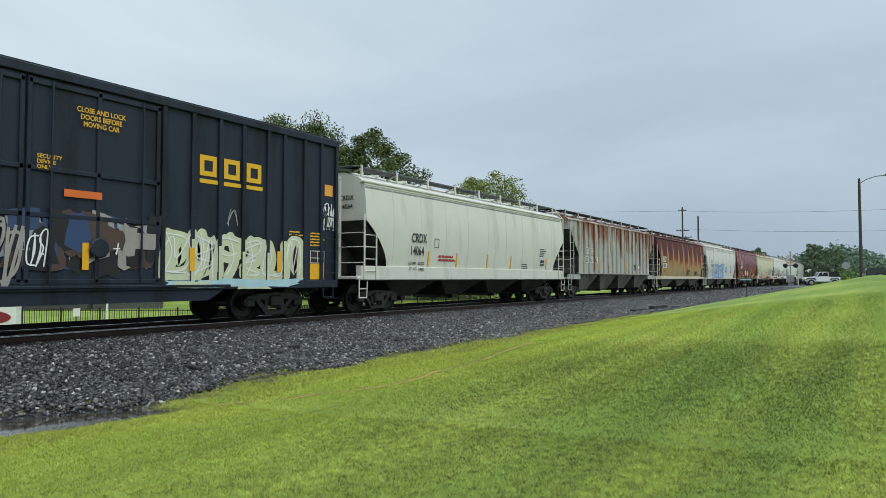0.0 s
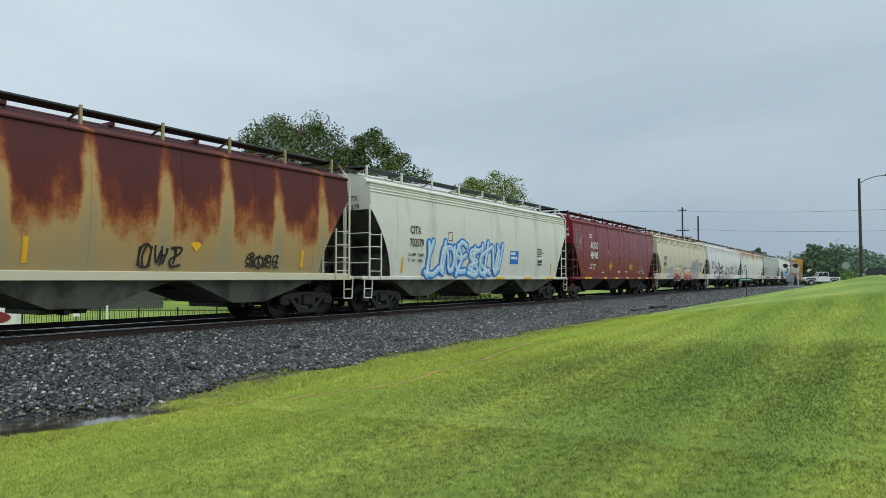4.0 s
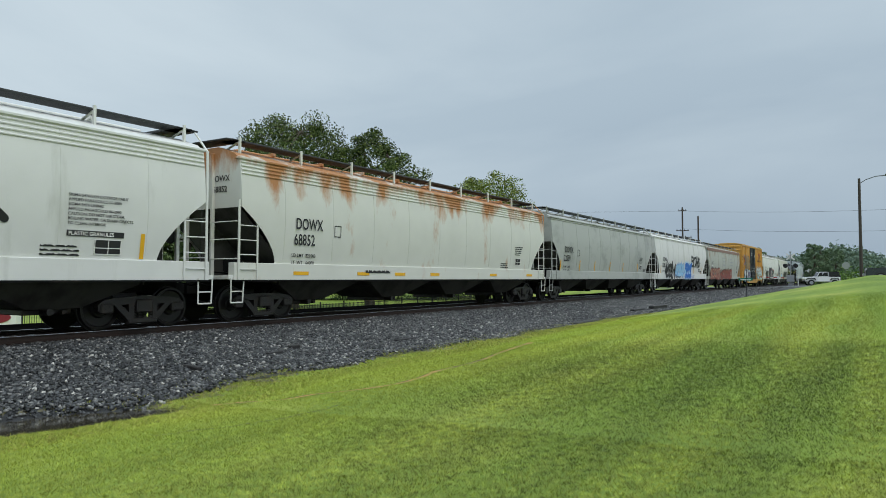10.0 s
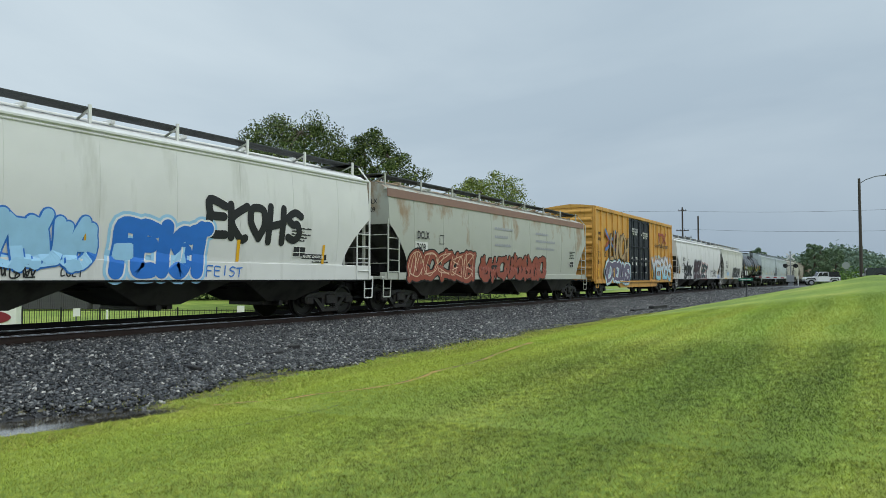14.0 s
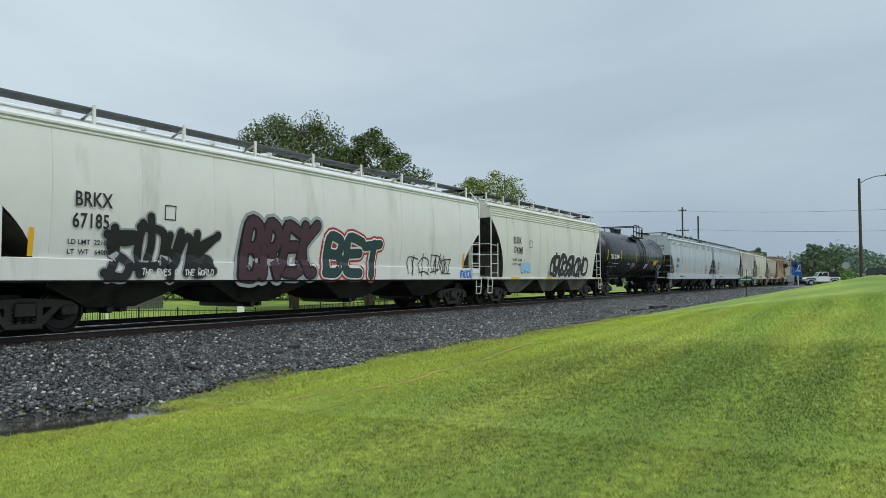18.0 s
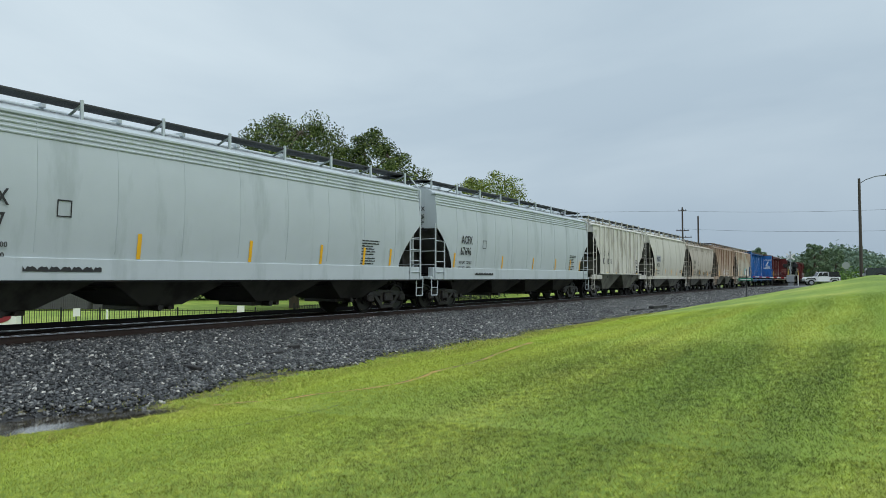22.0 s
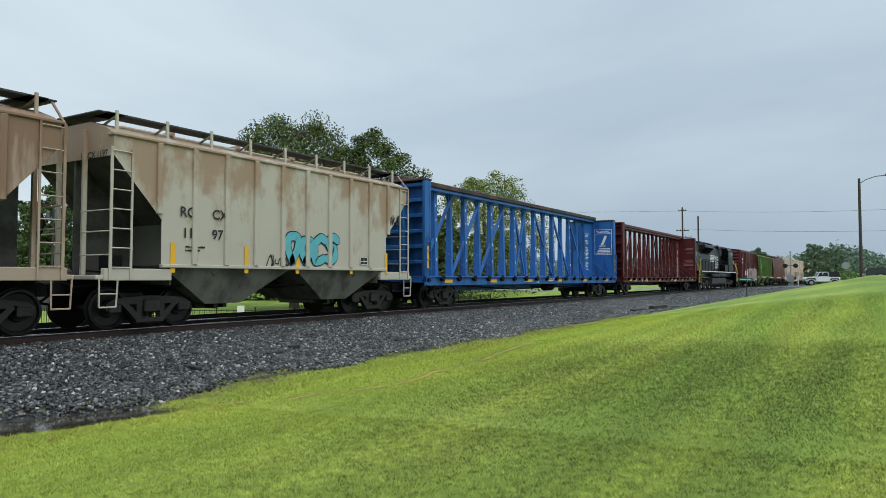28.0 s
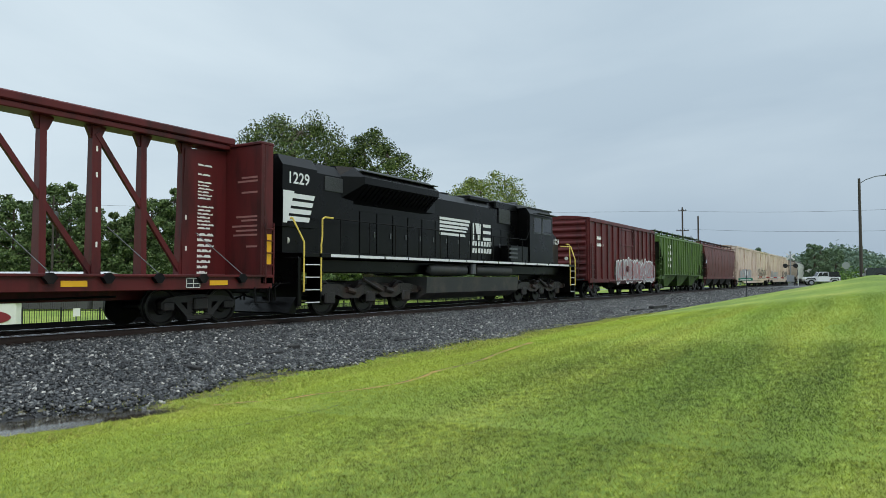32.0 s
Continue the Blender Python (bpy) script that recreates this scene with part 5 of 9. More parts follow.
def loco_wheel_mesh():
    s = Shape()
    s.tube((0, -0.95, 0), (0, 0.95, 0), 0.1, 10)
    for k in (-1, 1):
        s.turned([(-0.09 * k, 0.36), (-0.075 * k, 0.565), (-0.035 * k, 0.56), (-0.03 * k, LOCO_R), (0.07 * k, LOCO_R - 0.006), (0.075 * k, 0.47), (0.03 * k, 0.43), (0.02 * k, 0.22), (0.08 * k, 0.2), (0.09 * k, 0.02)], (0, 0.755 * k, 0), "y", 28)
        s.turned([(0, 0.15), (0.12 * k, 0.15), (0.16 * k, 0.11), (0.17 * k, 0.01)], (0, 0.95 * k, 0), "y", 12)
        for j in range(3):
            a = 2 * math.pi * j / 3
            s.tube((0.07 * math.cos(a), 1.11 * k, 0.07 * math.sin(a)), (0.07 * math.cos(a), 1.14 * k, 0.07 * math.sin(a)), 0.022, 6)
    return s.mesh("wheelset", M_WHEEL)


def loco_truck(car, x, wheel):
    t = part("truck", Shape().box(-2.3, 2.3, -0.7, 0.7, 0.55, 0.95, 0.04).box(-0.5, 0.5, -1.0, 1.0, 0.6, 1.05, 0.04), M_TRUCK, car, "grimy three-axle locomotive truck")
    t.location = (x, 0, 0)
    for k in (-1, 1):
        y0, y1 = (0.98, 1.12) if k > 0 else (-1.12, -0.98)
        f = Shape().prism([(-2.75, 0.62), (-2.7, 0.86), (-2.2, 0.96), (-1.6, 0.96), (-1.3, 0.82), (-0.7, 0.82), (-0.4, 0.96), (0.4, 0.96), (0.7, 0.82), (1.3, 0.82), (1.6, 0.96), (2.2, 0.96), (2.7, 0.86), (2.75, 0.62), (2.4, 0.66), (1.7, 0.62), (1.35, 0.5), (0.65, 0.5), (0.4, 0.64), (-0.4, 0.64), (-0.65, 0.5), (-1.35, 0.5), (-1.7, 0.62), (-2.4, 0.66)], "y", y0, y1)
        part("side_frame", f, M_TRUCK, t)
        for i in (-2.02, 0.0, 2.02):
            part("axle_box", Shape().box(i - 0.24, i + 0.24, y0 - 0.03, y1 + 0.06 * k + 0.03, 0.34, 0.74, 0.05), M_TRUCK, t)
            sp = Shape()
            for dx in (-0.34, 0.34):
                for r in range(4):
                    sp.turned([(0, 0.09), (0.04, 0.09)], (i + dx, (y0 + y1) / 2, 0.62 + r * 0.075), "z", 10)
            part("spring", sp, M_TRUCK, t)
            part("brake_cylinder", Shape().tube((i + 0.75, k * 1.12, 0.78), (i + 1.15, k * 1.12, 0.7), 0.1, 10), M_TRUCK, t)
        part("damper", Shape().tube((-0.5, k * 1.18, 1.1), (0.5, k * 1.18, 0.72), 0.06, 8), M_TRUCK, t)
    for i in (-2.02, 0.0, 2.02):
        w = spun(wheel, "wheelset", t, i, 0, LOCO_R)
        WHEELSETS.append((w, car))


def locomotive(length):
    car = thing("locomotive", "black six-axle diesel locomotive with white stripes and flared radiators", "locomotive")
    wz = 1.86
    part("frame", Shape().box(0.9, length - 0.9, -1.0, 1.0, 1.3, 1.72, 0.03), P_LOCO, car)
    part("walkway", Shape().box(1.5, length - 1.5, -1.55, 1.55, wz - 0.12, wz, 0.01), P_LOCO, car)
    for k in (-1, 1):
        for i in range(14):
            x0 = 1.9 + i * 1.35
            part("edge_stripe", Shape().box(x0, x0 + 1.28, min(k * 1.552, k * 1.558), max(k * 1.552, k * 1.558), wz - 0.1, wz - 0.015), M_LOCO_WHITE, car)
    # long hood
    part("rear_hood", Shape().prism([(-1.0, wz), (-1.0, 4.3), (-0.8, 4.62), (0.8, 4.62), (1.0, 4.3), (1.0, wz)], "x", 0.45, 3.6), P_LOCO, car)
    part("number_housing", Shape().prism([(-1.12, 2.6), (-1.12, 4.35), (-0.9, 4.66), (0.9, 4.66), (1.12, 4.35), (1.12, 2.6)], "x", 0.32, 1.75), P_LOCO, car)
    part("engine_hood", Shape().prism([(-0.92, wz), (-0.92, 4.2), (-0.6, 4.5), (0.6, 4.5), (0.92, 4.2), (0.92, wz)], "x", 3.6, 15.9), P_LOCO, car)
    for k in (-1, 1):
        # flared radiator
        ring = []
        for x, dy in ((2.95, 0.0), (3.5, 0.62), (7.9, 0.62), (8.6, 0.0)):
            ring.append([(x, k * 0.9, 3.5), (x, k * (0.92 + dy * 0.1), 3.6), (x, k * (0.93 + dy), 4.12), (x, k * (0.93 + dy), 4.34), (x, k * (0.8 + dy * 0.5), 4.68), (x, k * 0.4, 4.7), (x, k * 0.4, 3.5)])
        part("radiator_flare", Shape().loft(ring), P_LOCO, car)
        part("radiator_edge", Shape().bar((3.5, k * 1.3, 4.55), (8.0, k * 1.3, 4.55), 0.28, 0.03), M_GRATE, car)
        for i in range(18):
            x = 3.7 + i * 0.235
            part("radiator_slat", Shape().bar((x, k * 1.04, 3.66), (x, k * 1.52, 4.1), 0.03, 0.05), P_LOCO, car)
        # engine room doors
        for i in range(13):
            x0 = 4.0 + i * 0.92
            y = k * 0.92
            d = part("hood_door", Shape().box(x0 + 0.02, x0 + 0.88, min(y, y + k * 0.025), max(y, y + k * 0.025), wz + 0.08, 3.32, 0.008), P_LOCO, car)
            part("door_latch", Shape().box(x0 + 0.74, x0 + 0.8, min(y, y + k * 0.05), max(y, y + k * 0.05), 2.5, 2.68), M_GRATE, d)
        part("hood_grille", Shape().box(13.9, 15.0, min(k * 0.93, k * 0.98), max(k * 0.93, k * 0.98), 3.6, 4.25, 0.01), M_GRATE_DARK, car)
        part("rear_grille", Shape().box(2.2, 3.1, min(k * 1.0, k * 1.03), max(k * 1.0, k * 1.03), 3.8, 4.25, 0.01), M_GRATE_DARK, car)
    part("exhaust_hatch", Shape().box(11.6, 13.4, -0.75, 0.75, 4.45, 4.66, 0.05), P_LOCO, car)
    part("brake_hatch", Shape().box(13.6, 15.8, -0.95, 0.95, 4.2, 4.6, 0.06), P_LOCO, car)
    part("roof_fan", Shape().turned([(0, 0.5), (0.12, 0.5), (0.14, 0.4)], (10.2, 0, 4.48), "z", 20), P_LOCO, car)
    for i in range(2):
        part("radiator_fan", Shape().turned([(0, 0.7), (0.1, 0.7), (0.12, 0.6)], (4.9 + 1.9 * i, 0, 4.68), "z", 20), M_GRATE_DARK, car)
    # cab and nose
    part("cab", Shape().prism([(-1.55, wz), (-1.55, 4.15), (-1.3, 4.52), (-0.6, 4.68), (0.6, 4.68), (1.3, 4.52), (1.55, 4.15), (1.55, wz)], "x", 15.9, 18.6), P_LOCO, car)
    part("cab_roof", Shape().prism([(-1.4, 4.5), (-0.62, 4.7), (0.62, 4.7), (1.4, 4.5), (1.35, 4.44), (-1.35, 4.44)], "x", 15.85, 18.95), mat("grey cab roof paint", rgb(96, 98, 100), 0.5, 0, 0.15, 3), car)
    part("nose", Shape().loft([[(18.6, -1.5, wz), (18.6, -1.5, 3.45), (18.6, -1.2, 3.62), (18.6, 1.2, 3.62), (18.6, 1.5, 3.45), (18.6, 1.5, wz)],
                               [(20.4, -1.1, wz), (20.4, -1.1, 3.15), (20.4, -0.85, 3.3), (20.4, 0.85, 3.3), (20.4, 1.1, 3.15), (20.4, 1.1, wz)]]), P_LOCO, car)
    for k in (-1, 1):
        for x0, x1 in ((16.35, 17.15), (17.35, 18.35)):
            fr = part("window_frame", Shape().box(x0 - 0.05, x1 + 0.05, min(k * 1.55, k * 1.57), max(k * 1.55, k * 1.57), 3.25, 4.05, 0.01), M_GRATE, car)
            part("window_glass", Shape().box(x0, x1, min(k * 1.568, k * 1.578), max(k * 1.568, k * 1.578), 3.3, 4.0), M_GLASS_DARK, fr)
        part("sunshade", Shape().bar((16.3, k * 1.72, 4.2), (18.5, k * 1.72, 4.2), 0.34, 0.03), M_GRATE, car)
        part("windshield", Shape().prism([(18.61, 3.72), (18.63, 3.72), (18.63, 4.4), (18.61, 4.4)], "y", k * 0.15, k * 1.2), M_GLASS_DARK, car)
        part("cab_door", Shape().box(15.86, 15.9, min(k * 1.0, k * 1.45), max(k * 1.0, k * 1.45), wz + 0.05, 3.9), P_LOCO, car)
        part("battery_box", Shape().box(14.0, 15.85, min(k * 0.95, k * 1.5), max(k * 0.95, k * 1.5), wz, 2.6, 0.03), P_LOCO, car)
        for j in range(3):
            part("step_louver", Shape().box(13.8, 14.6, min(k * 1.5, k * 1.54), max(k * 1.5, k * 1.54), 2.02 + 0.19 * j, 2.1 + 0.19 * j), M_GRATE, car)
    for i in range(3):
        part("horn", Shape().tube((16.6 + 0.12 * i, -0.2 + 0.2 * i, 4.78), (17.2, -0.2 + 0.2 * i, 4.8), 0.05, 8, 0.1), M_GRATE_DARK, car)
    part("antenna_dome", Shape().turned([(0, 0.25), (0.1, 0.22), (0.16, 0.05)], (17.8, 0.5, 4.68), "z", 14), M_GRATE_DARK, car)
    # fuel tank and air reservoirs
    part("fuel_tank", Shape().prism([(-1.0, 0.36), (-1.42, 0.6), (-1.46, 1.18), (1.46, 1.18), (1.42, 0.6), (1.0, 0.36)], "x", 7.25, 14.8), M_TANKGREY, car)
    for x0, x1 in ((7.6, 10.4), (11.1, 14.4)):
        for k in (-1, 1):
            part("air_reservoir", Shape().turned([(0, 0.02), (0.04, 0.14), (0.16, 0.21), (x1 - x0 - 0.16, 0.21), (x1 - x0 - 0.04, 0.14), (x1 - x0, 0.02)], (x0, k * 1.24, 1.45), "x", 16), M_TANKGREY, car, smooth=True)
    part("air_filter", Shape().turned([(0, 0.14), (0.4, 0.14)], (10.7, -1.4, 1.3), "z", 10), M_GRATE, car)
    # platforms, steps, pilots and handrails
    for e, k in ((0.55, 1), (length - 0.55, -1)):
        def sp(p, q):
            return (min(e + k * p, e + k * q), max(e + k * p, e + k * q))
        part("end_platform", Shape().box(*sp(0.2, 1.2), -1.5, 1.5, wz - 0.12, wz, 0.01), P_LOCO, car)
        part("pilot", Shape().box(*sp(0.1, 0.25), -1.45, 1.45, 0.35, wz - 0.12, 0.03), P_LOCO, car)
        part("plow", Shape().prism([(e + k * 0.1, 0.12), (e - k * 0.2, 0.18), (e + k * 0.1, 0.6)], "y", -1.35, 1.35), P_LOCO, car)
        for y0, y1 in ((-1.5, -0.95), (0.95, 1.5)):
            for j in range(4):
                part("step", Shape().box(*sp(0.3, 0.95), y0, y1, 0.42 + 0.36 * j, 0.46 + 0.36 * j, 0.005), P_LOCO, car)
                part("step_edge", Shape().box(*sp(0.32, 0.93), y0 - 0.006 if y0 < 0 else y1, y0 if y0 < 0 else y1 + 0.006, 0.43 + 0.36 * j, 0.455 + 0.36 * j), M_LOCO_WHITE, car)
            part("step_side", Shape().box(*sp(0.96, 1.0), y0, y1, 0.4, wz, 0.005), P_LOCO, car)
        for y in (-1.5, 1.5):
            part("end_handrail", Shape().path([(e + k * 0.98, y, 0.75), (e + k * 0.98, y, wz + 0.25), (e + k * 1.02, y, wz + 0.5), (e + k * 1.02, y, wz + 1.0), (e + k * 1.12, y, wz + 1.06), (e + k * 1.5, y, wz + 1.06)], 0.028, 6), M_LOCO_TRIM, car, "yellow bent pipe handrail")
            part("end_handrail", Shape().path([(e + k * 0.26, y, 0.75), (e + k * 0.26, y, wz + 0.3), (e + k * 0.1, y * 0.8, wz + 0.98), (e + k * 0.1, y * 0.4, wz + 1.02)], 0.028, 6), M_LOCO_TRIM, car)
        part("headlight", Shape().turned([(0, 0.16), (-0.06 * k, 0.15), (-0.07 * k, 0.02)], (e + k * (-0.24 if k > 0 else 1.5), 0, 4.1 if k > 0 else 3.0), "x", 14), M_LAMP, car)
        part("ditch_light", Shape().turned([(0, 0.1), (-0.05 * k, 0.1)], (e + k * 0.15, -0.95, wz + 0.35), "x", 12), M_LAMP, car)
        part("coupler", coupler_shape(e - k * 0.1, -k), M_BLACK, car)
        hose = Shape()
        for y in (-0.75, -0.6, -0.45, 0.5, 0.65):
            hose.path([(e + k * 0.1, y, 1.0), (e - k * 0.12, y, 0.85), (e - k * 0.1, y, 0.5)], 0.025)
        part("air_hose", hose, M_BLACK, car)
    for y in (-1.5, 1.5):
        part("handrail", Shape().path([(2.1, y, wz + 1.05), (15.6, y, wz + 1.05), (15.95, y * 1.02, wz + 1.55), (18.3, y * 1.05, wz + 1.5)], 0.02, 5), M_BLACK, car)
        for i in range(10):
            x = 2.4 + i * 1.42
            part("stanchion", Shape().tube((x, y, wz), (x, y, wz + 1.05), 0.02, 5), M_BLACK, car)
    wheel = loco_wheel_mesh()
    for x in (4.4, 18.2):
        loco_truck(car, x, wheel)
    # white bands: the number housing and the mid-hood stripe with the emblem's blocks
    hood, tall = flat(0.96), flat(1.14)
    for j in range(4):
        z = 3.42 - 0.22 * j
        part("stripe", Shape().add([(0.5, -1.128, z), (1.6 - 0.07 * j, -1.128, z), (1.66 - 0.07 * j, -1.128, z + 0.14), (0.5, -1.128, z + 0.14)], [(0, 1, 2, 3)]), M_LOCO_WHITE, car)
    part("stripe_block", Shape().add([(0.34, -1.134, 2.7), (0.5, -1.134, 2.7), (0.78, -1.134, 3.62), (0.34, -1.134, 3.62)], [(0, 1, 2, 3)]), M_LOCO_WHITE, car)
    for j in range(5):
        z = 3.42 - 0.15 * j
        part("stripe", Shape().add([(8.9, -0.955, z), (11.3 - 0.1 * j, -0.955, z), (11.25 - 0.1 * j, -0.955, z + 0.1), (8.9, -0.955, z + 0.1)], [(0, 1, 2, 3)]), M_LOCO_WHITE, car)
    for x0, x1, s in ((11.5, 11.62, 0.0), (11.72, 12.05, -0.18), (12.1, 12.2, 0), (12.4, 13.1, 0.0)):
        for z0, z1 in (((2.75, 3.45),) if x1 - x0 < 0.5 else ((2.75, 2.88), (3.04, 3.17), (3.32, 3.45))):
            part("emblem_block", Shape().add([(x0 - s, -0.96, z0), (x1 - s, -0.96, z0), (x1, -0.96, z1), (x0, -0.96, z1)], [(0, 1, 2, 3)]), M_LOCO_WHITE, car)
    for z in (2.5, 2.2):
        for i in range(7):
            x = 11.45 + i * 0.25
            part("emblem_bar", Shape().add([(x, -0.96, z), (x + 0.18, -0.96, z), (x + 0.22, -0.96, z + 0.2), (x + 0.04, -0.96, z + 0.2)], [(0, 1, 2, 3)]), M_LOCO_WHITE, car)
    writing(car, "1229", 0.5, 3.85, 0.46, -1.13, M_LOCO_WHITE, extra=1.0)
    writing(car, "1229", 18.75, 2.85, 0.36, -1.53, M_LOCO_WHITE)
    for j in range(4):
        part("nose_stripe", Shape().box(20.405, 20.412, -1.0, 1.0, 2.1 + 0.18 * j, 2.2 + 0.18 * j), M_LOCO_WHITE, car)
    return car


# ---- the train, car by car ----
def surf(half_at):
    """The painted face of the side; low down it is the face of the sill, which stands proud."""
    return lambda z: -max(half_at(z) + 0.008, 1.53 if z < 1.54 else 0.0)


def dress(car, h, code, number, x, z=2.5, size=0.45, colour=None, plate=None, tape=(), tz=1.55, th=0.55, end=True, weights=True, top=4.2, length=17, box_x=None, print_x=None):
    """The usual stencils of a hopper: code and number, weights, plate mark, data box, reflectors."""
    colour = colour or M_TEXT_DARK
    s = surf(h)
    marks(car, h, code, number, x, z, size, colour)
    if weights:
        writing(car, "LD LMT  22%d000" % (len(number) % 4), x - 0.1, z - 0.78, 0.14, s(z - 0.7) - 0.02, colour)
        writing(car, "LT  WT   6%d000" % (len(code) % 5), x - 0.1, z - 0.98, 0.14, s(z - 0.9) - 0.02, colour)
    if plate:
        plate_c(car, s, plate, z - 0.15, colour)
    tapes(car, h, tape, tz, th)
    if box_x:
        data_box(car, s, box_x, 1.72)
        bar_text(car, s, box_x - 0.1, 2.5, 0.8, 5, colour)
    if print_x:
        bar_text(car, s, print_x, 1.75, 0.8, 3, colour)
    if end:
        writing(car, code, 0.67, top - 0.55, 0.22, -0.75, colour, turn=-90, align="CENTER")
        writing(car, number, 0.67, top - 0.83, 0.22, -0.75, colour, turn=-90, align="CENTER")


def build_train():
    W, D = M_TEXT_WHITE, M_TEXT_DARK
    # dark blue boxcar
    L = 20.6
    a, b = 1.0, L - 1.0
    door_x = 7.6
    posts = [a + 0.02, a + 1.1, a + 2.2, a + 3.3, a + 4.4, a + 5.5, 7.4, 13.6, 14.4, 15.2, 15.95, 16.8, 17.4, 18.2, 18.9, b - 0.05]
    car = boxcar("boxcar", L, 5.42, P_NAVY, P_NAVY, door_x, 2.95, posts, "dark blue boxcar with yellow lettering blocks and faded graffiti", z_low=0.98, centre_low=0.6)
    s, o = flat(1.53), 1.0
    Y = mat("faded yellow lettering paint", rgb(222, 172, 30), 0.55, 0, 0.12, 8)
    for i, x in enumerate((14.6, 15.33, 16.06)):
        for q in ((x, x + 0.13, 3.6, 4.1), (x + 0.13, x + 0.5, 3.6, 3.72), (x + 0.13, x + 0.5, 3.98, 4.1), (x + 0.38, x + 0.5, 3.72, 3.98)):
            part("emblem_block", Shape().box(q[0], q[1], -1.536, -1.53, q[2], q[3]), Y, car)
        part("emblem_bar", Shape().box(x, x + 0.55, -1.536, -1.53, 3.42, 3.52), Y, car)
    writing(car, "CLOSE AND LOCK\nDOORS BEFORE\nMOVING CAR", door_x + 4.45, 4.5, 0.15, -1.62, Y, align="CENTER", wide=0.85)
    writing(car, "SECURITY\nDEVICE\nONLY", door_x + 3.15, 3.45, 0.11, -1.62, Y)
    collage(car, flat(1.556), 10.2, 13.55, 1.2, 2.5, (S_GREY, S_UMBER, S_BLACK, S_FADED, S_UMBER, S_BLACK, S_FADED, S_NIGHT, S_BLACK, S_UMBER), 70, 4)
    collage(car, flat(1.562), 12.2, 13.1, 1.22, 1.95, (S_NIGHT, S_NIGHT, S_BLACK), 5, 6)
    graffiti(car, flat(1.6), 10.62, 11.0, 1.35, 2.05, 2, None, S_WHITE, 41, thin=0.03)
    graffiti(car, flat(1.6), 9.9, 10.5, 0.95, 2.2, 2, None, S_FADED, 42, 0.2, 0.06)
    graffiti(car, flat(1.6), 12.35, 12.6, 1.6, 1.85, 1, None, S_WHITE, 43, thin=0.025)
    graffiti(car, flat(1.532), 13.65, 18.2, 1.1, 2.1, 6, S_PALE, S_BLACK, 13, 0.4, 0.045, shine=S_WHITE)
    collage(car, flat(1.6), 13.7, 18.2, 0.86, 1.12, (S_ICE, S_PALE, S_ICE, S_ICE), 14, 14)
    for x in (14.4, 15.2, 15.95, 16.8, 17.4):
        patch(car, flat(1.596), x - 0.05, x + 0.05, 1.05, 2.0 + 0.2 * math.sin(x * 7), S_PALE, "painted_post")
    graffiti(car, flat(1.532), 15.45, 15.85, 2.45, 2.85, 1, None, S_FADED, 44, thin=0.02)
    patch(car, flat(1.53), b - 1.15, b - 0.55, 1.1, 1.55, M_YELLOW, "yellow_panel")
    data_box(car, flat(1.53), b - 1.15, 1.56, 0.6, 0.36)
    patch(car, flat(1.53), b - 0.55, b - 0.2, 3.55, 3.88, S_GOLD, "orange_sticker")
    patch(car, flat(1.6), door_x + 3.7, door_x + 4.5, 2.75, 2.9, mat("orange strip", rgb(214, 104, 40), 0.5), "orange_strip")
    for x in (door_x + 4.1, b - 5.3, b - 2.5):
        patch(car, flat(1.6), x, x + 0.14, 1.3, 1.85, M_YELLOW, "reflective_tape")
    bar_text(car, flat(1.53), b - 1.15, 2.4, 0.65, 5, Y)
    bar_text(car, flat(1.53), b - 2.0, 2.4, 0.65, 5, Y)
    graffiti(car, flat(1.53), b - 0.62, b - 0.1, 2.55, 3.3, 2, None, S_WHITE, 15, thin=0.035)
    place(car, -3.6)

    # pale cream hopper
    car, h = hopper("covered_hopper", 17.5, 4.2, "round", P_CREAM, eave=1, walk_mat=M_GRATE, cut_z=2.48, cut_x=2.2, label="pale cream covered hopper car with a steel roof walk")
    s = surf(h)
    dress(car, h, "CRDX", "14064", 3.2, 2.39, 0.45, plate=4.7, tape=(4.3, 6.3, 8.8, 11.0, 14.9), box_x=14.2, print_x=12.2, top=4.2)
    # a darker grey band just below the eave
    part("eave_band", Shape().box(0.7, 16.8, -1.50, -1.47, 3.98, 4.06), P_EAVE_BAND, car)
    bar_text(car, s, 5.0, 1.9, 1.3, 2, S_RED, 0.09, 0.13)
    place(car, 16.7)

    # ribbed grey hopper with rust
    car, h = hopper("covered_hopper", 17.4, 4.25, "rib", P_RUSTRIB, ribs=18, bays=4, sill=0.42, eave=0, cut_z=3.76, knee=2.45, cut_x=2.2, half=1.56, sill_paint=P_RUSTRIB, post_paint=P_RUSTPOST, bay_paint=P_BAY, label="grey ribbed covered hopper car streaked with brown rust")
    s = flat(1.555)
    for x0, x1, z0, z1 in ((2.92, 3.4, 2.5, 2.86), (3.6, 4.15, 2.5, 2.86), (2.88, 3.4, 2.0, 2.36), (3.6, 4.15, 2.0, 2.36), (4.4, 4.9, 2.0, 2.36)):
        patch(car, s, x0, x1, z0, z1, P_WHITE, "number_patch")
    for tx, x, z in (("IT", 2.97, 2.55), ("FX", 3.65, 2.55), ("50", 2.94, 2.05), ("03", 3.65, 2.05), ("62", 4.45, 2.05)):
        writing(car, tx, x, z, 0.38, -1.568, D, wide=0.78)
    for x in (2.2, 4.95, 7.6, 10.4, 15.0):
        patch(car, s, x, x + 0.13, 1.62, 2.2, M_YELLOW, "reflective_tape")
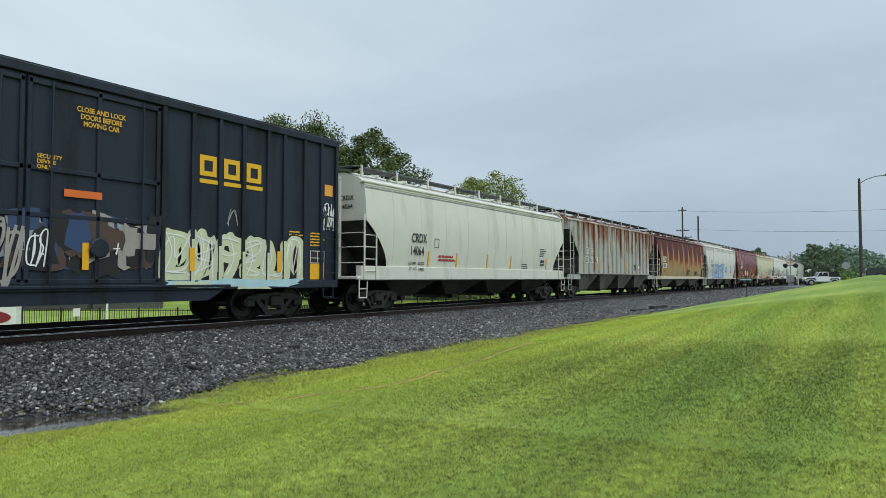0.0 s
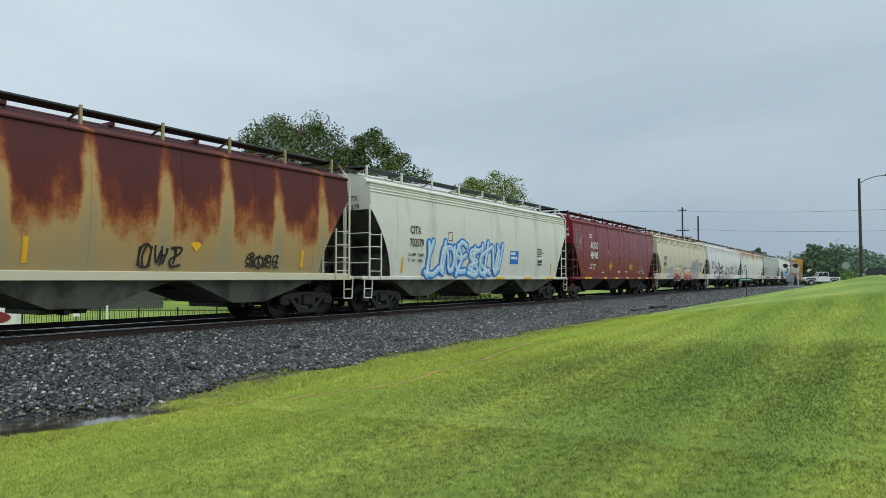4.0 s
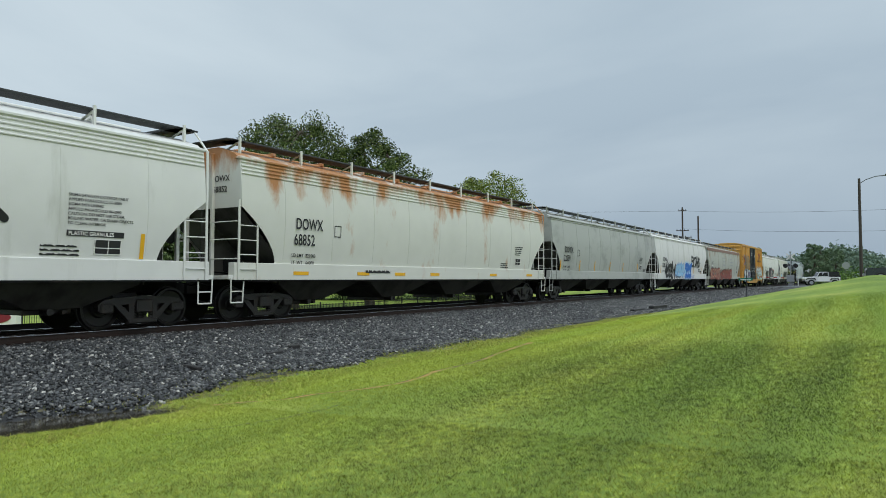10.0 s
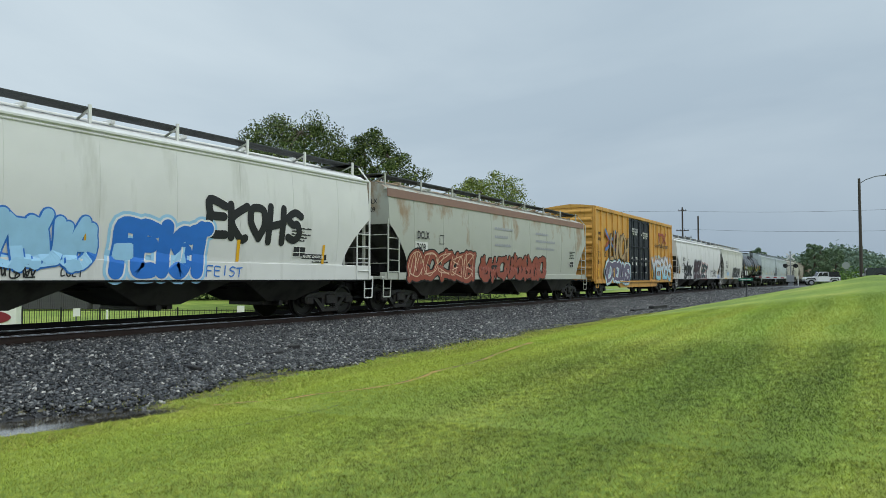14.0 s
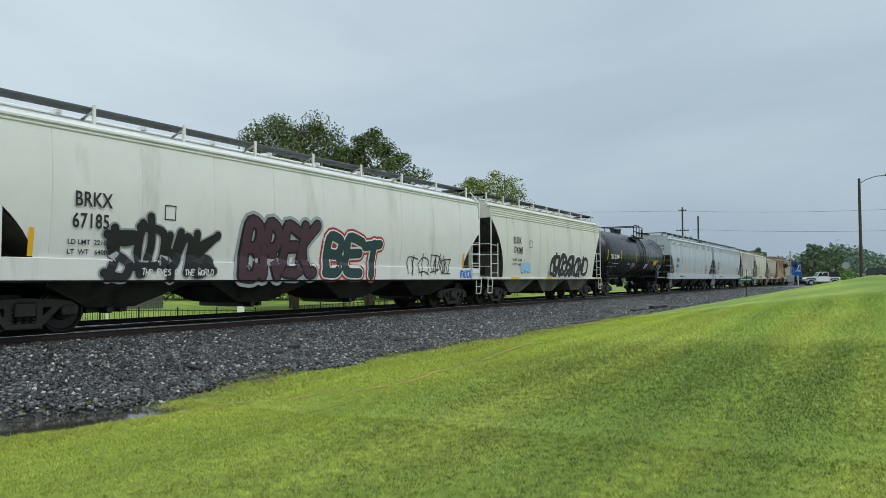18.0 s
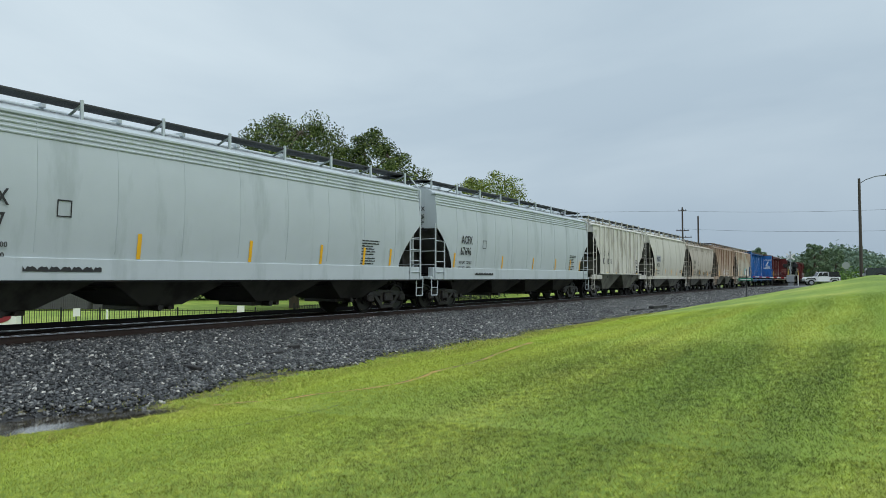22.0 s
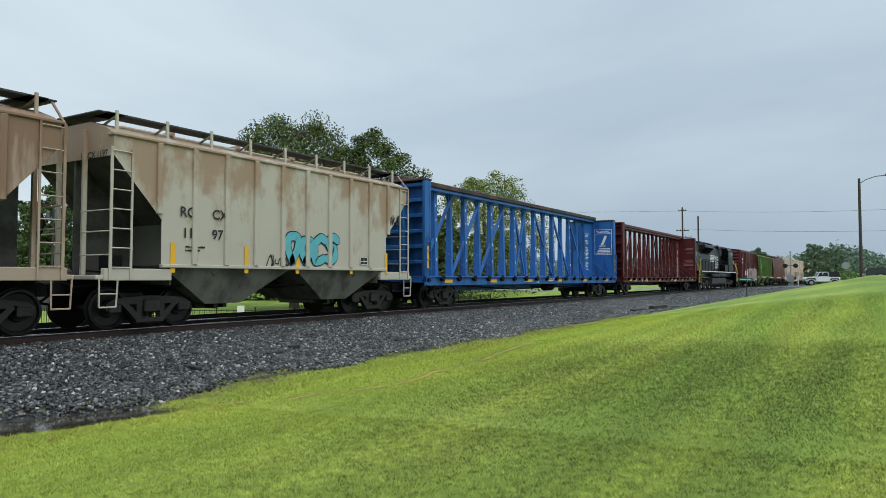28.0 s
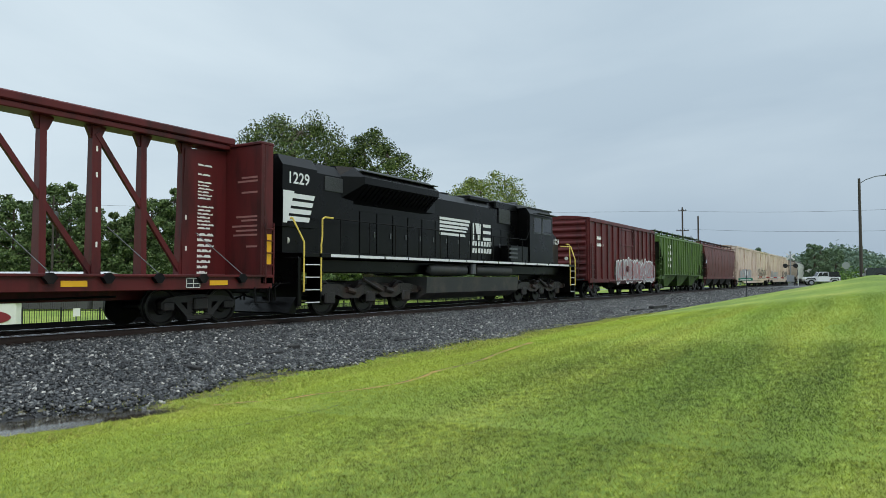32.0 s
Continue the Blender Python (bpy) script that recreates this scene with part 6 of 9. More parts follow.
    writing(car, "ITFX", 0.67, 3.85, 0.2, -0.95, D, turn=-90, align="CENTER")
    writing(car, "500362", 0.67, 3.6, 0.2, -0.95, D, turn=-90, align="CENTER")
    part("warning_diamond", Shape().add([(9.3, -1.566, 1.95), (9.5, -1.566, 2.15), (9.3, -1.566, 2.35), (9.1, -1.566, 2.15)], [(0, 1, 2, 3)]), M_YELLOW, car)
    graffiti(car, s, 11.9, 12.6, 1.65, 2.05, 3, None, S_BLACK, 21, thin=0.03)
    data_box(car, s, 12.9, 1.72, 0.5, 0.28, False)
    place(car, 34.2)

    # rusty hopper
    car, h = hopper("covered_hopper", 17.6, 4.15, "round", P_RUSTY, sill=0.2, eave=0, bays=3, half=1.6, cut_z=3.0, cut_x=2.3, bay_paint=P_BAY, sill_paint=P_YELLOWISH, label="cream covered hopper car overgrown with dark brown rust")
    s = surf(h)
    patch(car, s, 2.12, 3.05, 2.4, 2.8, P_WHITE, "number_patch")
    patch(car, s, 2.05, 3.25, 1.92, 2.3, P_WHITE, "number_patch")
    writing(car, "SOXX", 2.2, 2.46, 0.4, s(2.6) - 0.02, D, wide=0.68, extra=1.05)
    writing(car, "516077", 2.1, 1.98, 0.38, s(2.1) - 0.02, D, wide=0.74)
    bar_text(car, s, 2.4, 1.75, 1.0, 2, D)
    plate_c(car, s, 5.1, 2.05)
    tapes(car, h, (1.95, 4.35, 7.6, 15.1), 1.42, 0.5)
    graffiti(car, s, 10.0, 11.2, 1.4, 1.85, 3, None, S_BLACK, 23, thin=0.05)
    graffiti(car, s, 13.1, 14.3, 1.4, 1.75, 4, None, S_BLACK, 24, thin=0.04)
    part("warning_diamond", Shape().add([(11.55, s(1.9), 1.75), (11.7, s(1.9), 1.92), (11.55, s(1.9), 2.09), (11.4, s(1.9), 1.92)], [(0, 1, 2, 3)]), M_YELLOW, car)
    writing(car, "SOXX", 0.67, 3.62, 0.2, -0.85, D, turn=-90, align="CENTER")
    writing(car, "516077", 0.67, 3.36, 0.2, -0.85, D, turn=-90, align="CENTER")
    place(car, 51.6)

    # cream hopper with blue piece
    car, h = hopper("covered_hopper", 17.6, 4.22, "round", P_CREAM, sill=0.12, eave=3, bays=3, cut_z=2.85, cut_x=2.1, bay_paint=P_BAY, label="cream-white covered hopper car with blue graffiti along its base")
    s = surf(h)
    dress(car, h, "CITX", "702579", 2.85, 2.69, 0.38, plate=5.4, tape=(2.4, 15.2), box_x=13.6, top=4.2, tz=1.3)
    graffiti(car, s, 3.9, 9.9, 1.3, 2.5, 6, S_SKY, S_BLUE, 31, 0.22, 0.07, shine=S_WHITE)
    patch(car, s, 10.65, 11.5, 1.77, 2.35, S_BLUE, "blue_panel")
    for i in range(2):
        bar_text(car, lambda z: s(z) - 0.004, 10.7, 2.18 - i * 0.2, 0.7, 1, W, 0.12)
    for x in (9.4, 12.2, 14.7):
        part("reflective_tape", Shape().box(x, x + 0.8, -1.53, -1.52, 1.1, 1.19), M_YELLOW, car)
    place(car, 69.2)

    # maroon hopper
    car, h = hopper("covered_hopper", 16.9, 4.22, "round", P_MAROON, sill=0.14, eave=1, bays=3, half=1.58, waist=1.5, cut_z=2.52, cut_x=2.2, cut_pow=0.85, bay_paint=P_BAYDARK, label="maroon covered hopper car with white lettering")
    s = surf(h)
    marks(car, h, "AOKX", "484908", 3.2, 2.83, 0.52, W, 1.0, 0.82, 0.56)
    writing(car, "LD LMT  220700", 3.1, 1.85, 0.15, s(1.8) - 0.02, W)
    writing(car, "LT WT   65300", 3.1, 1.65, 0.15, s(1.6) - 0.02, W)
    plate_c(car, s, 6.2, 2.4, W)
    graffiti(car, s, 1.1, 1.95, 2.75, 3.75, 3, None, S_FADED, 41, thin=0.032)
    bar_text(car, s, 3.1, 3.6, 0.6, 3, W)
    for x in (6.5, 10.6):
        bar_text(car, s, x, 2.05, 0.75, 6, M_YELLOW, 0.04, 0.075)
    for x in (5.2, 8.3, 9.8, 12.6, 13.6):
        bar_text(car, s, x, 1.55, 0.5, 2, W)
    data_box(car, s, 13.2, 1.6)
    for x in (2.35, 2.95, 5.5, 7.7, 9.9, 12.6, 14.4):
        part("reflective_tape", Shape().box(x, x + 0.55, -1.575, -1.567, 1.1, 1.2), M_YELLOW, car)
    for z in (2.4, 3.0):
        part("side_crease", Shape().tube((7.4, s(z) + 0.005, z), (11.2, s(z) + 0.005, z), 0.014, 5), P_MAROON, car)
    writing(car, "AOKX", 0.67, 3.7, 0.22, -1.0, W, turn=-90, align="CENTER")
    writing(car, "484908", 0.67, 3.42, 0.22, -1.0, W, turn=-90, align="CENTER")
    part("end_print", bars(block_of_bars(0, 0, 0.7, 5), lambda z: 0), W, car).matrix_basis = pose(0.665, 1.1, 3.2, 0, 0, -90)
    place(car, 86.8)

    # weathered cream hopper
    car, h = hopper("covered_hopper", 18.6, 4.2, "round", P_YELLOWISH, eave=4, cut_z=2.48, label="weathered cream covered hopper car with red and orange graffiti")
    s = surf(h)
    dress(car, h, "ACFX", "69064", 2.6, 2.54, 0.43, plate=4.35, tape=(1.95, 16.3), box_x=15.6, print_x=14.4)
    collage(car, lambda z: s(z) + 0.001, 3.4, 12.2, 1.2, 2.2, (S_BUFF, S_BUFF, S_GREY), 12, 54)
    graffiti(car, s, 5.65, 8.3, 1.12, 2.0, 5, S_FLAME, S_WHITE, 51, 0.36, 0.035, word="SNOKI", halo=S_BLACK, base=0.012)
    graffiti(car, s, 9.15, 11.8, 1.12, 1.85, 5, S_EMBER, S_WHITE, 52, 0.36, 0.035, word="KATSU", halo=S_BLACK, base=0.012)
    graffiti(car, s, 12.2, 14.9, 1.25, 2.5, 4, S_GREY, S_WHITE, 53, 0.34, 0.035, halo=S_RED)
    for x in (3.5, 4.8, 6.2):
        part("sill_plate", Shape().box(x, x + 0.5, -1.53, -1.523, 1.2, 1.36), S_GREY, car)
    place(car, 103.7)

    # white hoppers
    car, h = hopper("covered_hopper", 19.9, 4.2, "round", P_WHITE, eave=4, cut_z=2.45, label="off-white covered hopper car with large black sprayed scrawl")
    s = surf(h)
    dress(car, h, "DOWX", "66530", 2.45, 2.5, 0.47, plate=4.05, tape=(2.05, 5.35, 7.5, 11.5, 13.6, 17.75), print_x=15.6)
    data_box(car, s, 16.7, 1.62, 0.6, 0.32)
    for i, tx in enumerate(("SIGMA 5476/5529 EXTERIOR PAINT", "APPLIED PARAGOULD 06-2000", "SIGMA 5476 LINING", "APPLIED PARAGOULD 06-2000", "CAUTION: DO NOT USE STEAM,", "BOILING WATER, OR SHARP OBJECTS", "TO CLEAN INTERIOR")):
        z = 2.78 - 0.095 * i
        writing(car, tx, 16.1, z, 0.085, s(z) - 0.012, D)
    patch(car, s, 16.1, 17.35, 1.98, 2.1, D, "label_panel")
    writing(car, "PLASTIC GRANULES", 16.13, 2.0, 0.11, s(2.0) - 0.02, W)
    graffiti(car, s, 4.05, 8.55, 1.1, 2.4, 5, None, S_BLACK, 61, thin=0.2, word="HIDER", slant=0.1)
    ribs_ = Shape()
    for pts in ([(3.9, 1.7), (4.0, 1.1), (4.5, 0.98), (4.75, 1.3)], [(8.6, 0.95), (9.0, 1.85), (9.2, 1.1), (9.55, 1.95)], [(5.5, 2.62), (6.1, 2.66)], [(5.6, 2.75), (5.95, 2.79)]):
        ribbon(ribs_, smooth_line(pts), 0.11, s, 0.008)
    part("graffiti_flourish", ribs_, S_BLACK, car)
    graffiti(car, s, 10.1, 14.9, 1.0, 2.35, 6, None, S_BLACK, 62, thin=0.16, word="GUILES", slant=0.18)
    place(car, 122.3)

    car, h = hopper("covered_hopper", 20.1, 4.2, "round", P_RUSTTOP, eave=4, cut_z=2.45, label="off-white covered hopper car with orange rust below the eave")
    s = surf(h)
    dress(car, h, "DOWX", "68852", 2.6, 2.5, 0.44, plate=4.25, box_x=16.6, print_x=15.2)
    for x in (2.6, 5.4, 7.4, 9.6, 14.2, 17.8):
        part("reflective_tape", Shape().box(x, x + 0.6, -1.53, -1.522, 1.22, 1.32), M_YELLOW, car)
    bar_text(car, lambda z: -1.53, 5.8, 1.3, 1.6, 1, D, 0.09)
    place(car, 142.2)

    car, h = hopper("covered_hopper", 19.3, 4.2, "round", P_DULL, eave=1, walk_mat=M_GRATE, cut_z=2.48, cut_x=2.2, label="dull grey covered hopper car with smudged sides and yellow markers")
    s = surf(h)
    dress(car, h, "DOWX", "22059", 2.25, 2.48, 0.46, plate=4.1, tape=(1.75, 4.5, 6.9, 9.6, 12.2, 15.4), box_x=15.9, print_x=16.8)
    place(car, 162.3)

    car, h = hopper("covered_hopper", 19.2, 4.2, "round", P_WHITE, eave=1, cut_z=2.48, cut_x=2.2, label="white covered hopper car with black and blue graffiti")
    s = surf(h)
    dress(car, h, "DOWX", "22285", 2.7, 2.44, 0.44, plate=3.75, tape=(2.2, 5.6, 9.4, 13.4, 16.6), box_x=15.4, print_x=16.2)
    patch(car, s, 15.77, 16.8, 1.68, 1.82, D, "label_panel")
    writing(car, "PLASTIC GRANULES", 15.8, 1.71, 0.105, s(1.72) - 0.02, W, wide=0.9)
    graffiti(car, s, 3.7, 6.8, 1.2, 2.3, 4, S_BLACK, S_WHITE, 71, 0.32, 0.04)
    graffiti(car, s, 6.9, 9.6, 1.35, 2.25, 4, S_SKY, S_BLUE, 72, 0.36, 0.035)
    graffiti(car, s, 10.1, 12.45, 1.32, 2.3, 5, S_BLUE, S_WHITE, 73, 0.5, 0.045, word="FEIST", halo=S_SKY)
    graffiti(car, s, 12.4, 15.7, 2.15, 3.0, 5, None, S_BLACK, 74, thin=0.21, word="EKOHS", slant=0.0)
    graffiti(car, s, 12.45, 13.6, 1.18, 1.42, 5, None, S_BLUE, 76, thin=0.03, word="FEIST")
    graffiti(car, s, 8.94, 9.4, 1.17, 1.33, 4, None, S_BLACK, 77, thin=0.025, word="CULT")
    graffiti(car, flat(1.53), 6.9, 8.5, 1.15, 1.4, 6, None, S_BLACK, 75, thin=0.03)
    place(car, 181.6)

    car, h = hopper("covered_hopper", 19.5, 4.1, "round", P_TANGREY, eave=1, cut_z=2.45, cut_x=2.2, walk_mat=M_GRATE_DARK, sill=0.25, half=1.56, label="faded grey-green covered hopper car with red-brown graffiti")
    s = surf(h)
    part("eave_band", Shape().box(0.6, 18.9, -1.53, -1.5, 3.86, 4.14), mat("faded brown eave paint", rgb(138, 108, 96), 0.6, 0, 0.2, 3), car)
    dress(car, h, "DCLX", "7609", 2.3, 2.54, 0.38, plate=3.8, box_x=16.8, weights=False)
    patch(car, s, 2.2, 3.0, 2.02, 2.42, P_WHITE, "number_patch")
    graffiti(car, s, 1.9, 6.5, 1.15, 2.15, 5, S_BROWN, S_BLACK, 81, 0.4, 0.05, shine=S_PEACH)
    graffiti(car, s, 7.0, 13.6, 1.15, 2.05, 8, S_BROWN, S_BLACK, 82, 0.3, 0.05)
    for x, w in ((8.2, 2.0), (12.4, 2.4)):
        bar_text(car, s, x, 3.2, w, 3, S_GREY, 0.12, 0.35)
    place(car, 200.8)

    # amber boxcar
    L = 20.3
    a, b = 1.25, L - 1.25
    door_x = a + 6.4
    posts = [a + 0.04] + [a + 1.05 * i for i in range(1, 6)] + [a + 6.3] + [b - 6.3 + 1.05 * i for i in range(0, 6)] + [b - 0.05]
    car = boxcar("boxcar", L, 5.5, P_AMBER, P_DOOR, door_x, 2.42, posts, "amber boxcar with dark blue doors and graffiti along the base", over=1.25, z_low=0.95)
    s = flat(1.53)
    RB = mat("rust red lettering paint", rgb(150, 62, 44), 0.55, 0, 0.12, 8)
    SB = mat("steel blue lettering paint", rgb(84, 116, 170), 0.55, 0, 0.12, 8)
    writing(car, "next\nload", a + 0.55, 3.7, 0.36, -1.536, D, slant=0.25)
    writing(car, "any\nroad", a + 4.15, 3.25, 0.36, -1.536, D, slant=0.25)
    writing(car, "TB", a + 0.5, 2.42, 0.4, -1.536, D, slant=0.2, extra=1.3)
    writing(car, "OX", a + 1.6, 2.42, 0.4, -1.536, D, slant=0.2, extra=1.3)
    writing(car, "66", a + 0.5, 1.98, 0.4, -1.536, D, slant=0.2, extra=1.3)
    writing(car, "12", a + 1.7, 1.98, 0.4, -1.536, D, slant=0.2, extra=1.3)
    writing(car, "38", a + 2.75, 1.98, 0.4, -1.536, D, slant=0.2, extra=1.3)
    writing(car, "Railcar Pooling Experts", b - 5.2, 3.42, 0.40, -1.6, D, extra=1.05)
    emb = Shape()
    for dx in (-1, 1):
        ribbon(emb, [(a + 2.6 - dx * 0.95, 3.4 + 0.62), (a + 2.6 - dx * 0.4, 3.55), (a + 2.6, 3.42), (a + 2.6 - dx * 0.3, 3.1), (a + 2.6 - dx * 0.95, 2.85)], 0.2, flat(1.61), 0.003 + 0.003 * dx)
    part("emblem_stripe", emb, SB, car)
    emb = Shape()
    for dx in (-1, 1):
        ribbon(emb, [(a + 2.6 - dx * 0.95, 3.75), (a + 2.6 - dx * 0.35, 3.4), (a + 2.6 - dx * 0.95, 3.05)], 0.16, flat(1.61), 0.012 + 0.003 * dx)
    part("emblem_stripe", emb, RB, car)
    for q in ((b - 4.15, b - 2.75, 4.32, 4.5), (b - 3.85, b - 3.68, 3.8, 4.32), (b - 3.15, b - 2.98, 3.8, 4.32)):
        part("emblem_block", Shape().box(q[0], q[1], -1.6, -1.594, q[2], q[3]), RB, car)
    for k in (-1, 1):
        emb = Shape()
        ribbon(emb, [(b - 2.4 - 0.42 * k, 3.78), (b - 2.4, 4.14), (b - 2.4 + 0.42 * k, 4.5)], 0.15, flat(1.596), 0.003 + 0.002 * k)
        part("emblem_stripe", emb, RB, car)
    writing(car, "CLOSE THIS DOOR\nBEFORE CLOSING\nMAIN DOOR", door_x + 1.2, 4.35, 0.165, -1.62, W, align="CENTER")
    writing(car, "CLOSE AND LOCK\nBOTH DOORS BEFORE\nMOVING CAR", door_x + 3.6, 4.2, 0.165, -1.62, W, align="CENTER")
    for x in (door_x + 0.4, door_x + 1.3, door_x + 2.7, door_x + 3.6):
        bar_text(car, flat(1.61), x, 2.5, 0.5, 2, W)
        patch(car, flat(1.612), x + 0.1, x + 0.32, 2.0, 2.2, M_TEXT_WHITE, "paper_label")
        bar_text(car, flat(1.61), x, 1.5, 0.4, 1, W)
    collage(car, flat(1.532), a + 2.0, door_x - 0.1, 1.0, 2.0, (S_PURPLE, S_FADED, S_ICE, S_PURPLE, S_BLACK), 30, 90)
    graffiti(car, flat(1.6), a + 1.6, door_x + 0.1, 1.0, 2.05, 4, S_PURPLE, S_WHITE, 91, 0.3, 0.06, halo=S_ICE)
    graffiti(car, flat(1.63), a + 2.3, door_x - 0.4, 2.35, 3.75, 5, S_KHAKI, S_BLACK, 92, 0.22, 0.055, word="LUNCH")
    collage(car, flat(1.532), b - 6.3, b - 0.3, 1.7, 2.8, (S_FADED, S_PEACH, S_ICE, S_GREY, S_FADED), 34, 94)
    graffiti(car, flat(1.6), b - 6.1, b - 0.4, 1.15, 2.4, 5, S_FROST, S_BLACK, 93, 0.32, 0.03, word="VERBS", halo=S_PEACH, shine=S_WHITE)
    for x in [b - 6.3 + 1.05 * i for i in range(1, 6)]:
        patch(car, flat(1.597), x - 0.05, x + 0.05, 1.05, 1.85, S_ICE, "painted_post")
    graffiti(car, flat(1.57), b - 4.9, b - 4.3, 1.15, 1.4, 2, None, S_BLACK, 95, thin=0.025)
    graffiti(car, flat(1.57), b - 2.6, b - 2.0, 1.15, 1.4, 2, None, S_BLACK, 96, thin=0.025)
    for x in (a + 0.3, a + 3.1, b - 3.4, b - 6.0):
        patch(car, flat(1.615), x, x + 0.14, 1.2, 1.75, M_YELLOW, "reflective_tape")
    data_box(car, flat(1.61), b - 1.5, 1.55, 0.55, 0.28)
    place(car, 220.3)

    car, h = hopper("covered_hopper", 19.9, 4.2, "round", P_WHITE, eave=1, walk_mat=M_GRATE, cut_z=2.45, cut_x=2.2, label="off-white covered hopper car with dense dark graffiti letters")
    s = surf(h)
    dress(car, h, "BRKX", "67185", 2.6, 2.6, 0.42, plate=4.7, tape=(1.75, 7.0, 10.1, 18.2), box_x=None)
    graffiti(car, s, 3.3, 6.2, 1.2, 2.25, 4, S_BLACK, S_GREY, 101, 0.26, 0.04)
    graffiti(car, flat(1.56), 4.16, 6.1, 1.2, 1.34, 21, None, S_WHITE, 106, thin=0.022, word="THE EYES OF THE WORLD")
    graffiti(car, s, 7.0, 9.75, 1.25, 2.55, 4, S_WINE, S_BLACK, 102, 0.28, 0.06, word="BREK", halo=S_GREY)
    graffiti(car, s, 10.1, 12.8, 1.25, 2.3, 3, S_DEEP, S_WHITE, 103, 0.4, 0.045, word="BET", halo=S_RED)
    graffiti(car, s, 14.4, 17.3, 1.25, 2.0, 4, None, S_BLACK, 104, thin=0.04)
    graffiti(car, flat(1.53), 18.0, 19.0, 1.15, 1.45, 4, None, S_BLUE, 105, thin=0.05)
    place(car, 240.4)

    car, h = hopper("covered_hopper", 14.7, 4.2, "round", P_CREAM, eave=4, bays=3, sill=0.1, cut_z=3.2, cut_x=2.1, cut_pow=0.5, bay_paint=P_BAY, label="clean cream covered hopper car with black and white graffiti")
    s = surf(h)
    dress(car, h, "ELDX", "174248", 2.7, 2.7, 0.42, plate=4.4, tape=(), weights=True)
    graffiti(car, s, 6.95, 12.1, 1.25, 2.3, 5, S_BLACK, S_WHITE, 111, 0.26, 0.06, slant=0.3)
    graffiti(car, s, 3.6, 4.6, 1.45, 1.85, 3, None, S_SKY, 112, thin=0.09)
    for x in (2.6, 6.4, 13.4):
        part("reflective_tape", Shape().box(x, x + 0.8, -1.53, -1.52, 1.09, 1.18), M_YELLOW, car)
    place(car, 260.3)

    # tank car
    car, sh = tank_car(15.7)
    writing(car, "TILX 261094", 1.65, 2.34, 0.4, -1.545, W, wide=0.76)
    writing(car, "LD LMT  190300 LB  86 600 KG", 1.6, 2.06, 0.14, sh(2.05), W)
    writing(car, "LT WT   77100 LB  32 700 KG", 1.6, 1.84, 0.14, sh(1.84), W)
    tapes(car, lambda z: -sh(z), (1.05, 3.7, 7.0, 10.1, 12.45, 14.3), 2.3, 0.6, 0.1, 0.002)
    for x, n in ((6.3, 5), (9.4, 5), (13.3, 7), (5.4, 2), (12.6, 2)):
        bar_text(car, sh, x, 2.1, 0.7, n, W, 0.03, 0.07)
    patch(car, sh, 11.5, 12.2, 2.1, 2.42, M_YELLOW, "yellow_panel")
    place(car, 275.0)

    # two light grey hoppers
    for u, L, num, sd in ((290.7, 17.5, "66267", 5), (308.2, 16.9, "67696", 6)):
        car, h = hopper("covered_hopper", L, 4.25, "round", P_GREY, eave=4, cut_z=2.48, cut_x=2.15, label="light grey covered hopper car with a smooth sheen and black lettering" if sd == 5 else "light grey covered hopper car with dented sides and black lettering")
        s = surf(h)
        dress(car, h, "ACFX", num, 2.45, 2.49, 0.43, plate=4.2, tape=(1.95, 6.0, 9.2, 11.9, 13.9, 15.3), box_x=None, print_x=13.8)
        bar_text(car, lambda z: -1.53, 3.6, 1.26, 1.9, 1, D, 0.1)
        bar_text(car, s, 13.8, 2.3, 0.9, 6, D)
        if sd == 6:
            part("end_print", bars(block_of_bars(0, 0, 0.8, 7), lambda z: 0), D, car).matrix_basis = pose(0.665, -0.4, 3.35, 0, 0, -90)
        place(car, u)

    # short ribbed hopper
    car, h = hopper("covered_hopper", 11.8, 4.2, "rib", P_RIBWHITE, ribs=11, bays=2, sill=0.3, eave=0, cut_z=3.8, knee=2.45, cut_x=2.15, half=1.54, bay_paint=P_BAY, label="short dirty white ribbed covered hopper car")
    s = flat(1.535)
    for tx, x in (("CM", 2.42), ("HX", 3.2)):
        writing(car, tx, x, 2.49, 0.36, -1.55, D, wide=0.75)
    for tx, x, x1 in (("19", 2.42, 2.85), ("159", 3.2, 3.85)):
        patch(car, s, x - 0.06, x1, 2.0, 2.32, D, "number_patch")
        writing(car, tx, x, 2.03, 0.34, -1.556, W, wide=0.78)
    for x in (2.7, 4.4, 6.4, 9.0):
        part("reflective_tape", Shape().box(x, x + 0.6, -1.53, -1.522, 1.38, 1.47), M_YELLOW, car)
    data_box(car, s, 9.0, 1.65, 0.5, 0.35)
    bar_text(car, s, 8.9, 2.3, 0.7, 3)
    place(car, 325.1)

    for u, L, code, num, pnt in ((336.9, 12.3, "RGCX", "341231", P_BONE), (349.2, 12.3, "CRDX", "20619", P_BEIGE)):
        car, h = hopper("covered_hopper", L, 4.2 if u < 340 else 3.95, "round", pnt, bays=2, sill=0.2, eave=1 if u < 340 else 3, cut_z=3.2, cut_x=2.4, cut_pow=0.55, half=1.6, bay_paint=P_BAY, label="short cream covered hopper car with rounded sides" if u < 340 else "short beige-grey covered hopper car with scrawled tags")
        s = surf(h)
        dress(car, h, code, num, 2.3, 2.43, 0.4, plate=4.0, tape=(2.25, 4.9, 6.8, 8.6, 10.2), tz=1.4, th=0.45, print_x=9.5)
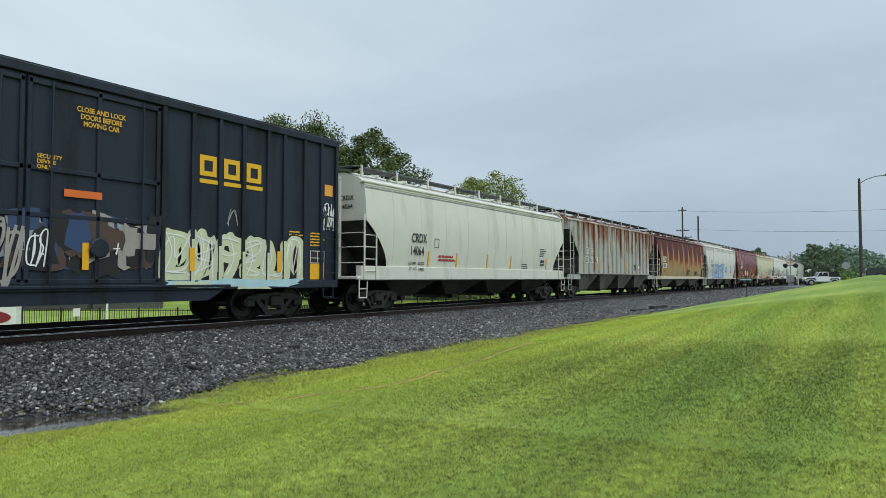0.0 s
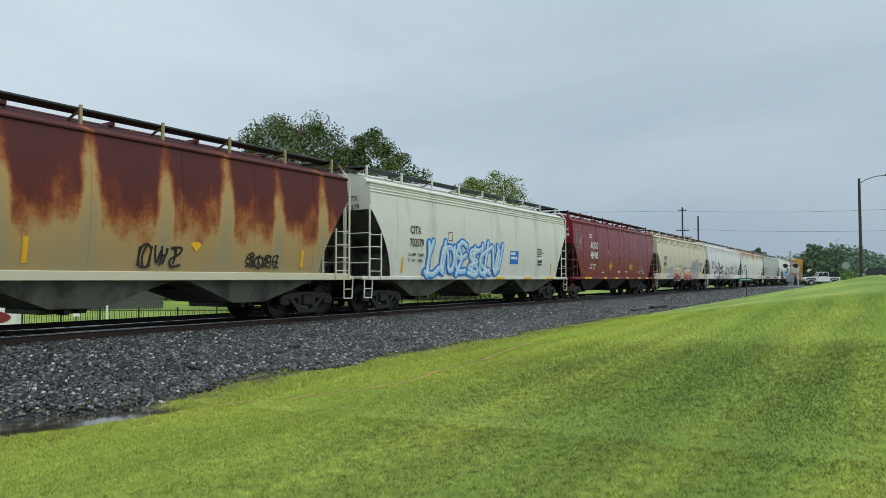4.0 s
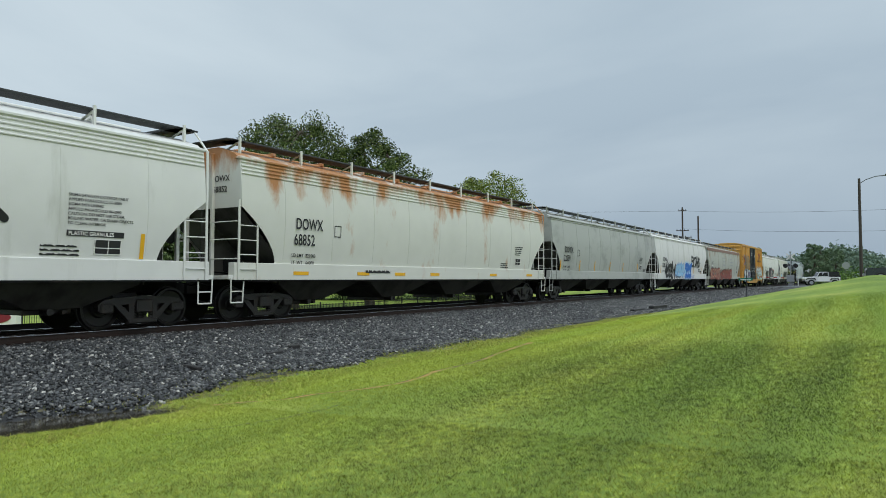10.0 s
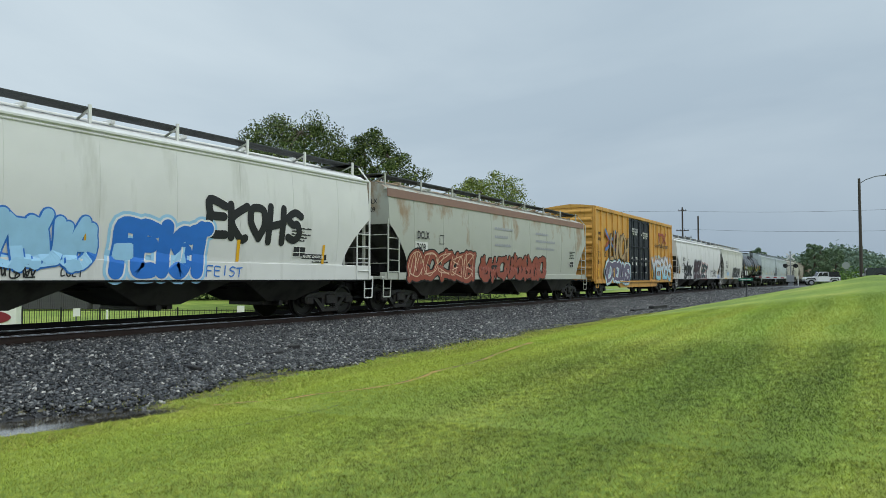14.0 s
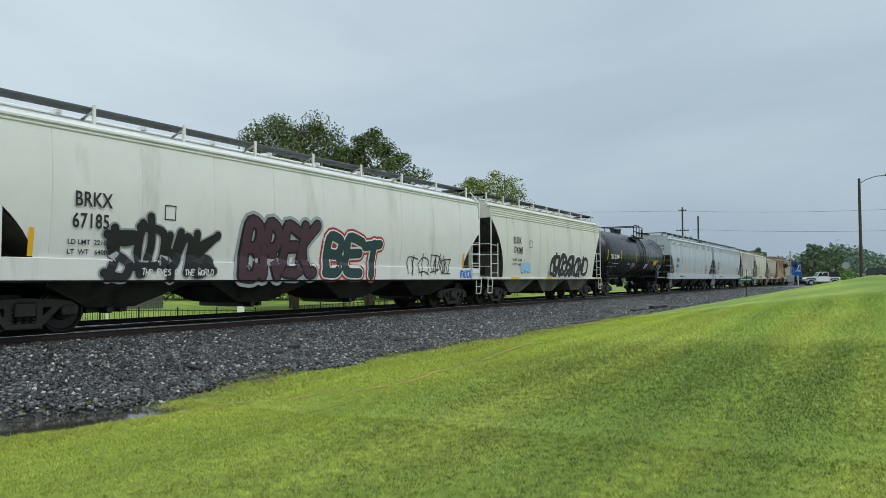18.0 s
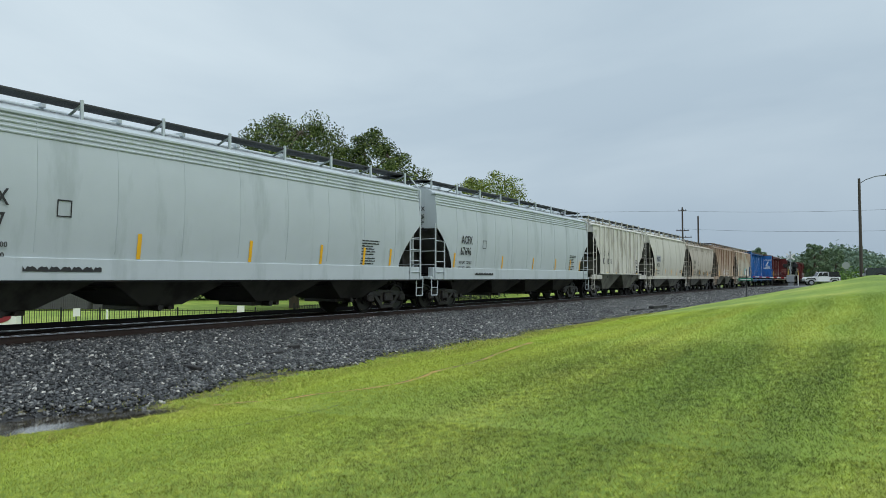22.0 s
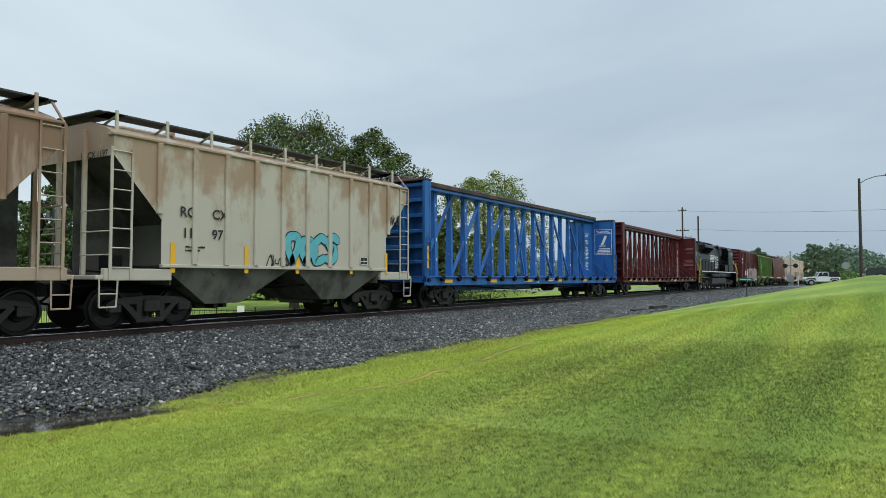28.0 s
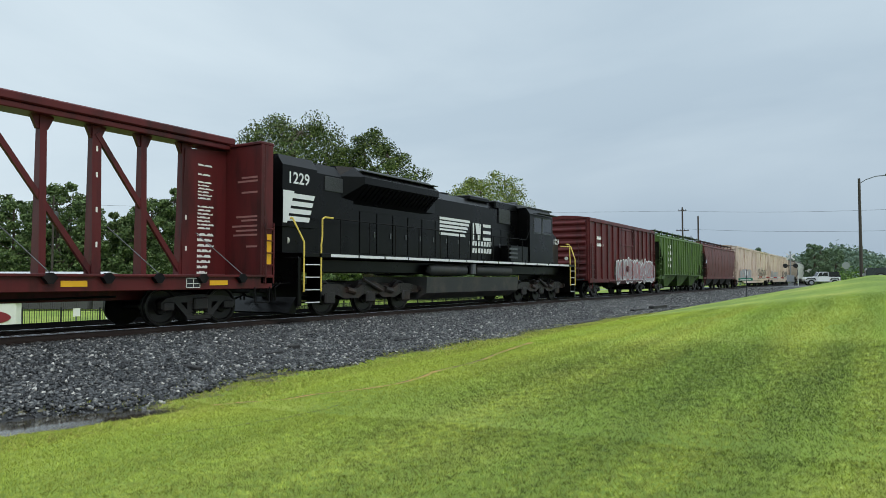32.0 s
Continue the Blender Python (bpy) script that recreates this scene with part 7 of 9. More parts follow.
        if u < 340:
            patch(car, s, 2.24, 3.5, 2.36, 2.82, S_GREY, "code_patch")
        else:
            graffiti(car, s, 3.8, 5.6, 1.3, 1.95, 4, None, S_BLACK, 121, thin=0.035)
            graffiti(car, s, 6.6, 8.4, 1.3, 1.8, 4, None, S_BLACK, 122, thin=0.03)
        place(car, u)

    for u, L, pnt, kind in ((361.5, 12.3, P_TAN, 0), (373.8, 12.0, P_RGCX, 1)):
        car, h = hopper("covered_hopper", L, 4.2, "rib", pnt, ribs=10, bays=2, sill=0.16, eave=0, cut_z=3.75, knee=2.45, cut_x=2.2, half=1.54, bay_paint=P_BAY, label="brown-stained tan ribbed covered hopper car" if not kind else "cream ribbed covered hopper car with rust and a teal tag")
        s = flat(1.535)
        if kind:
            for tx, x, z in (("RG", 2.33, 2.57), ("CX", 3.26, 2.57), ("11", 2.4, 2.08), ("97", 3.26, 2.08)):
                writing(car, tx, x, z, 0.33, -1.548, D)
            writing(car, "RGCX 1197", 0.67, 3.75, 0.2, -0.8, D, turn=-90, align="CENTER")
            graffiti(car, s, 5.75, 7.9, 1.65, 2.3, 4, S_TEAL, S_BLACK, 131, 0.5, 0.03, word="OOCS")
            graffiti(car, s, 5.0, 6.0, 1.35, 1.75, 3, None, S_BLACK, 132, thin=0.03)
            graffiti(car, s, 10.4, 11.2, 2.9, 3.2, 3, None, S_BLACK, 133, thin=0.04)
            bar_text(car, s, 2.5, 1.85, 0.6, 2)
            data_box(car, s, 9.0, 1.55, 0.35, 0.25)
            for x in (2.1, 4.3, 6.15, 8.5, 10.3):
                patch(car, s, x, x + 0.13, 1.26, 1.95, M_YELLOW, "reflective_tape")
        else:
            graffiti(car, s, 4.6, 8.0, 1.35, 2.15, 5, None, S_WHITE, 134, thin=0.06)
            graffiti(car, s, 8.9, 9.5, 1.5, 2.0, 2, None, S_BLACK, 135, thin=0.04)
            plate_c(car, s, 5.0, 2.3)
            data_box(car, s, 9.6, 1.55, 0.4, 0.25)
            for x in (2.4, 5.0, 8.6, 10.6):
                patch(car, s, x, x + 0.13, 1.28, 1.9, M_YELLOW, "reflective_tape")
        place(car, u)

    # lumber cars
    car = lumber_car(23.2, P_BLUE, "bright blue empty centerbeam lumber flat car")
    s = flat(1.502)
    for tx, x in (("734", 9.0), ("712", 10.4)):
        writing(car, tx, x, 0.93, 0.2, -1.505, W)
    bar_text(car, s, 11.8, 1.08, 0.9, 2, W, 0.05, 0.09)
    e = 23.2 - 0.75
    for y0, y1, z0, z1 in ((-1.4, -0.3, 4.16, 4.18), (-1.4, -0.3, 2.6, 2.62), (-1.4, -1.38, 2.6, 4.18), (-0.32, -0.3, 2.6, 4.18), (-1.4, -0.3, 3.9, 3.92)):
        part("warning_frame", Shape().box(e - 0.426, e - 0.422, y0, y1, z0, z1), W, car)
    writing(car, "WARNING", e - 0.43, 3.96, 0.18, -0.85, W, turn=-90, align="CENTER")
    for j in range(4):
        part("small_print", Shape().box(e - 0.426, e - 0.422, -1.3, -0.42 - 0.06 * j, 2.68 + 0.09 * j, 2.73 + 0.09 * j), W, car)
    part("warning_picture", Shape().prism([(-0.85, 3.2), (-0.68, 3.2), (-0.95, 3.8), (-1.1, 3.75)], "x", e - 0.427, e - 0.422).box(e - 0.427, e - 0.422, -1.0, -0.6, 3.12, 3.17), W, car)
    for z, n in ((3.85, 3), (3.45, 3), (3.0, 9), (2.1, 6)):
        bar_text(car, flat(0.122), e - 1.6, z, 0.6, n, W, 0.045, 0.085)
    place(car, 385.8)
    car = lumber_car(23.1, P_RED, "dark red empty centerbeam lumber flat car", chord=P_RED)
    writing(car, "GTW", 3.2, 0.92, 0.26, -1.505, W)
    for tx, x in (("623", 4.9), ("575", 6.0)):
        writing(car, tx, x, 0.92, 0.26, -1.505, W)
    e = 23.1 - 0.75
    for z, n, h in ((4.1, 1, 0.05), (3.85, 1, 0.05), (3.65, 6, 0.045), (3.0, 7, 0.05), (2.25, 9, 0.075)):
        bar_text(car, flat(0.122), e - 1.35, z, 0.55, n, W, h, h * 1.9)
    FR = mat("faded reddish white lettering", rgb(150, 104, 100), 0.6, 0, 0.2, 8)
    for z, w in ((3.8, 0.6), (3.7, 0.75), (3.4, 0.6), (2.75, 0.8), (2.65, 0.6), (2.5, 0.95), (2.38, 0.8), (2.26, 0.9), (1.95, 0.4)):
        part("small_print", Shape().box(e - 0.426, e - 0.422, -1.35, -1.35 + w, z, z + 0.05), FR, car)
    data_box(car, flat(1.502), 19.6, 0.9, 0.4, 0.24)
    graffiti(car, flat(1.502), 14.2, 14.9, 0.92, 1.1, 4, None, S_WHITE, 141, thin=0.025)
    place(car, 409.0)

    place(locomotive(22.6), 431.75)

    # red boxcar, green, brown and tan cars behind the locomotive
    L = 15.5
    car = boxcar("boxcar", L, 4.75, P_RED, P_RED, 6.2, 3.1, [1.0 + 1.04 * i for i in range(0, 5)] + [9.6 + 1.02 * i for i in range(0, 5)] + [14.6], "dark red ribbed boxcar with whitish graffiti along the base", over=0.9, z_low=1.0, doors=1, centre_low=0.8)
    collage(car, flat(1.532), 5.6, 14.4, 1.05, 2.4, (S_FADED, S_GREY, S_FADED, S_RED), 40, 150)
    graffiti(car, flat(1.6), 5.6, 14.3, 1.05, 2.2, 9, S_GREY, S_WHITE, 151, 0.4, 0.06, shine=S_RED)
    bar_text(car, flat(1.53), 2.0, 3.4, 1.6, 2, W, 0.2, 0.4)
    place(car, 454.7)
    car, h = hopper("covered_hopper", 16.4, 4.25, "rib", P_GREEN, ribs=17, bays=3, sill=0.2, eave=0, cut_z=3.9, knee=2.6, cut_x=1.8, half=1.55, bay_paint=P_GREEN, label="faded green ribbed hopper car with white lettering")
    bar_text(car, flat(1.535), 3.2, 3.5, 1.4, 4, W, 0.3, 0.5)
    place(car, 470.2)
    car, h = hopper("covered_hopper", 17.9, 4.2, "round", P_BROWN, bays=4, sill=0.2, eave=1, cut_z=3.0, label="dark brown covered hopper car")
    place(car, 486.6)
    for u in (504.6, 534.0):
        L = 29.4
        car = boxcar("boxcar", L, 5.1, P_SAND, P_SAND, 12.0, 2.7, [1.2 + 1.8 * i for i in range(6)] + [L - 1.2 - 1.8 * i for i in range(6)], "long pale tan boxcar with graffiti and a stained roof edge", over=1.0, z_low=0.95, doors=2)
        graffiti(car, flat(1.6), 2.5, 11.5, 1.1, 2.2, 8, S_GREY, S_PEACH, int(u), 0.3, 0.06)
        graffiti(car, flat(1.6), 17.5, 26.5, 1.1, 2.4, 8, None, S_BLACK, int(u) + 1, thin=0.1)
        place(car, u)
    car, h = hopper("covered_hopper", 17.6, 4.2, "round", P_BROWN2, bays=4, sill=0.3, eave=1, far=True, label="brownish grey covered hopper car")
    place(car, 563.6)
    car0, h = hopper("covered_hopper", 17.6, 4.2, "round", P_DULL, bays=4, sill=0.4, eave=1, far=True, label="dull grey covered hopper car")
    place(car0, 581.3)
    for i in range(11):
        c = copy_thing(car0, pose(599 + 17.7 * i, 0, 0))
        place(c, 599 + 17.7 * i)


P_EAVE_BAND = car_paint("darker grey eave band paint", rgb(130, 134, 132), rgb(110, 112, 110), 0.3)
P_SAND = car_paint("pale tan boxcar paint", rgb(202, 184, 168), rgb(158, 128, 110), 0.3, (1.6, 1.6, 0.3))
P_BROWN2 = car_paint("brownish grey car paint", rgb(140, 122, 110), rgb(104, 88, 78), 0.4)
build_train()


# ---- loose cover: stones and grass, too many to count ----
GX, GY = np.array(gx), np.array(gy)
GZ = np.array([p[2] for p in gv]).reshape(len(gy), len(gx))


def surface_z(x, y):
    i = np.clip(np.searchsorted(GX, x) - 1, 0, len(GX) - 2)
    j = np.clip(np.searchsorted(GY, y) - 1, 0, len(GY) - 2)
    u, v = (x - GX[i]) / (GX[i + 1] - GX[i]), (y - GY[j]) / (GY[j + 1] - GY[j])
    return GZ[j, i] * (1 - u) * (1 - v) + GZ[j, i + 1] * u * (1 - v) + GZ[j + 1, i] * (1 - u) * v + GZ[j + 1, i + 1] * u * v


def mesh_of_triangles(name, verts, tris, material):
    """A mesh from arrays of points and triangles."""
    me = bpy.data.meshes.new(name)
    me.vertices.add(len(verts))
    me.vertices.foreach_set("co", verts.astype(np.float32).ravel())
    me.loops.add(tris.size)
    me.loops.foreach_set("vertex_index", tris.astype(np.int32).ravel())
    me.polygons.add(len(tris))
    me.polygons.foreach_set("loop_start", np.arange(0, tris.size, 3, dtype=np.int32))
    me.update(calc_edges=True)
    me.materials.append(material)
    return me


def island_material(name, stops, rough, patch_scale=0.35, spec=0.3, shade=(0.75, 1.2), drift=None, clumps=False):
    """A colour of its own for each loose piece, and a slow drift over the ground."""
    m = bpy.data.materials.new(name)
    m.use_nodes = True
    n, l = m.node_tree.nodes, m.node_tree.links
    p = n["Principled BSDF"]
    p.inputs["Roughness"].default_value, p.inputs["Specular IOR Level"].default_value = rough, spec
    g = n.new("ShaderNodeNewGeometry")
    r = n.new("ShaderNodeValToRGB")
    while len(r.color_ramp.elements) < len(stops):
        r.color_ramp.elements.new(0.5)
    for e, (pos, c) in zip(r.color_ramp.elements, stops):
        e.position, e.color = pos, c
    l.new(g.outputs["Random Per Island"], r.inputs[0])
    co = n.new("ShaderNodeTexCoord")
    t = n.new("ShaderNodeTexNoise")
    t.inputs["Scale"].default_value, t.inputs["Detail"].default_value = patch_scale, 4
    l.new(co.outputs["Object"], t.inputs["Vector"])
    mr = n.new("ShaderNodeMapRange")
    mr.inputs["From Min"].default_value, mr.inputs["From Max"].default_value = 0.3, 0.7
    mr.inputs["To Min"].default_value, mr.inputs["To Max"].default_value = shade
    l.new(t.outputs["Fac"], mr.inputs["Value"])
    mx = n.new("ShaderNodeMixRGB")
    mx.blend_type, mx.inputs[0].default_value = "MULTIPLY", 1
    l.new(r.outputs[0], mx.inputs[1])
    l.new(mr.outputs[0], mx.inputs[2])
    out = mx.outputs[0]
    if drift:
        # dry and lush bands, drawn out along the mower's way
        mp = n.new("ShaderNodeMapping")
        mp.inputs["Scale"].default_value, mp.inputs["Rotation"].default_value = (0.1, 0.9, 1), (0, 0, radians(14))
        l.new(co.outputs["Object"], mp.inputs[0])
        t2 = n.new("ShaderNodeTexNoise")
        t2.inputs["Scale"].default_value, t2.inputs["Detail"].default_value = 0.9, 5
        l.new(mp.outputs[0], t2.inputs["Vector"])
        f = n.new("ShaderNodeMapRange")
        f.inputs["From Min"].default_value, f.inputs["From Max"].default_value, f.inputs["To Max"].default_value = 0.44, 0.66, drift[1] * 2
        l.new(t2.outputs["Fac"], f.inputs["Value"])
        m2 = n.new("ShaderNodeMixRGB")
        l.new(f.outputs[0], m2.inputs[0])
        l.new(out, m2.inputs[1])
        m2.inputs[2].default_value = drift[0]
        out = m2.outputs[0]
    if clumps:
        # tufts a hand wide, and a paler, drier strip along the ditch
        t3 = n.new("ShaderNodeTexNoise")
        t3.inputs["Scale"].default_value, t3.inputs["Detail"].default_value, t3.inputs["Roughness"].default_value = 9.0, 4, 0.65
        l.new(co.outputs["Object"], t3.inputs["Vector"])
        f3 = n.new("ShaderNodeMapRange")
        f3.inputs["From Min"].default_value, f3.inputs["From Max"].default_value = 0.36, 0.64
        f3.inputs["To Min"].default_value, f3.inputs["To Max"].default_value = 1 - 0.56 * clumps, 1 + 0.42 * clumps
        l.new(t3.outputs["Fac"], f3.inputs["Value"])
        m3 = n.new("ShaderNodeMixRGB")
        m3.blend_type, m3.inputs[0].default_value = "MULTIPLY", 1
        l.new(out, m3.inputs[1])
        l.new(f3.outputs[0], m3.inputs[2])
        # the mower's stripes along the bank, slightly askew and uneven
        mp3 = n.new("ShaderNodeMapping")
        mp3.inputs["Rotation"].default_value = (0, 0, radians(93))
        l.new(co.outputs["Object"], mp3.inputs[0])
        wv_ = n.new("ShaderNodeTexWave")
        wv_.inputs["Scale"].default_value, wv_.inputs["Distortion"].default_value, wv_.inputs["Detail"].default_value, wv_.inputs["Detail Scale"].default_value = 0.25, 1.6, 3, 0.3
        l.new(mp3.outputs[0], wv_.inputs["Vector"])
        f5 = n.new("ShaderNodeMapRange")
        f5.inputs["To Min"].default_value, f5.inputs["To Max"].default_value = 0.87, 1.12
        l.new(wv_.outputs["Fac"], f5.inputs["Value"])
        m5 = n.new("ShaderNodeMixRGB")
        m5.blend_type, m5.inputs[0].default_value = "MULTIPLY", 1
        l.new(m3.outputs[0], m5.inputs[1])
        l.new(f5.outputs[0], m5.inputs[2])
        m3 = m5
        sp = n.new("ShaderNodeSeparateXYZ")
        l.new(co.outputs["Object"], sp.inputs[0])
        ad = n.new("ShaderNodeMath")
        ad.operation = "MULTIPLY_ADD"
        l.new(t.outputs["Fac"], ad.inputs[0])
        ad.inputs[1].default_value = 3.0
        l.new(sp.outputs["Y"], ad.inputs[2])
        f4 = n.new("ShaderNodeMapRange")
        f4.inputs["From Min"].default_value, f4.inputs["From Max"].default_value, f4.inputs["To Max"].default_value = -9.4, -6.4, 0.5
        l.new(ad.outputs[0], f4.inputs["Value"])
        m4 = n.new("ShaderNodeMixRGB")
        l.new(f4.outputs[0], m4.inputs[0])
        l.new(m3.outputs[0], m4.inputs[1])
        m4.inputs[2].default_value = rgb(186, 196, 74)
        out = m4.outputs[0]
    l.new(out, p.inputs["Base Color"])
    return m


M_PEBBLE = island_material("loose ballast stones", [(0.0, rgb(14, 14, 15)), (0.4, rgb(38, 39, 40)), (0.76, rgb(76, 77, 78)), (0.95, rgb(122, 121, 117)), (1.0, rgb(190, 186, 178))], 0.42, 0.6, 0.5)
M_BLADE = island_material("grass blades", [(0.0, rgb(97, 117, 44)), (0.5, rgb(117, 136, 56)), (0.93, rgb(136, 152, 71)), (1.0, rgb(164, 173, 104))], 0.6, 0.4, 0.25, (0.9, 1.14), (rgb(196, 194, 84), 0.17), True)
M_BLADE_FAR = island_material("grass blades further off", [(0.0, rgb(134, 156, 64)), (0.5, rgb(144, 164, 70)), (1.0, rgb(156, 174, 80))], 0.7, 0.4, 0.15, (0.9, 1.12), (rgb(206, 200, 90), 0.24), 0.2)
M_WEED = island_material("yellowish weeds", [(0.0, rgb(98, 112, 46)), (0.5, rgb(152, 160, 70)), (0.85, rgb(192, 188, 98)), (1.0, rgb(146, 116, 72))], 0.6, 0.8, 0.2)

RNG = np.random.default_rng(4)


def toe_line(x):
    """The uneven foot of the ballast."""
    return TOE + 0.4 * np.clip((6.5 - x) / 2.3, 0, 1) + (0.1 + 0.16 * np.clip((x - 6) / 4, 0, 1)) * np.sin(x * 1.3) * np.sin(x * 0.37 + 1)


def scatter_stones(regions):
    pts, size = [], []
    for x0, x1, y0, y1, n, s0, s1 in regions:
        x, y = RNG.uniform(x0, x1, n), RNG.uniform(y0, y1, n)
        keep = np.minimum(np.abs(y + 0.755), np.abs(y - 0.755)) > 0.1
        edge = y > toe_line(x) + 0.02 - np.abs(RNG.normal(0, 0.1, n))
        keep &= edge & (np.abs(x - 99) > 5.4) & (hollow(x, y) > 1.0 + RNG.normal(0, 0.14, n))
        x, y = x[keep], y[keep]
        z = surface_z(x, y) + RNG.uniform(0.0, 0.03, len(x))
        pts.append(np.stack([x, y, z], 1))
        size.append(RNG.uniform(s0, s1, len(x)))
    p, s = np.concatenate(pts), np.concatenate(size)
    n = len(p)
    base = np.array([(1, 0, 0), (-1, 0, 0), (0, 1, 0), (0, -1, 0), (0, 0, 1), (0, 0, -1)], float)
    v = base[None] * RNG.uniform(0.55, 1.25, (n, 6, 1)) + RNG.normal(0, 0.2, (n, 6, 3))
    q = RNG.normal(0, 1, (n, 4))
    q /= np.linalg.norm(q, axis=1, keepdims=True)
    w, a, b, c = q.T
    rot = np.stack([1 - 2 * (b * b + c * c), 2 * (a * b - c * w), 2 * (a * c + b * w), 2 * (a * b + c * w), 1 - 2 * (a * a + c * c), 2 * (b * c - a * w), 2 * (a * c - b * w), 2 * (b * c + a * w), 1 - 2 * (a * a + b * b)], 1).reshape(n, 3, 3)
    v = np.einsum("nij,nkj->nki", rot, v) * s[:, None, None] * np.array([1, 1, 0.8]) + p[:, None]
    tri = np.array([(0, 2, 4), (2, 1, 4), (1, 3, 4), (3, 0, 4), (2, 0, 5), (1, 2, 5), (3, 1, 5), (0, 3, 5)])
    tris = (tri[None] + 6 * np.arange(n)[:, None, None]).reshape(-1, 3)
    return mesh_of_triangles("ballast_stones", v.reshape(-1, 3), tris, M_PEBBLE)


stones = new("ballast_stones", scatter_stones([(1, 12, -6.6, -0.9, 46000, 0.024, 0.056), (12, 24, -6.6, -0.9, 38000, 0.028, 0.058), (24, 45, -6.5, -0.9, 28000, 0.035, 0.065), (45, 94, -6.4, -0.9, 18000, 0.05, 0.09),
                                               (2, 20, -0.9, -0.7, 100, 0.03, 0.05)]))
tagged(stones, "dark grey crushed ballast stones beside the track", "ballast", "", "stuff")


SOIL_LINE = [(6.91, -6.95), (7.28, -7.3), (7.5, -7.77), (7.86, -7.99), (8.14, -8.3), (8.44, -8.6), (8.87, -8.82), (9.47, -8.84), (10.27, -8.66), (10.91, -8.62), (11.98, -8.62), (14.1, -8.18), (15.74, -7.98)]
FURROW = [(5.1, -8.1), (5.53, -8.25), (5.88, -8.43), (6.27, -8.52), (6.64, -8.63), (6.98, -8.7), (7.23, -8.83), (7.51, -8.84)]


def scatter_blades(name, regions, material, label, weeds=False):
    vs = []
    for x0, x1, y0, y1, n, h0, h1, w in regions:
        x, y = RNG.uniform(x0, x1, n), RNG.uniform(y0, y1, n)
        x = x + RNG.normal(0, 0.8, n) * (x > 7)
        # only what lies before the camera
        dx, dy = x - EYE[0], y - EYE[1]
        ang = np.degrees(np.arctan2(dy, dx))
        keep = (ang > -3) & (ang < 68)
        line_y = toe_line(x) - 0.02
        d = line_y - y
        ragged = 0.35 * np.sin(x * 2.3 + 1.1 * np.sin(x * 5.1)) * np.sin(y * 3.1 + x) + 0.2 * np.sin(x * 9.7 + y * 6.3)
        keep &= (d > RNG.uniform(-0.85, 0.4, n) + ragged) if weeds else (d > RNG.uniform(-0.1, 0.9, n) + ragged)
        e = hollow(x, y)
        keep &= e > 1.35 - RNG.uniform(0, 0.4, n) if not weeds else e > 1.0
        ex, ey = np.array([p[0] for p in SOIL_LINE]), np.array([p[1] for p in SOIL_LINE])
        keep &= (np.abs(y - np.interp(x, ex, ey)) > 0.015 + 0.05 * np.sin(x * 5) ** 2) | (x < ex[0]) | (x > ex[-1])
        fx, fy = np.array([p[0] for p in FURROW]), np.array([p[1] for p in FURROW])
        keep &= (np.abs(y - np.interp(x, fx, fy)) > 0.02 * np.sin(x * 7) ** 2) | (x < fx[0]) | (x > fx[-1])
        x, y = x[keep], y[keep]
        k = len(x)
        z = surface_z(x, y)
        h = RNG.uniform(h0, h1, k)
        a = RNG.uniform(0, 2 * np.pi, k)
        lean = RNG.normal(0, 0.95, (k, 2)) * h[:, None]
        ww = w * RNG.uniform(0.6, 1.3, k)
        ox, oy = np.cos(a) * ww, np.sin(a) * ww
        t = np.stack([np.stack([x - ox, y - oy, z - 0.004], 1), np.stack([x + ox, y + oy, z - 0.004], 1), np.stack([x + lean[:, 0], y + lean[:, 1], z + h], 1)], 1)
        vs.append(t.reshape(-1, 3))
    v = np.concatenate(vs)
    me = mesh_of_triangles(name, v, np.arange(len(v)).reshape(-1, 3), material)
    return tagged(new(name, me), label, "grass", "", "stuff")


scatter_blades("grass", [(2, 8.5, -16.5, -5.4, 330000, 0.012, 0.032, 0.0045), (8.5, 15, -17, -5.8, 200000, 0.016, 0.038, 0.007)],
               M_BLADE, "short mown green grass on the bank")
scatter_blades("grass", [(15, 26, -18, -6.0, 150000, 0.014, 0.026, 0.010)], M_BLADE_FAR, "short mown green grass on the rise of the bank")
scatter_blades("weeds", [(2, 14, -7.4, -5.0, 26000, 0.012, 0.05, 0.006), (3.4, 8.0, -7.4, -5.3, 5000, 0.015, 0.05, 0.006), (14, 30, -7.2, -5.6, 15000, 0.03, 0.08, 0.009)], M_WEED, "straggling yellowish weeds along the ballast edge", True)

# cross ties, mostly buried
TIE_MESH = Shape().box(-0.11, 0.11, -1.3, 1.3, -0.3, -0.155, 0.012).mesh("tie", M_TIE)
bed = bpy.data.objects["ballast_bed"]
for i in range(150):
    piece("tie", TIE_MESH, bed, 3 + i * 0.52)
SPIKE = Shape().box(-0.1, 0.1, -0.14, 0.14, -0.155, -0.142).box(-0.05, -0.02, 0.06, 0.09, -0.15, -0.11).mesh("tie_plate", M_RAILSIDE)
for i in range(70):
    for y in (-0.755, 0.755):
        piece("tie_plate", SPIKE, bed, 3 + i * 0.52, y)

# eroded line of bare soil across the foot of the bank
# darkened soil: flat strips carry the shade of a step and a furrow
M_DARKSOIL = mat("dark soil with shade in colour", rgb(74, 66, 36), 0.8, 0, 0.4, 6, 0.5, 50)


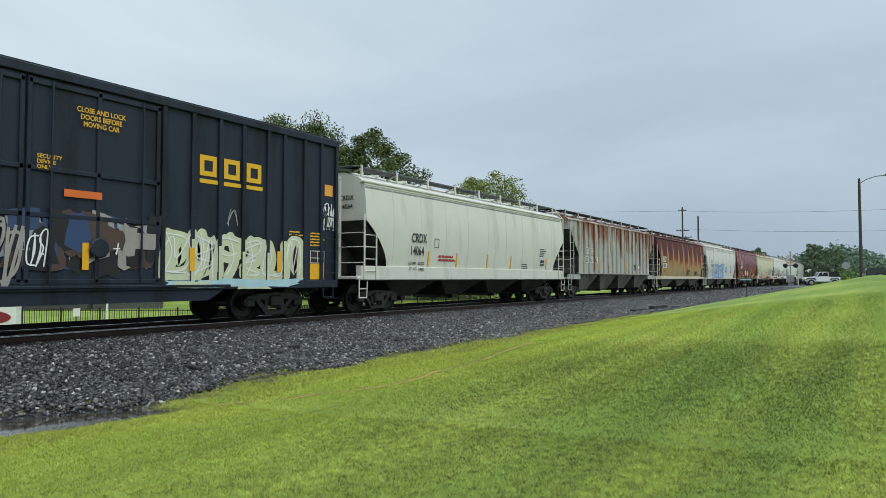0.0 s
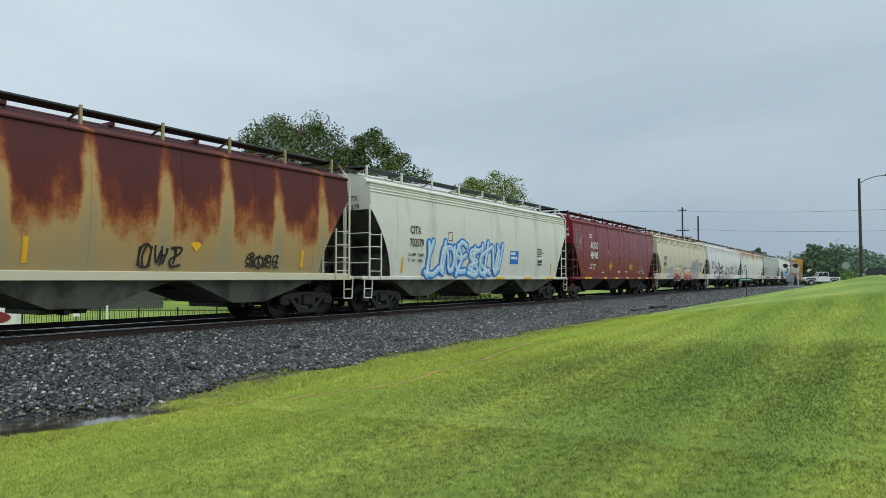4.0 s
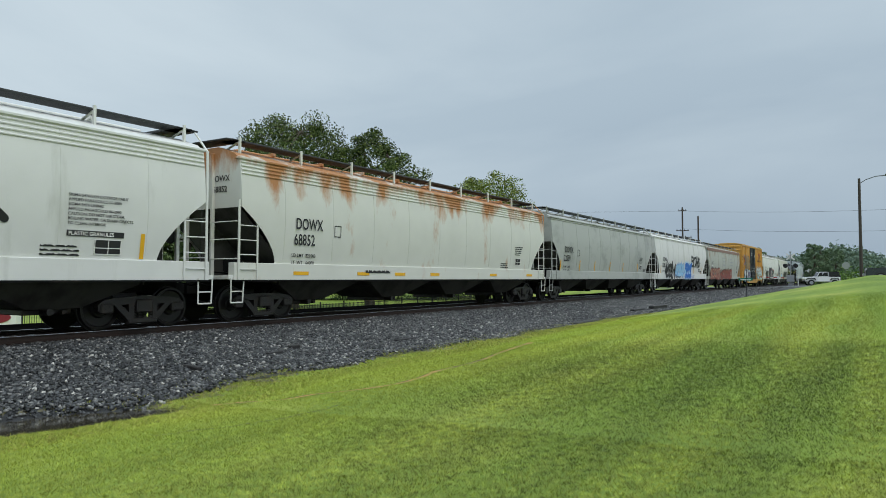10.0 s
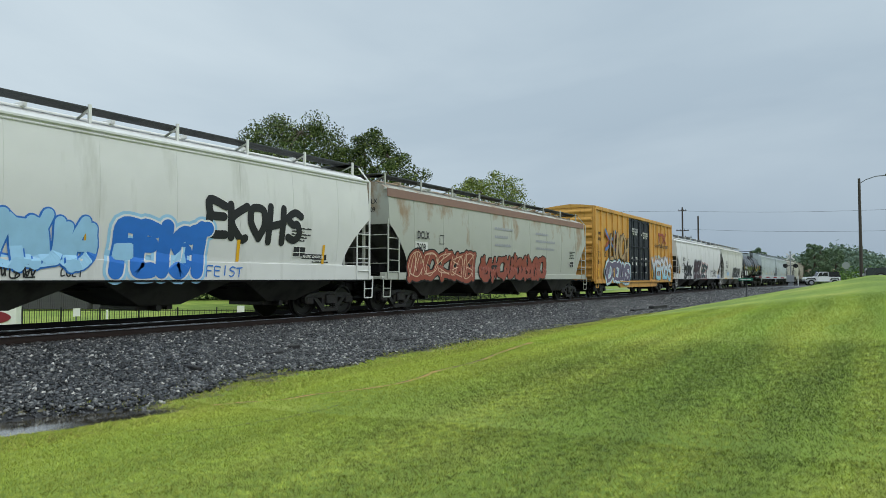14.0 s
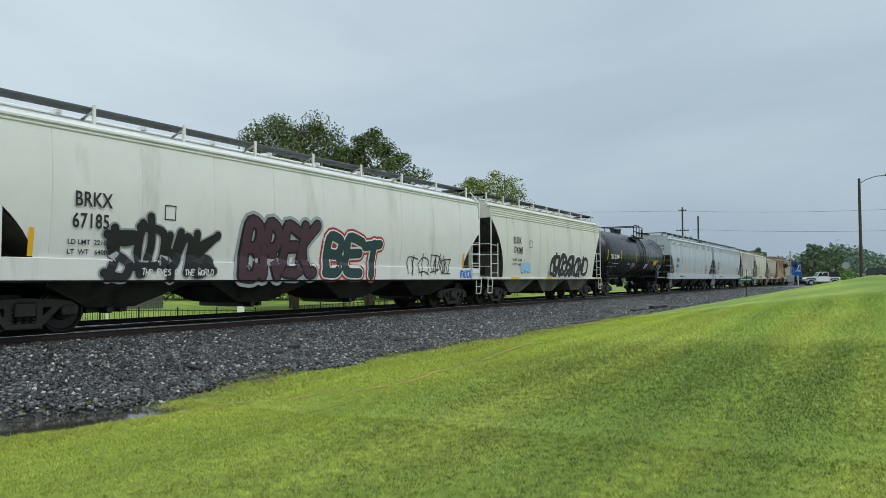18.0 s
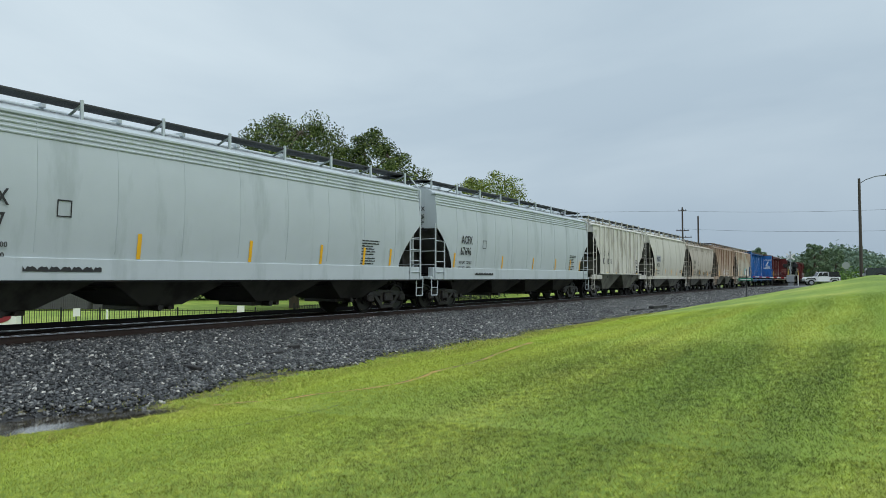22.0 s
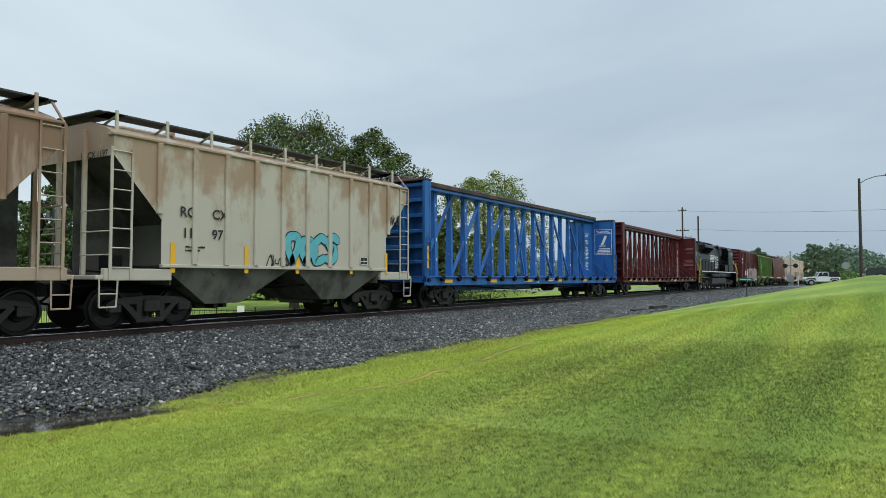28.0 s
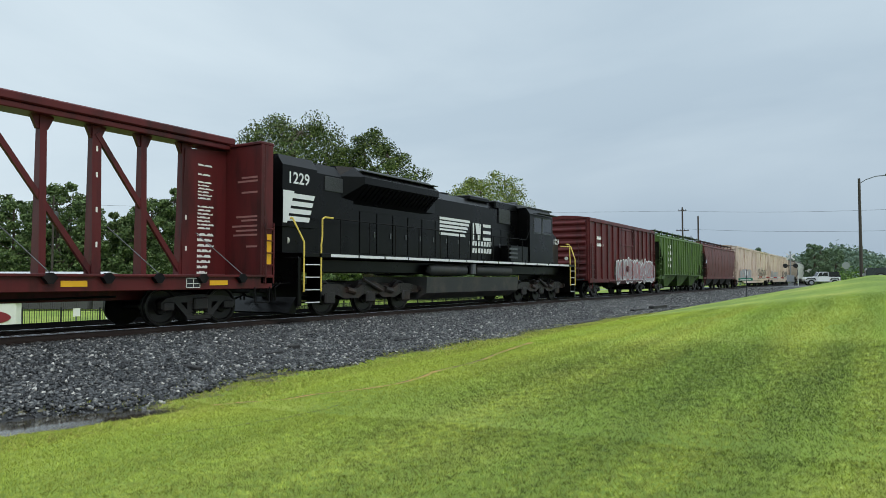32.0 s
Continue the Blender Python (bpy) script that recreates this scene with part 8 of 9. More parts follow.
def soil_strip(line_pts, width, lift, material, label):
    """A ragged, narrow line of bare ground."""
    s, vs = Shape(), []
    pts = smooth_line(line_pts, 8)
    for i, (x, y) in enumerate(pts):
        w = width * (0.15 + 1.9 * abs(noise.noise((x * 1.7, 0, 2)))) + 0.006
        y = y + 0.05 * noise.noise((x * 2.2, 3, 0))
        for k in (-1, 1):
            vs.append((x, y + k * w, float(surface_z(np.array([x]), np.array([y + k * w]))[0]) + lift))
    s.add(vs, [(2 * i, 2 * i + 1, 2 * i + 3, 2 * i + 2) for i in range(len(pts) - 1)])
    return tagged(new("bare_soil", s.mesh("bare_soil", material)), label, "soil", "", "structure")


soil_strip(SOIL_LINE, 0.07, 0.016, M_MUD, "narrow line of bare tan soil in the grass")
soil_strip([(x, y + 0.06) for x, y in SOIL_LINE[2:]], 0.03, 0.012, M_DARKSOIL, "dark edge painted for the shade of a low step at the worn soil line")
soil_strip(FURROW, 0.02, 0.007, M_DARKSOIL, "flat dark strip drawn for a shallow furrow in the mown grass")

# old tie pieces and boards lying on the stones
M_OLDWOOD = mat("wet black old timber", rgb(30, 27, 26), 0.6, 0, 0.3, 6, 0.5, 40)
for x, y, w, d, h, rz in ((10.5, -4.6, 0.55, 0.12, 0.05, 8), (11.24, -4.4, 0.22, 0.12, 0.09, -15), (11.22, -4.88, 0.32, 0.08, 0.03, 30), (8.27, -4.79, 0.55, 0.12, 0.06, 80), (14.71, -4.9, 0.85, 0.12, 0.05, 4), (34.63, -5.13, 2.0, 0.22, 0.1, 2), (38.10, -5.25, 2.8, 0.26, 0.17, 0), (40.63, -5.54, 1.3, 0.22, 0.08, -3), (25.73, -5.79, 3.0, 0.3, 0.05, 1)):
    z = float(surface_z(np.array([x]), np.array([y]))[0])
    s = Shape().box(-w / 2, w / 2, -d / 2, d / 2, -0.02, h, 0.015)
    s.v = [(a + 0.02 * noise.noise((a * 3, b, c)), b + 0.02 * noise.noise((a * 2, b, 9)), c + 0.015 * noise.noise((a * 4, 5, c))) for a, b, c in s.v]
    ob = tagged(new("old_timber", s.mesh("old_timber", M_OLDWOOD)), "black weathered piece of tie timber on the ballast", "timber", "old timbers")
    ob.location, ob.rotation_euler = (x, y, z + 0.02), (0, 0, radians(rz))


# ---- trees ----
M_BARK = mat("grey-brown bark", rgb(70, 60, 50), 0.85, 0, 0.3, 8, 0.6, 30)
M_LEAF = island_material("summer leaves", [(0.0, rgb(38, 54, 22)), (0.5, rgb(66, 84, 34)), (0.88, rgb(96, 112, 50)), (1.0, rgb(134, 146, 82))], 0.6, 0.25, 0.3, (0.7, 1.2))
M_LEAF_LIGHT = island_material("light green leaves", [(0.0, rgb(64, 82, 28)), (0.5, rgb(104, 122, 46)), (1.0, rgb(156, 160, 84))], 0.6, 0.25, 0.3, (0.8, 1.2))
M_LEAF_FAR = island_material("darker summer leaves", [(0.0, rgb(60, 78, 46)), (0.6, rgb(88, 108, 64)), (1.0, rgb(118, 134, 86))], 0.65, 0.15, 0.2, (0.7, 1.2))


def tree(name, height, spread, seed, leaf, leaves, label, low=0.2, material=None, limbs=13, group="broadleaf trees", squash=0.75, clumps=150):
    """Trunk and limbs, and a crown of leaves gathered in loose clumps at the twig ends."""
    rnd = random.Random(seed)
    ob = thing(name, label, "tree", group)
    s = Shape()
    tips = []
    lean = (rnd.uniform(-0.04, 0.04) * height, rnd.uniform(-0.04, 0.04) * height)
    def axis_at(t):
        return Vector((lean[0] * t, lean[1] * t, height * 0.86 * t))
    r0 = height * 0.024
    for i in range(8):
        s.tube(axis_at(i / 8), axis_at((i + 1) / 8 + 0.01), r0 * (1 - 0.11 * i) + 0.03, 9, r0 * (1 - 0.11 * (i + 1)) + 0.03)
    # crown: clumps spread evenly through a lopsided dome, each on its own bough
    z_mid, rise = height * (low + 0.32), height * (0.68 - low)
    boughs = []
    for i in range(limbs):
        t = low + (0.85 - low) * (i + rnd.uniform(0, 0.9)) / limbs
        a = i * 2.4 + rnd.uniform(-0.5, 0.5)
        p0 = axis_at(t)
        out = spread * rnd.uniform(0.2, 0.33) * (1.1 - 0.5 * t)
        p1 = p0 + Vector((math.cos(a) * out, math.sin(a) * out, height * rnd.uniform(0.05, 0.13)))
        s.tube(p0, p1, 0.009 * height * (1.15 - 0.7 * t), 6, 0.004 * height)
        boughs.append(p1)
    for i in range(clumps):
        a = i * 2.39996
        up = -0.75 + 1.72 * ((i + 0.5) / clumps)
        ring = math.sqrt(max(0.02, 1 - min(1, abs(up)) ** 2)) if up > 0 else 1 - 0.25 * up * up
        depth = rnd.uniform(0.35, 1.0) ** 0.6
        bulge = 1 + 0.16 * math.sin(3 * a + seed) + rnd.uniform(-0.1, 0.1)
        tip = Vector((math.cos(a) * ring * depth * spread * 0.45 * bulge, math.sin(a) * ring * depth * spread * 0.45 * bulge, z_mid + (up * rise * (0.86 + 0.08 * math.sin(2 * a + seed)) if up > 0 else up * height * 0.3)))
        near_bough = min(boughs, key=lambda q: (q - tip).length)
        s.tube(near_bough, tip, 0.05, 5, 0.012)
        tips.append(tip)
    part("trunk", s, M_BARK, ob)
    g = np.random.default_rng(seed)
    per = leaves // len(tips)
    vs = []
    for tip in tips:
        rad = spread * g.uniform(0.055, 0.105)
        c = g.normal(0, 1, (per, 3))
        c = np.array(tip) + c / np.linalg.norm(c, axis=1, keepdims=True) * (g.uniform(0, 1, (per, 1)) ** 0.45) * rad * np.array([1, 1, squash])
        d1 = g.normal(0, 1, (per, 3))
        d1 /= np.linalg.norm(d1, axis=1, keepdims=True)
        d2 = np.cross(d1, g.normal(0, 1, (per, 3)))
        d2 /= np.linalg.norm(d2, axis=1, keepdims=True)
        l = leaf * g.uniform(0.6, 1.35, (per, 1))
        vs.append(np.stack([c - d1 * l, c + d2 * l * 0.45, c + d1 * l, c - d2 * l * 0.45], 1))
    v = np.concatenate(vs).reshape(-1, 3)
    n = len(v) // 4
    tri = (np.array([(0, 1, 2), (0, 2, 3)])[None] + 4 * np.arange(n)[:, None, None]).reshape(-1, 3)
    crown = new("crown", mesh_of_triangles("crown", v, tri, material or M_LEAF))
    crown.parent = ob
    return ob


def plant(ob, x, y, turn=0.0):
    ob.location, ob.rotation_euler = (x, y, ground_height(x, y) - 0.1), (0, 0, radians(turn))
    return ob


plant(tree("tree", 19.6, 16.5, 3, 0.13, 64000, "tall broadleaf tree with an airy olive green crown", 0.12, clumps=220), 49.6, 32.4)
plant(tree("tree", 18.3, 12.5, 8, 0.13, 44000, "tall broadleaf tree with an airy olive green crown", 0.12, clumps=150), 54.6, 27.0, 40)
plant(tree("tree", 19.4, 19.0, 5, 0.17, 30000, "tall broadleaf tree with a light green top", 0.15, M_LEAF_LIGHT, clumps=120), 97.0, 37.0)
plant(tree("tree", 9.2, 9.0, 14, 0.2, 7000, "low spreading tree beside the rail crossing", 0.15, clumps=60), 84.0, 40.0)
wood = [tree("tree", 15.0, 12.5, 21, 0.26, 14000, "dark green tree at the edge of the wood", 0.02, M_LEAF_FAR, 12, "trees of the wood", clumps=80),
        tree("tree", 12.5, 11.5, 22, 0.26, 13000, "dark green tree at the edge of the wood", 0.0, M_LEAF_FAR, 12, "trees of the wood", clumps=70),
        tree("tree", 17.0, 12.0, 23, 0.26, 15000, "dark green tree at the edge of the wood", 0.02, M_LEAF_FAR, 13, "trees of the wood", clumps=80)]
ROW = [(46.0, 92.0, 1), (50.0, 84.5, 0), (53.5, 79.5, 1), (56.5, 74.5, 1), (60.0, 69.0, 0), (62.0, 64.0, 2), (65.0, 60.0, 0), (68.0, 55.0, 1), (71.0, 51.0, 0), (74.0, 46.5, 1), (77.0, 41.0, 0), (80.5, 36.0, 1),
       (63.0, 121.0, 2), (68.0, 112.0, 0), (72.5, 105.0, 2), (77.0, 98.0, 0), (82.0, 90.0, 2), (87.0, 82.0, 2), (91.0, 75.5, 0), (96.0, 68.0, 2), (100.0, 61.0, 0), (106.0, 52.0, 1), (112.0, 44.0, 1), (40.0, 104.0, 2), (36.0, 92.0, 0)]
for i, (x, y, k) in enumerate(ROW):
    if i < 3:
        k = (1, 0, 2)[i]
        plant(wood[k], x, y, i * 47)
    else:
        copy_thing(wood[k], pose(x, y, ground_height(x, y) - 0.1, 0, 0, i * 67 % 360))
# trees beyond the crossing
# distance haze is mixed into these leaf colours
M_LEAF_HAZE = island_material("leaves paled by painted haze", [(0.0, rgb(82, 102, 80)), (0.6, rgb(106, 126, 98)), (1.0, rgb(130, 148, 116))], 0.7, 0.1, 0.15)
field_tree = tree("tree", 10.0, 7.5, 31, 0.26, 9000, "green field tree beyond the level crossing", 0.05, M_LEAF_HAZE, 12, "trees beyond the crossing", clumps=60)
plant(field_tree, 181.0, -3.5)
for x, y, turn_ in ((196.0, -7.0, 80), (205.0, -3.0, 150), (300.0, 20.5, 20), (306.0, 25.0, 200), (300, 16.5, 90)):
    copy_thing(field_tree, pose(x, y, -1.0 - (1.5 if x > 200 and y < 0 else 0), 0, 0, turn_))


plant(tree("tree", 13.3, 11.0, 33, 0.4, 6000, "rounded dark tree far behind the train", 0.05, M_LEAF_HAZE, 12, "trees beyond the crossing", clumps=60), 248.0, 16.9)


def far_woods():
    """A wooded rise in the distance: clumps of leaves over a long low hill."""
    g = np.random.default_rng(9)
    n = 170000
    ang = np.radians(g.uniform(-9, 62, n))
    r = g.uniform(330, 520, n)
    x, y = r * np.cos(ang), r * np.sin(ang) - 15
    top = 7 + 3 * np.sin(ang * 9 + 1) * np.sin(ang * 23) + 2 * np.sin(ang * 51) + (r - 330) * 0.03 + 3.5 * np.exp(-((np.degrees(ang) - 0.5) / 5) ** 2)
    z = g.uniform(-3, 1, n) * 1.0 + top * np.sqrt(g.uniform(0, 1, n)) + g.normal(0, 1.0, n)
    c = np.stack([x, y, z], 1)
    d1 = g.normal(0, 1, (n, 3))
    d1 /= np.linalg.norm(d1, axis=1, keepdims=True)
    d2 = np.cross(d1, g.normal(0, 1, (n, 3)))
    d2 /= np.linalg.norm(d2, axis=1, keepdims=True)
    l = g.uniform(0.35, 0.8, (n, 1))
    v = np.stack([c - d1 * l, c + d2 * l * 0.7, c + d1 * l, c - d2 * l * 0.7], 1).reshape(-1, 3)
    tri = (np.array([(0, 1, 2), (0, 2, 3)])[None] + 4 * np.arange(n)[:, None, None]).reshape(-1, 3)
    # paler and greyer still: more haze painted into the foliage
    m = island_material("foliage with distance haze in colour", [(0.0, rgb(86, 104, 94)), (0.6, rgb(104, 122, 106)), (1.0, rgb(122, 138, 118))], 0.8, 0.02, 0.1)
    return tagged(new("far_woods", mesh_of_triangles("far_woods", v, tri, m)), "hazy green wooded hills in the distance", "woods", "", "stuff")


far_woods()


def bushes(name, spots, material, label, seed):
    """Low uncut growth along a line of spots (x, y, height, width)."""
    g = np.random.default_rng(seed)
    vs = []
    for x, y, h, w in spots:
        n = 420
        a = g.uniform(0, 2 * np.pi, n)
        rr = np.sqrt(g.uniform(0, 1, n)) * w
        c = np.stack([x + np.cos(a) * rr, y + np.sin(a) * rr, ground_height(x, y) + h * g.uniform(0, 1, n) * (1 - 0.5 * (rr / w) ** 2)], 1)
        d1 = g.normal(0, 1, (n, 3))
        d1 /= np.linalg.norm(d1, axis=1, keepdims=True)
        d2 = np.cross(d1, g.normal(0, 1, (n, 3)))
        d2 /= np.linalg.norm(d2, axis=1, keepdims=True)
        l = g.uniform(0.12, 0.32, (n, 1))
        vs.append(np.stack([c - d1 * l, c + d2 * l * 0.5, c + d1 * l, c - d2 * l * 0.5], 1))
    v = np.concatenate(vs).reshape(-1, 3)
    n = len(v) // 4
    tri = (np.array([(0, 1, 2), (0, 2, 3)])[None] + 4 * np.arange(n)[:, None, None]).reshape(-1, 3)
    return tagged(new(name, mesh_of_triangles(name, v, tri, material)), label, "bushes", "", "stuff")


M_BUSH = island_material("bright bush leaves", [(0.0, rgb(52, 82, 34)), (0.6, rgb(84, 116, 48)), (1.0, rgb(124, 146, 72))], 0.6, 0.2, 0.2)
bushes("hedge", [(140 + 6 * (i % 4), -9 - 2.6 * i, 2.9 + 0.9 * math.sin(i), 3.2) for i in range(14)], M_BUSH, "uncut green bushes beyond the road", 5)
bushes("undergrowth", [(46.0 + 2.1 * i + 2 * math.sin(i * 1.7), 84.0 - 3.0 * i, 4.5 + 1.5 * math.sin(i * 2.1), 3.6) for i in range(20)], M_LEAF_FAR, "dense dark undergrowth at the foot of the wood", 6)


# ---- beyond the track ----
M_FENCE = mat("black metal fence paint", rgb(24, 25, 26), 0.5, 0.3, 0.15, 8)


def picket_fence(x0, y0, x1, y1, panels):
    f = thing("picket_fence", "low black metal picket fence on the lawn", "fence")
    d = Vector((x1 - x0, y1 - y0, 0))
    ln = d.length
    rot = math.atan2(d.y, d.x)
    f.location, f.rotation_euler = (x0, y0, ground_height(x0, y0)), (0, 0, rot)
    post = Shape().box(-0.035, 0.035, -0.035, 0.035, 0, 1.22).mesh("post", M_FENCE)
    picket = Shape().box(-0.011, 0.011, -0.011, 0.011, 0.08, 1.1).mesh("picket", M_FENCE)
    w = ln / panels
    for i in range(panels + 1):
        piece("post", post, f, i * w)
        if i < panels:
            for z in (0.16, 1.02):
                part("rail", Shape().box(i * w + 0.035, (i + 1) * w - 0.035, -0.018, 0.018, z, z + 0.035), M_FENCE, f)
            for j in range(1, 16):
                piece("picket", picket, f, i * w + w * j / 16)
    return f


picket_fence(20.2, 28.4, 29.6, 13.2, 8)
picket_fence(29.6, 13.2, 60.0, 16.5, 12)

M_BOARD = mat("dark grey weathered boards", rgb(74, 74, 74), 0.8, 0, 0.25, 6, 0.4, 30, rgb(52, 50, 48), 0.4)
M_METALROOF = mat("pale metal roof", rgb(188, 190, 190), 0.5, 0.2, 0.1, 4)


def shed(x0, y0, x1, y1, depth, h):
    b = thing("shed", "long low dark grey boarded shed with a pale metal roof", "shed")
    d = Vector((x1 - x0, y1 - y0, 0))
    ln, rot = d.length, math.atan2(d.y, d.x)
    b.location, b.rotation_euler = (x0, y0, -1.72), (0, 0, rot)
    part("wall", Shape().box(0, ln, 0.05, depth, 0, h), M_BOARD, b)
    board = Shape().box(-0.09, 0.09, 0.0, 0.05, 0.02, h - 0.02, 0.008).mesh("board", M_BOARD)
    n = int(ln / 0.2)
    for i in range(n):
        piece("board", board, b, 0.1 + i * 0.2)
    part("roof", Shape().prism([(-0.35, h - 0.05), (-0.35, h + 0.22), (depth / 2, h + 0.75), (depth + 0.35, h + 0.22), (depth + 0.35, h - 0.05)], "x", -0.4, ln + 0.4), M_METALROOF, b)
    part("gutter", Shape().box(-0.4, ln + 0.4, -0.45, -0.35, h + 0.1, h + 0.22, 0.02), M_METALROOF, b)
    return b


shed(29.5, 59.0, 37.4, 46.4, 7.0, 2.75)


def board_fence(x0, y0, x1, y1, h):
    f = thing("board_fence", "tall weathered grey board fence", "fence")
    d = Vector((x1 - x0, y1 - y0, 0))
    ln, rot = d.length, math.atan2(d.y, d.x)
    f.location, f.rotation_euler = (x0, y0, -1.72), (0, 0, rot)
    board = Shape().box(-0.07, 0.07, -0.012, 0.012, 0, h, 0.004).mesh("board", M_BOARD)
    for i in range(int(ln / 0.15)):
        piece("board", board, f, 0.07 + 0.15 * i)
    for z in (0.4, h - 0.4):
        part("rail", Shape().box(0, ln, 0.012, 0.06, z, z + 0.09), M_BOARD, f)
    return f


board_fence(37.6, 46.0, 42.4, 42.3, 1.65)

# white sign cabinet beside the fence
M_SIGNWHITE = mat("white sign cabinet paint", rgb(220, 220, 216), 0.5, 0, 0.08, 3)
M_SIGNRED = mat("maroon sign panel", rgb(126, 30, 44), 0.45, 0, 0.1, 4)
sign = thing("roadside_sign", "white boxed sign with a maroon oval panel", "sign")
sign.location, sign.rotation_euler = (19.1, 22.68, ground_height(19, 22.9)), (0, 0, radians(-58))
part("cabinet", Shape().box(-3.6, 0.0, 0.0, 0.5, 0.2, 1.62, 0.03), M_SIGNWHITE, sign)
part("cap", Shape().prism([(-3.7, 1.62), (0.12, 1.62), (0.02, 1.78), (-3.6, 1.78)], "y", -0.06, 0.56), M_SIGNWHITE, sign)
part("upper_cap", Shape().box(-3.6, -0.12, 0.05, 0.45, 1.78, 2.15, 0.03), M_SIGNWHITE, sign)
part("base", Shape().box(-3.4, -0.2, 0.06, 0.44, 0, 0.2), M_BOARD, sign)
part("oval_panel", Shape().prism([(-1.9 + 1.65 * math.cos(t), 0.86 + 0.4 * math.sin(t)) for t in [2 * math.pi * i / 32 for i in range(32)]], "y", -0.03, -0.001), M_SIGNRED, sign)

for x in (-2.0, -1.55):
    part("emblem_bar", Shape().box(x, x + 0.32, -0.036, -0.031, 0.72, 1.0), M_SIGNWHITE, sign)
small = thing("lawn_sign", "small pale notice on a post by the fence", "sign", "lawn signs")
small.location = (22.5, 23.0, ground_height(22.5, 23))
part("post", Shape().box(-0.03, 0.03, -0.03, 0.03, 0, 1.1), M_GRATE, small)
part("notice", Shape().box(-0.2, 0.2, -0.05, -0.03, 0.75, 1.2), M_SIGNWHITE, small)
copy_thing(small, pose(27.6, 15.4, ground_height(27.6, 15.4), 0, 0, -40))
marker = tagged(new("marker_post", Shape().box(-0.045, 0.045, -0.045, 0.045, 0, 1.5, 0.01).mesh("marker_post", M_SIGNWHITE)), "white marker post on the lawn", "post", "marker posts")
marker.location = (23.2, 21.2, ground_height(23.2, 21.2))

# utility poles and wires
M_POLE = mat("weathered pole timber", rgb(64, 57, 52), 0.85, 0, 0.25, 5, 0.4, 30)


def utility_pole(x, y, h, arms, label, cans=0, turn=0.0):
    p = thing("utility_pole", label, "utility pole", "utility poles")
    z = ground_height(x, y)
    p.location, p.rotation_euler = (x, y, z), (0, 0, radians(turn))
    part("pole", Shape().tube((0, 0, 0), (0, 0, h), 0.17, 10, 0.11), M_POLE, p)
    for za, w in arms:
        part("crossarm", Shape().box(-w / 2, w / 2, -0.06, 0.06, za, za + 0.12), M_POLE, p)
        for k in range(4):
            part("insulator", Shape().turned([(0, 0.03), (0.1, 0.06), (0.16, 0.03)], (-w / 2 + 0.1 + (w - 0.2) * k / 3, 0, za + 0.12), "z", 8), M_GRATE, p)
    for k in range(cans):
        part("transformer", Shape().turned([(0, 0.2), (0.04, 0.26), (0.85, 0.26), (0.95, 0.1)], (-0.5 + 1.0 * k, -0.25, h - 2.9), "z", 14), M_GRATE, p)
    return p


utility_pole(49.7, 74.8, 13.4, ((12.3, 2.6),), "tall wooden utility pole with two grey transformers", 2, -58)
utility_pole(108.0, 9.2, 12.2, ((11.6, 1.2), (8.6, 1.8), (7.6, 2.6)), "wooden utility pole with several crossarms", 0, -70)
utility_pole(109.3, 7.2, 10.9, (), "plain dark wooden pole stub")


def wire(a, b, sag, name="overhead_wire"):
    pts = []
    for i in range(13):
        t = i / 12
        pts.append((a[0] + (b[0] - a[0]) * t, a[1] + (b[1] - a[1]) * t, a[2] + (b[2] - a[2]) * t - 4 * sag * t * (1 - t)))
    return tagged(new(name, Shape().path(pts, 0.016, 4).mesh(name, M_BLACK)), "thin dark overhead wire between poles", "wire", "overhead wires")


wire((108.0, 9.2, 11.3), (88.0, -28.0, 8.6), 0.5)
wire((108.0, 9.2, 8.6), (88.0, -28.0, 6.3), 0.5)
wire((108.0, 9.2, 11.3), (49.7, 74.8, 10.8), 0.6)
wire((49.7, 74.8, 10.9), (20.0, 120.0, 10.9), 0.5)

# street lamp on the crest
lamp = thing("street_lamp", "wooden street lamp pole with a curved arm", "street lamp")
lamp.location = (67.3, -14.3, ground_height(67.3, -14.3))
hz = 9.45 - lamp.location.z
part("pole", Shape().tube((0, 0, 0), (0, 0, hz), 0.14, 12, 0.1), M_POLE, lamp)
part("arm", Shape().path([(0, 0, hz - 0.45), (0.2, -0.5, hz - 0.1), (0.5, -1.2, hz + 0.16), (0.85, -1.9, hz + 0.22)], 0.035, 6), M_GRATE, lamp)
part("lamp_head", Shape().loft([[(0.8 + dx * 0.12, -1.85 + dy * 0.1, hz + 0.24 + dz) for dx, dy, dz in ((-1, 0, 0), (1, 0, 0), (1, 0, 0.1), (-1, 0, 0.1))], [(1.05 + dx * 0.16, -2.45, hz + 0.2 + dz) for dx, dz in ((-1, 0), (1, 0), (1, 0.16), (-1, 0.16))]]), M_GRATE, lamp)

# crossing signal
M_ALU = mat("dull aluminium", rgb(150, 153, 156), 0.45, 0.6, 0.12, 5)
M_HOOD = mat("black signal hood", rgb(14, 14, 15), 0.6, 0, 0.1, 5)
M_REDLENS = mat("dark red signal lens", rgb(96, 14, 14), 0.25, 0, 0.1, 5)
M_REDPAINT = mat("red stripe paint", rgb(170, 36, 34), 0.5, 0, 0.1, 5)


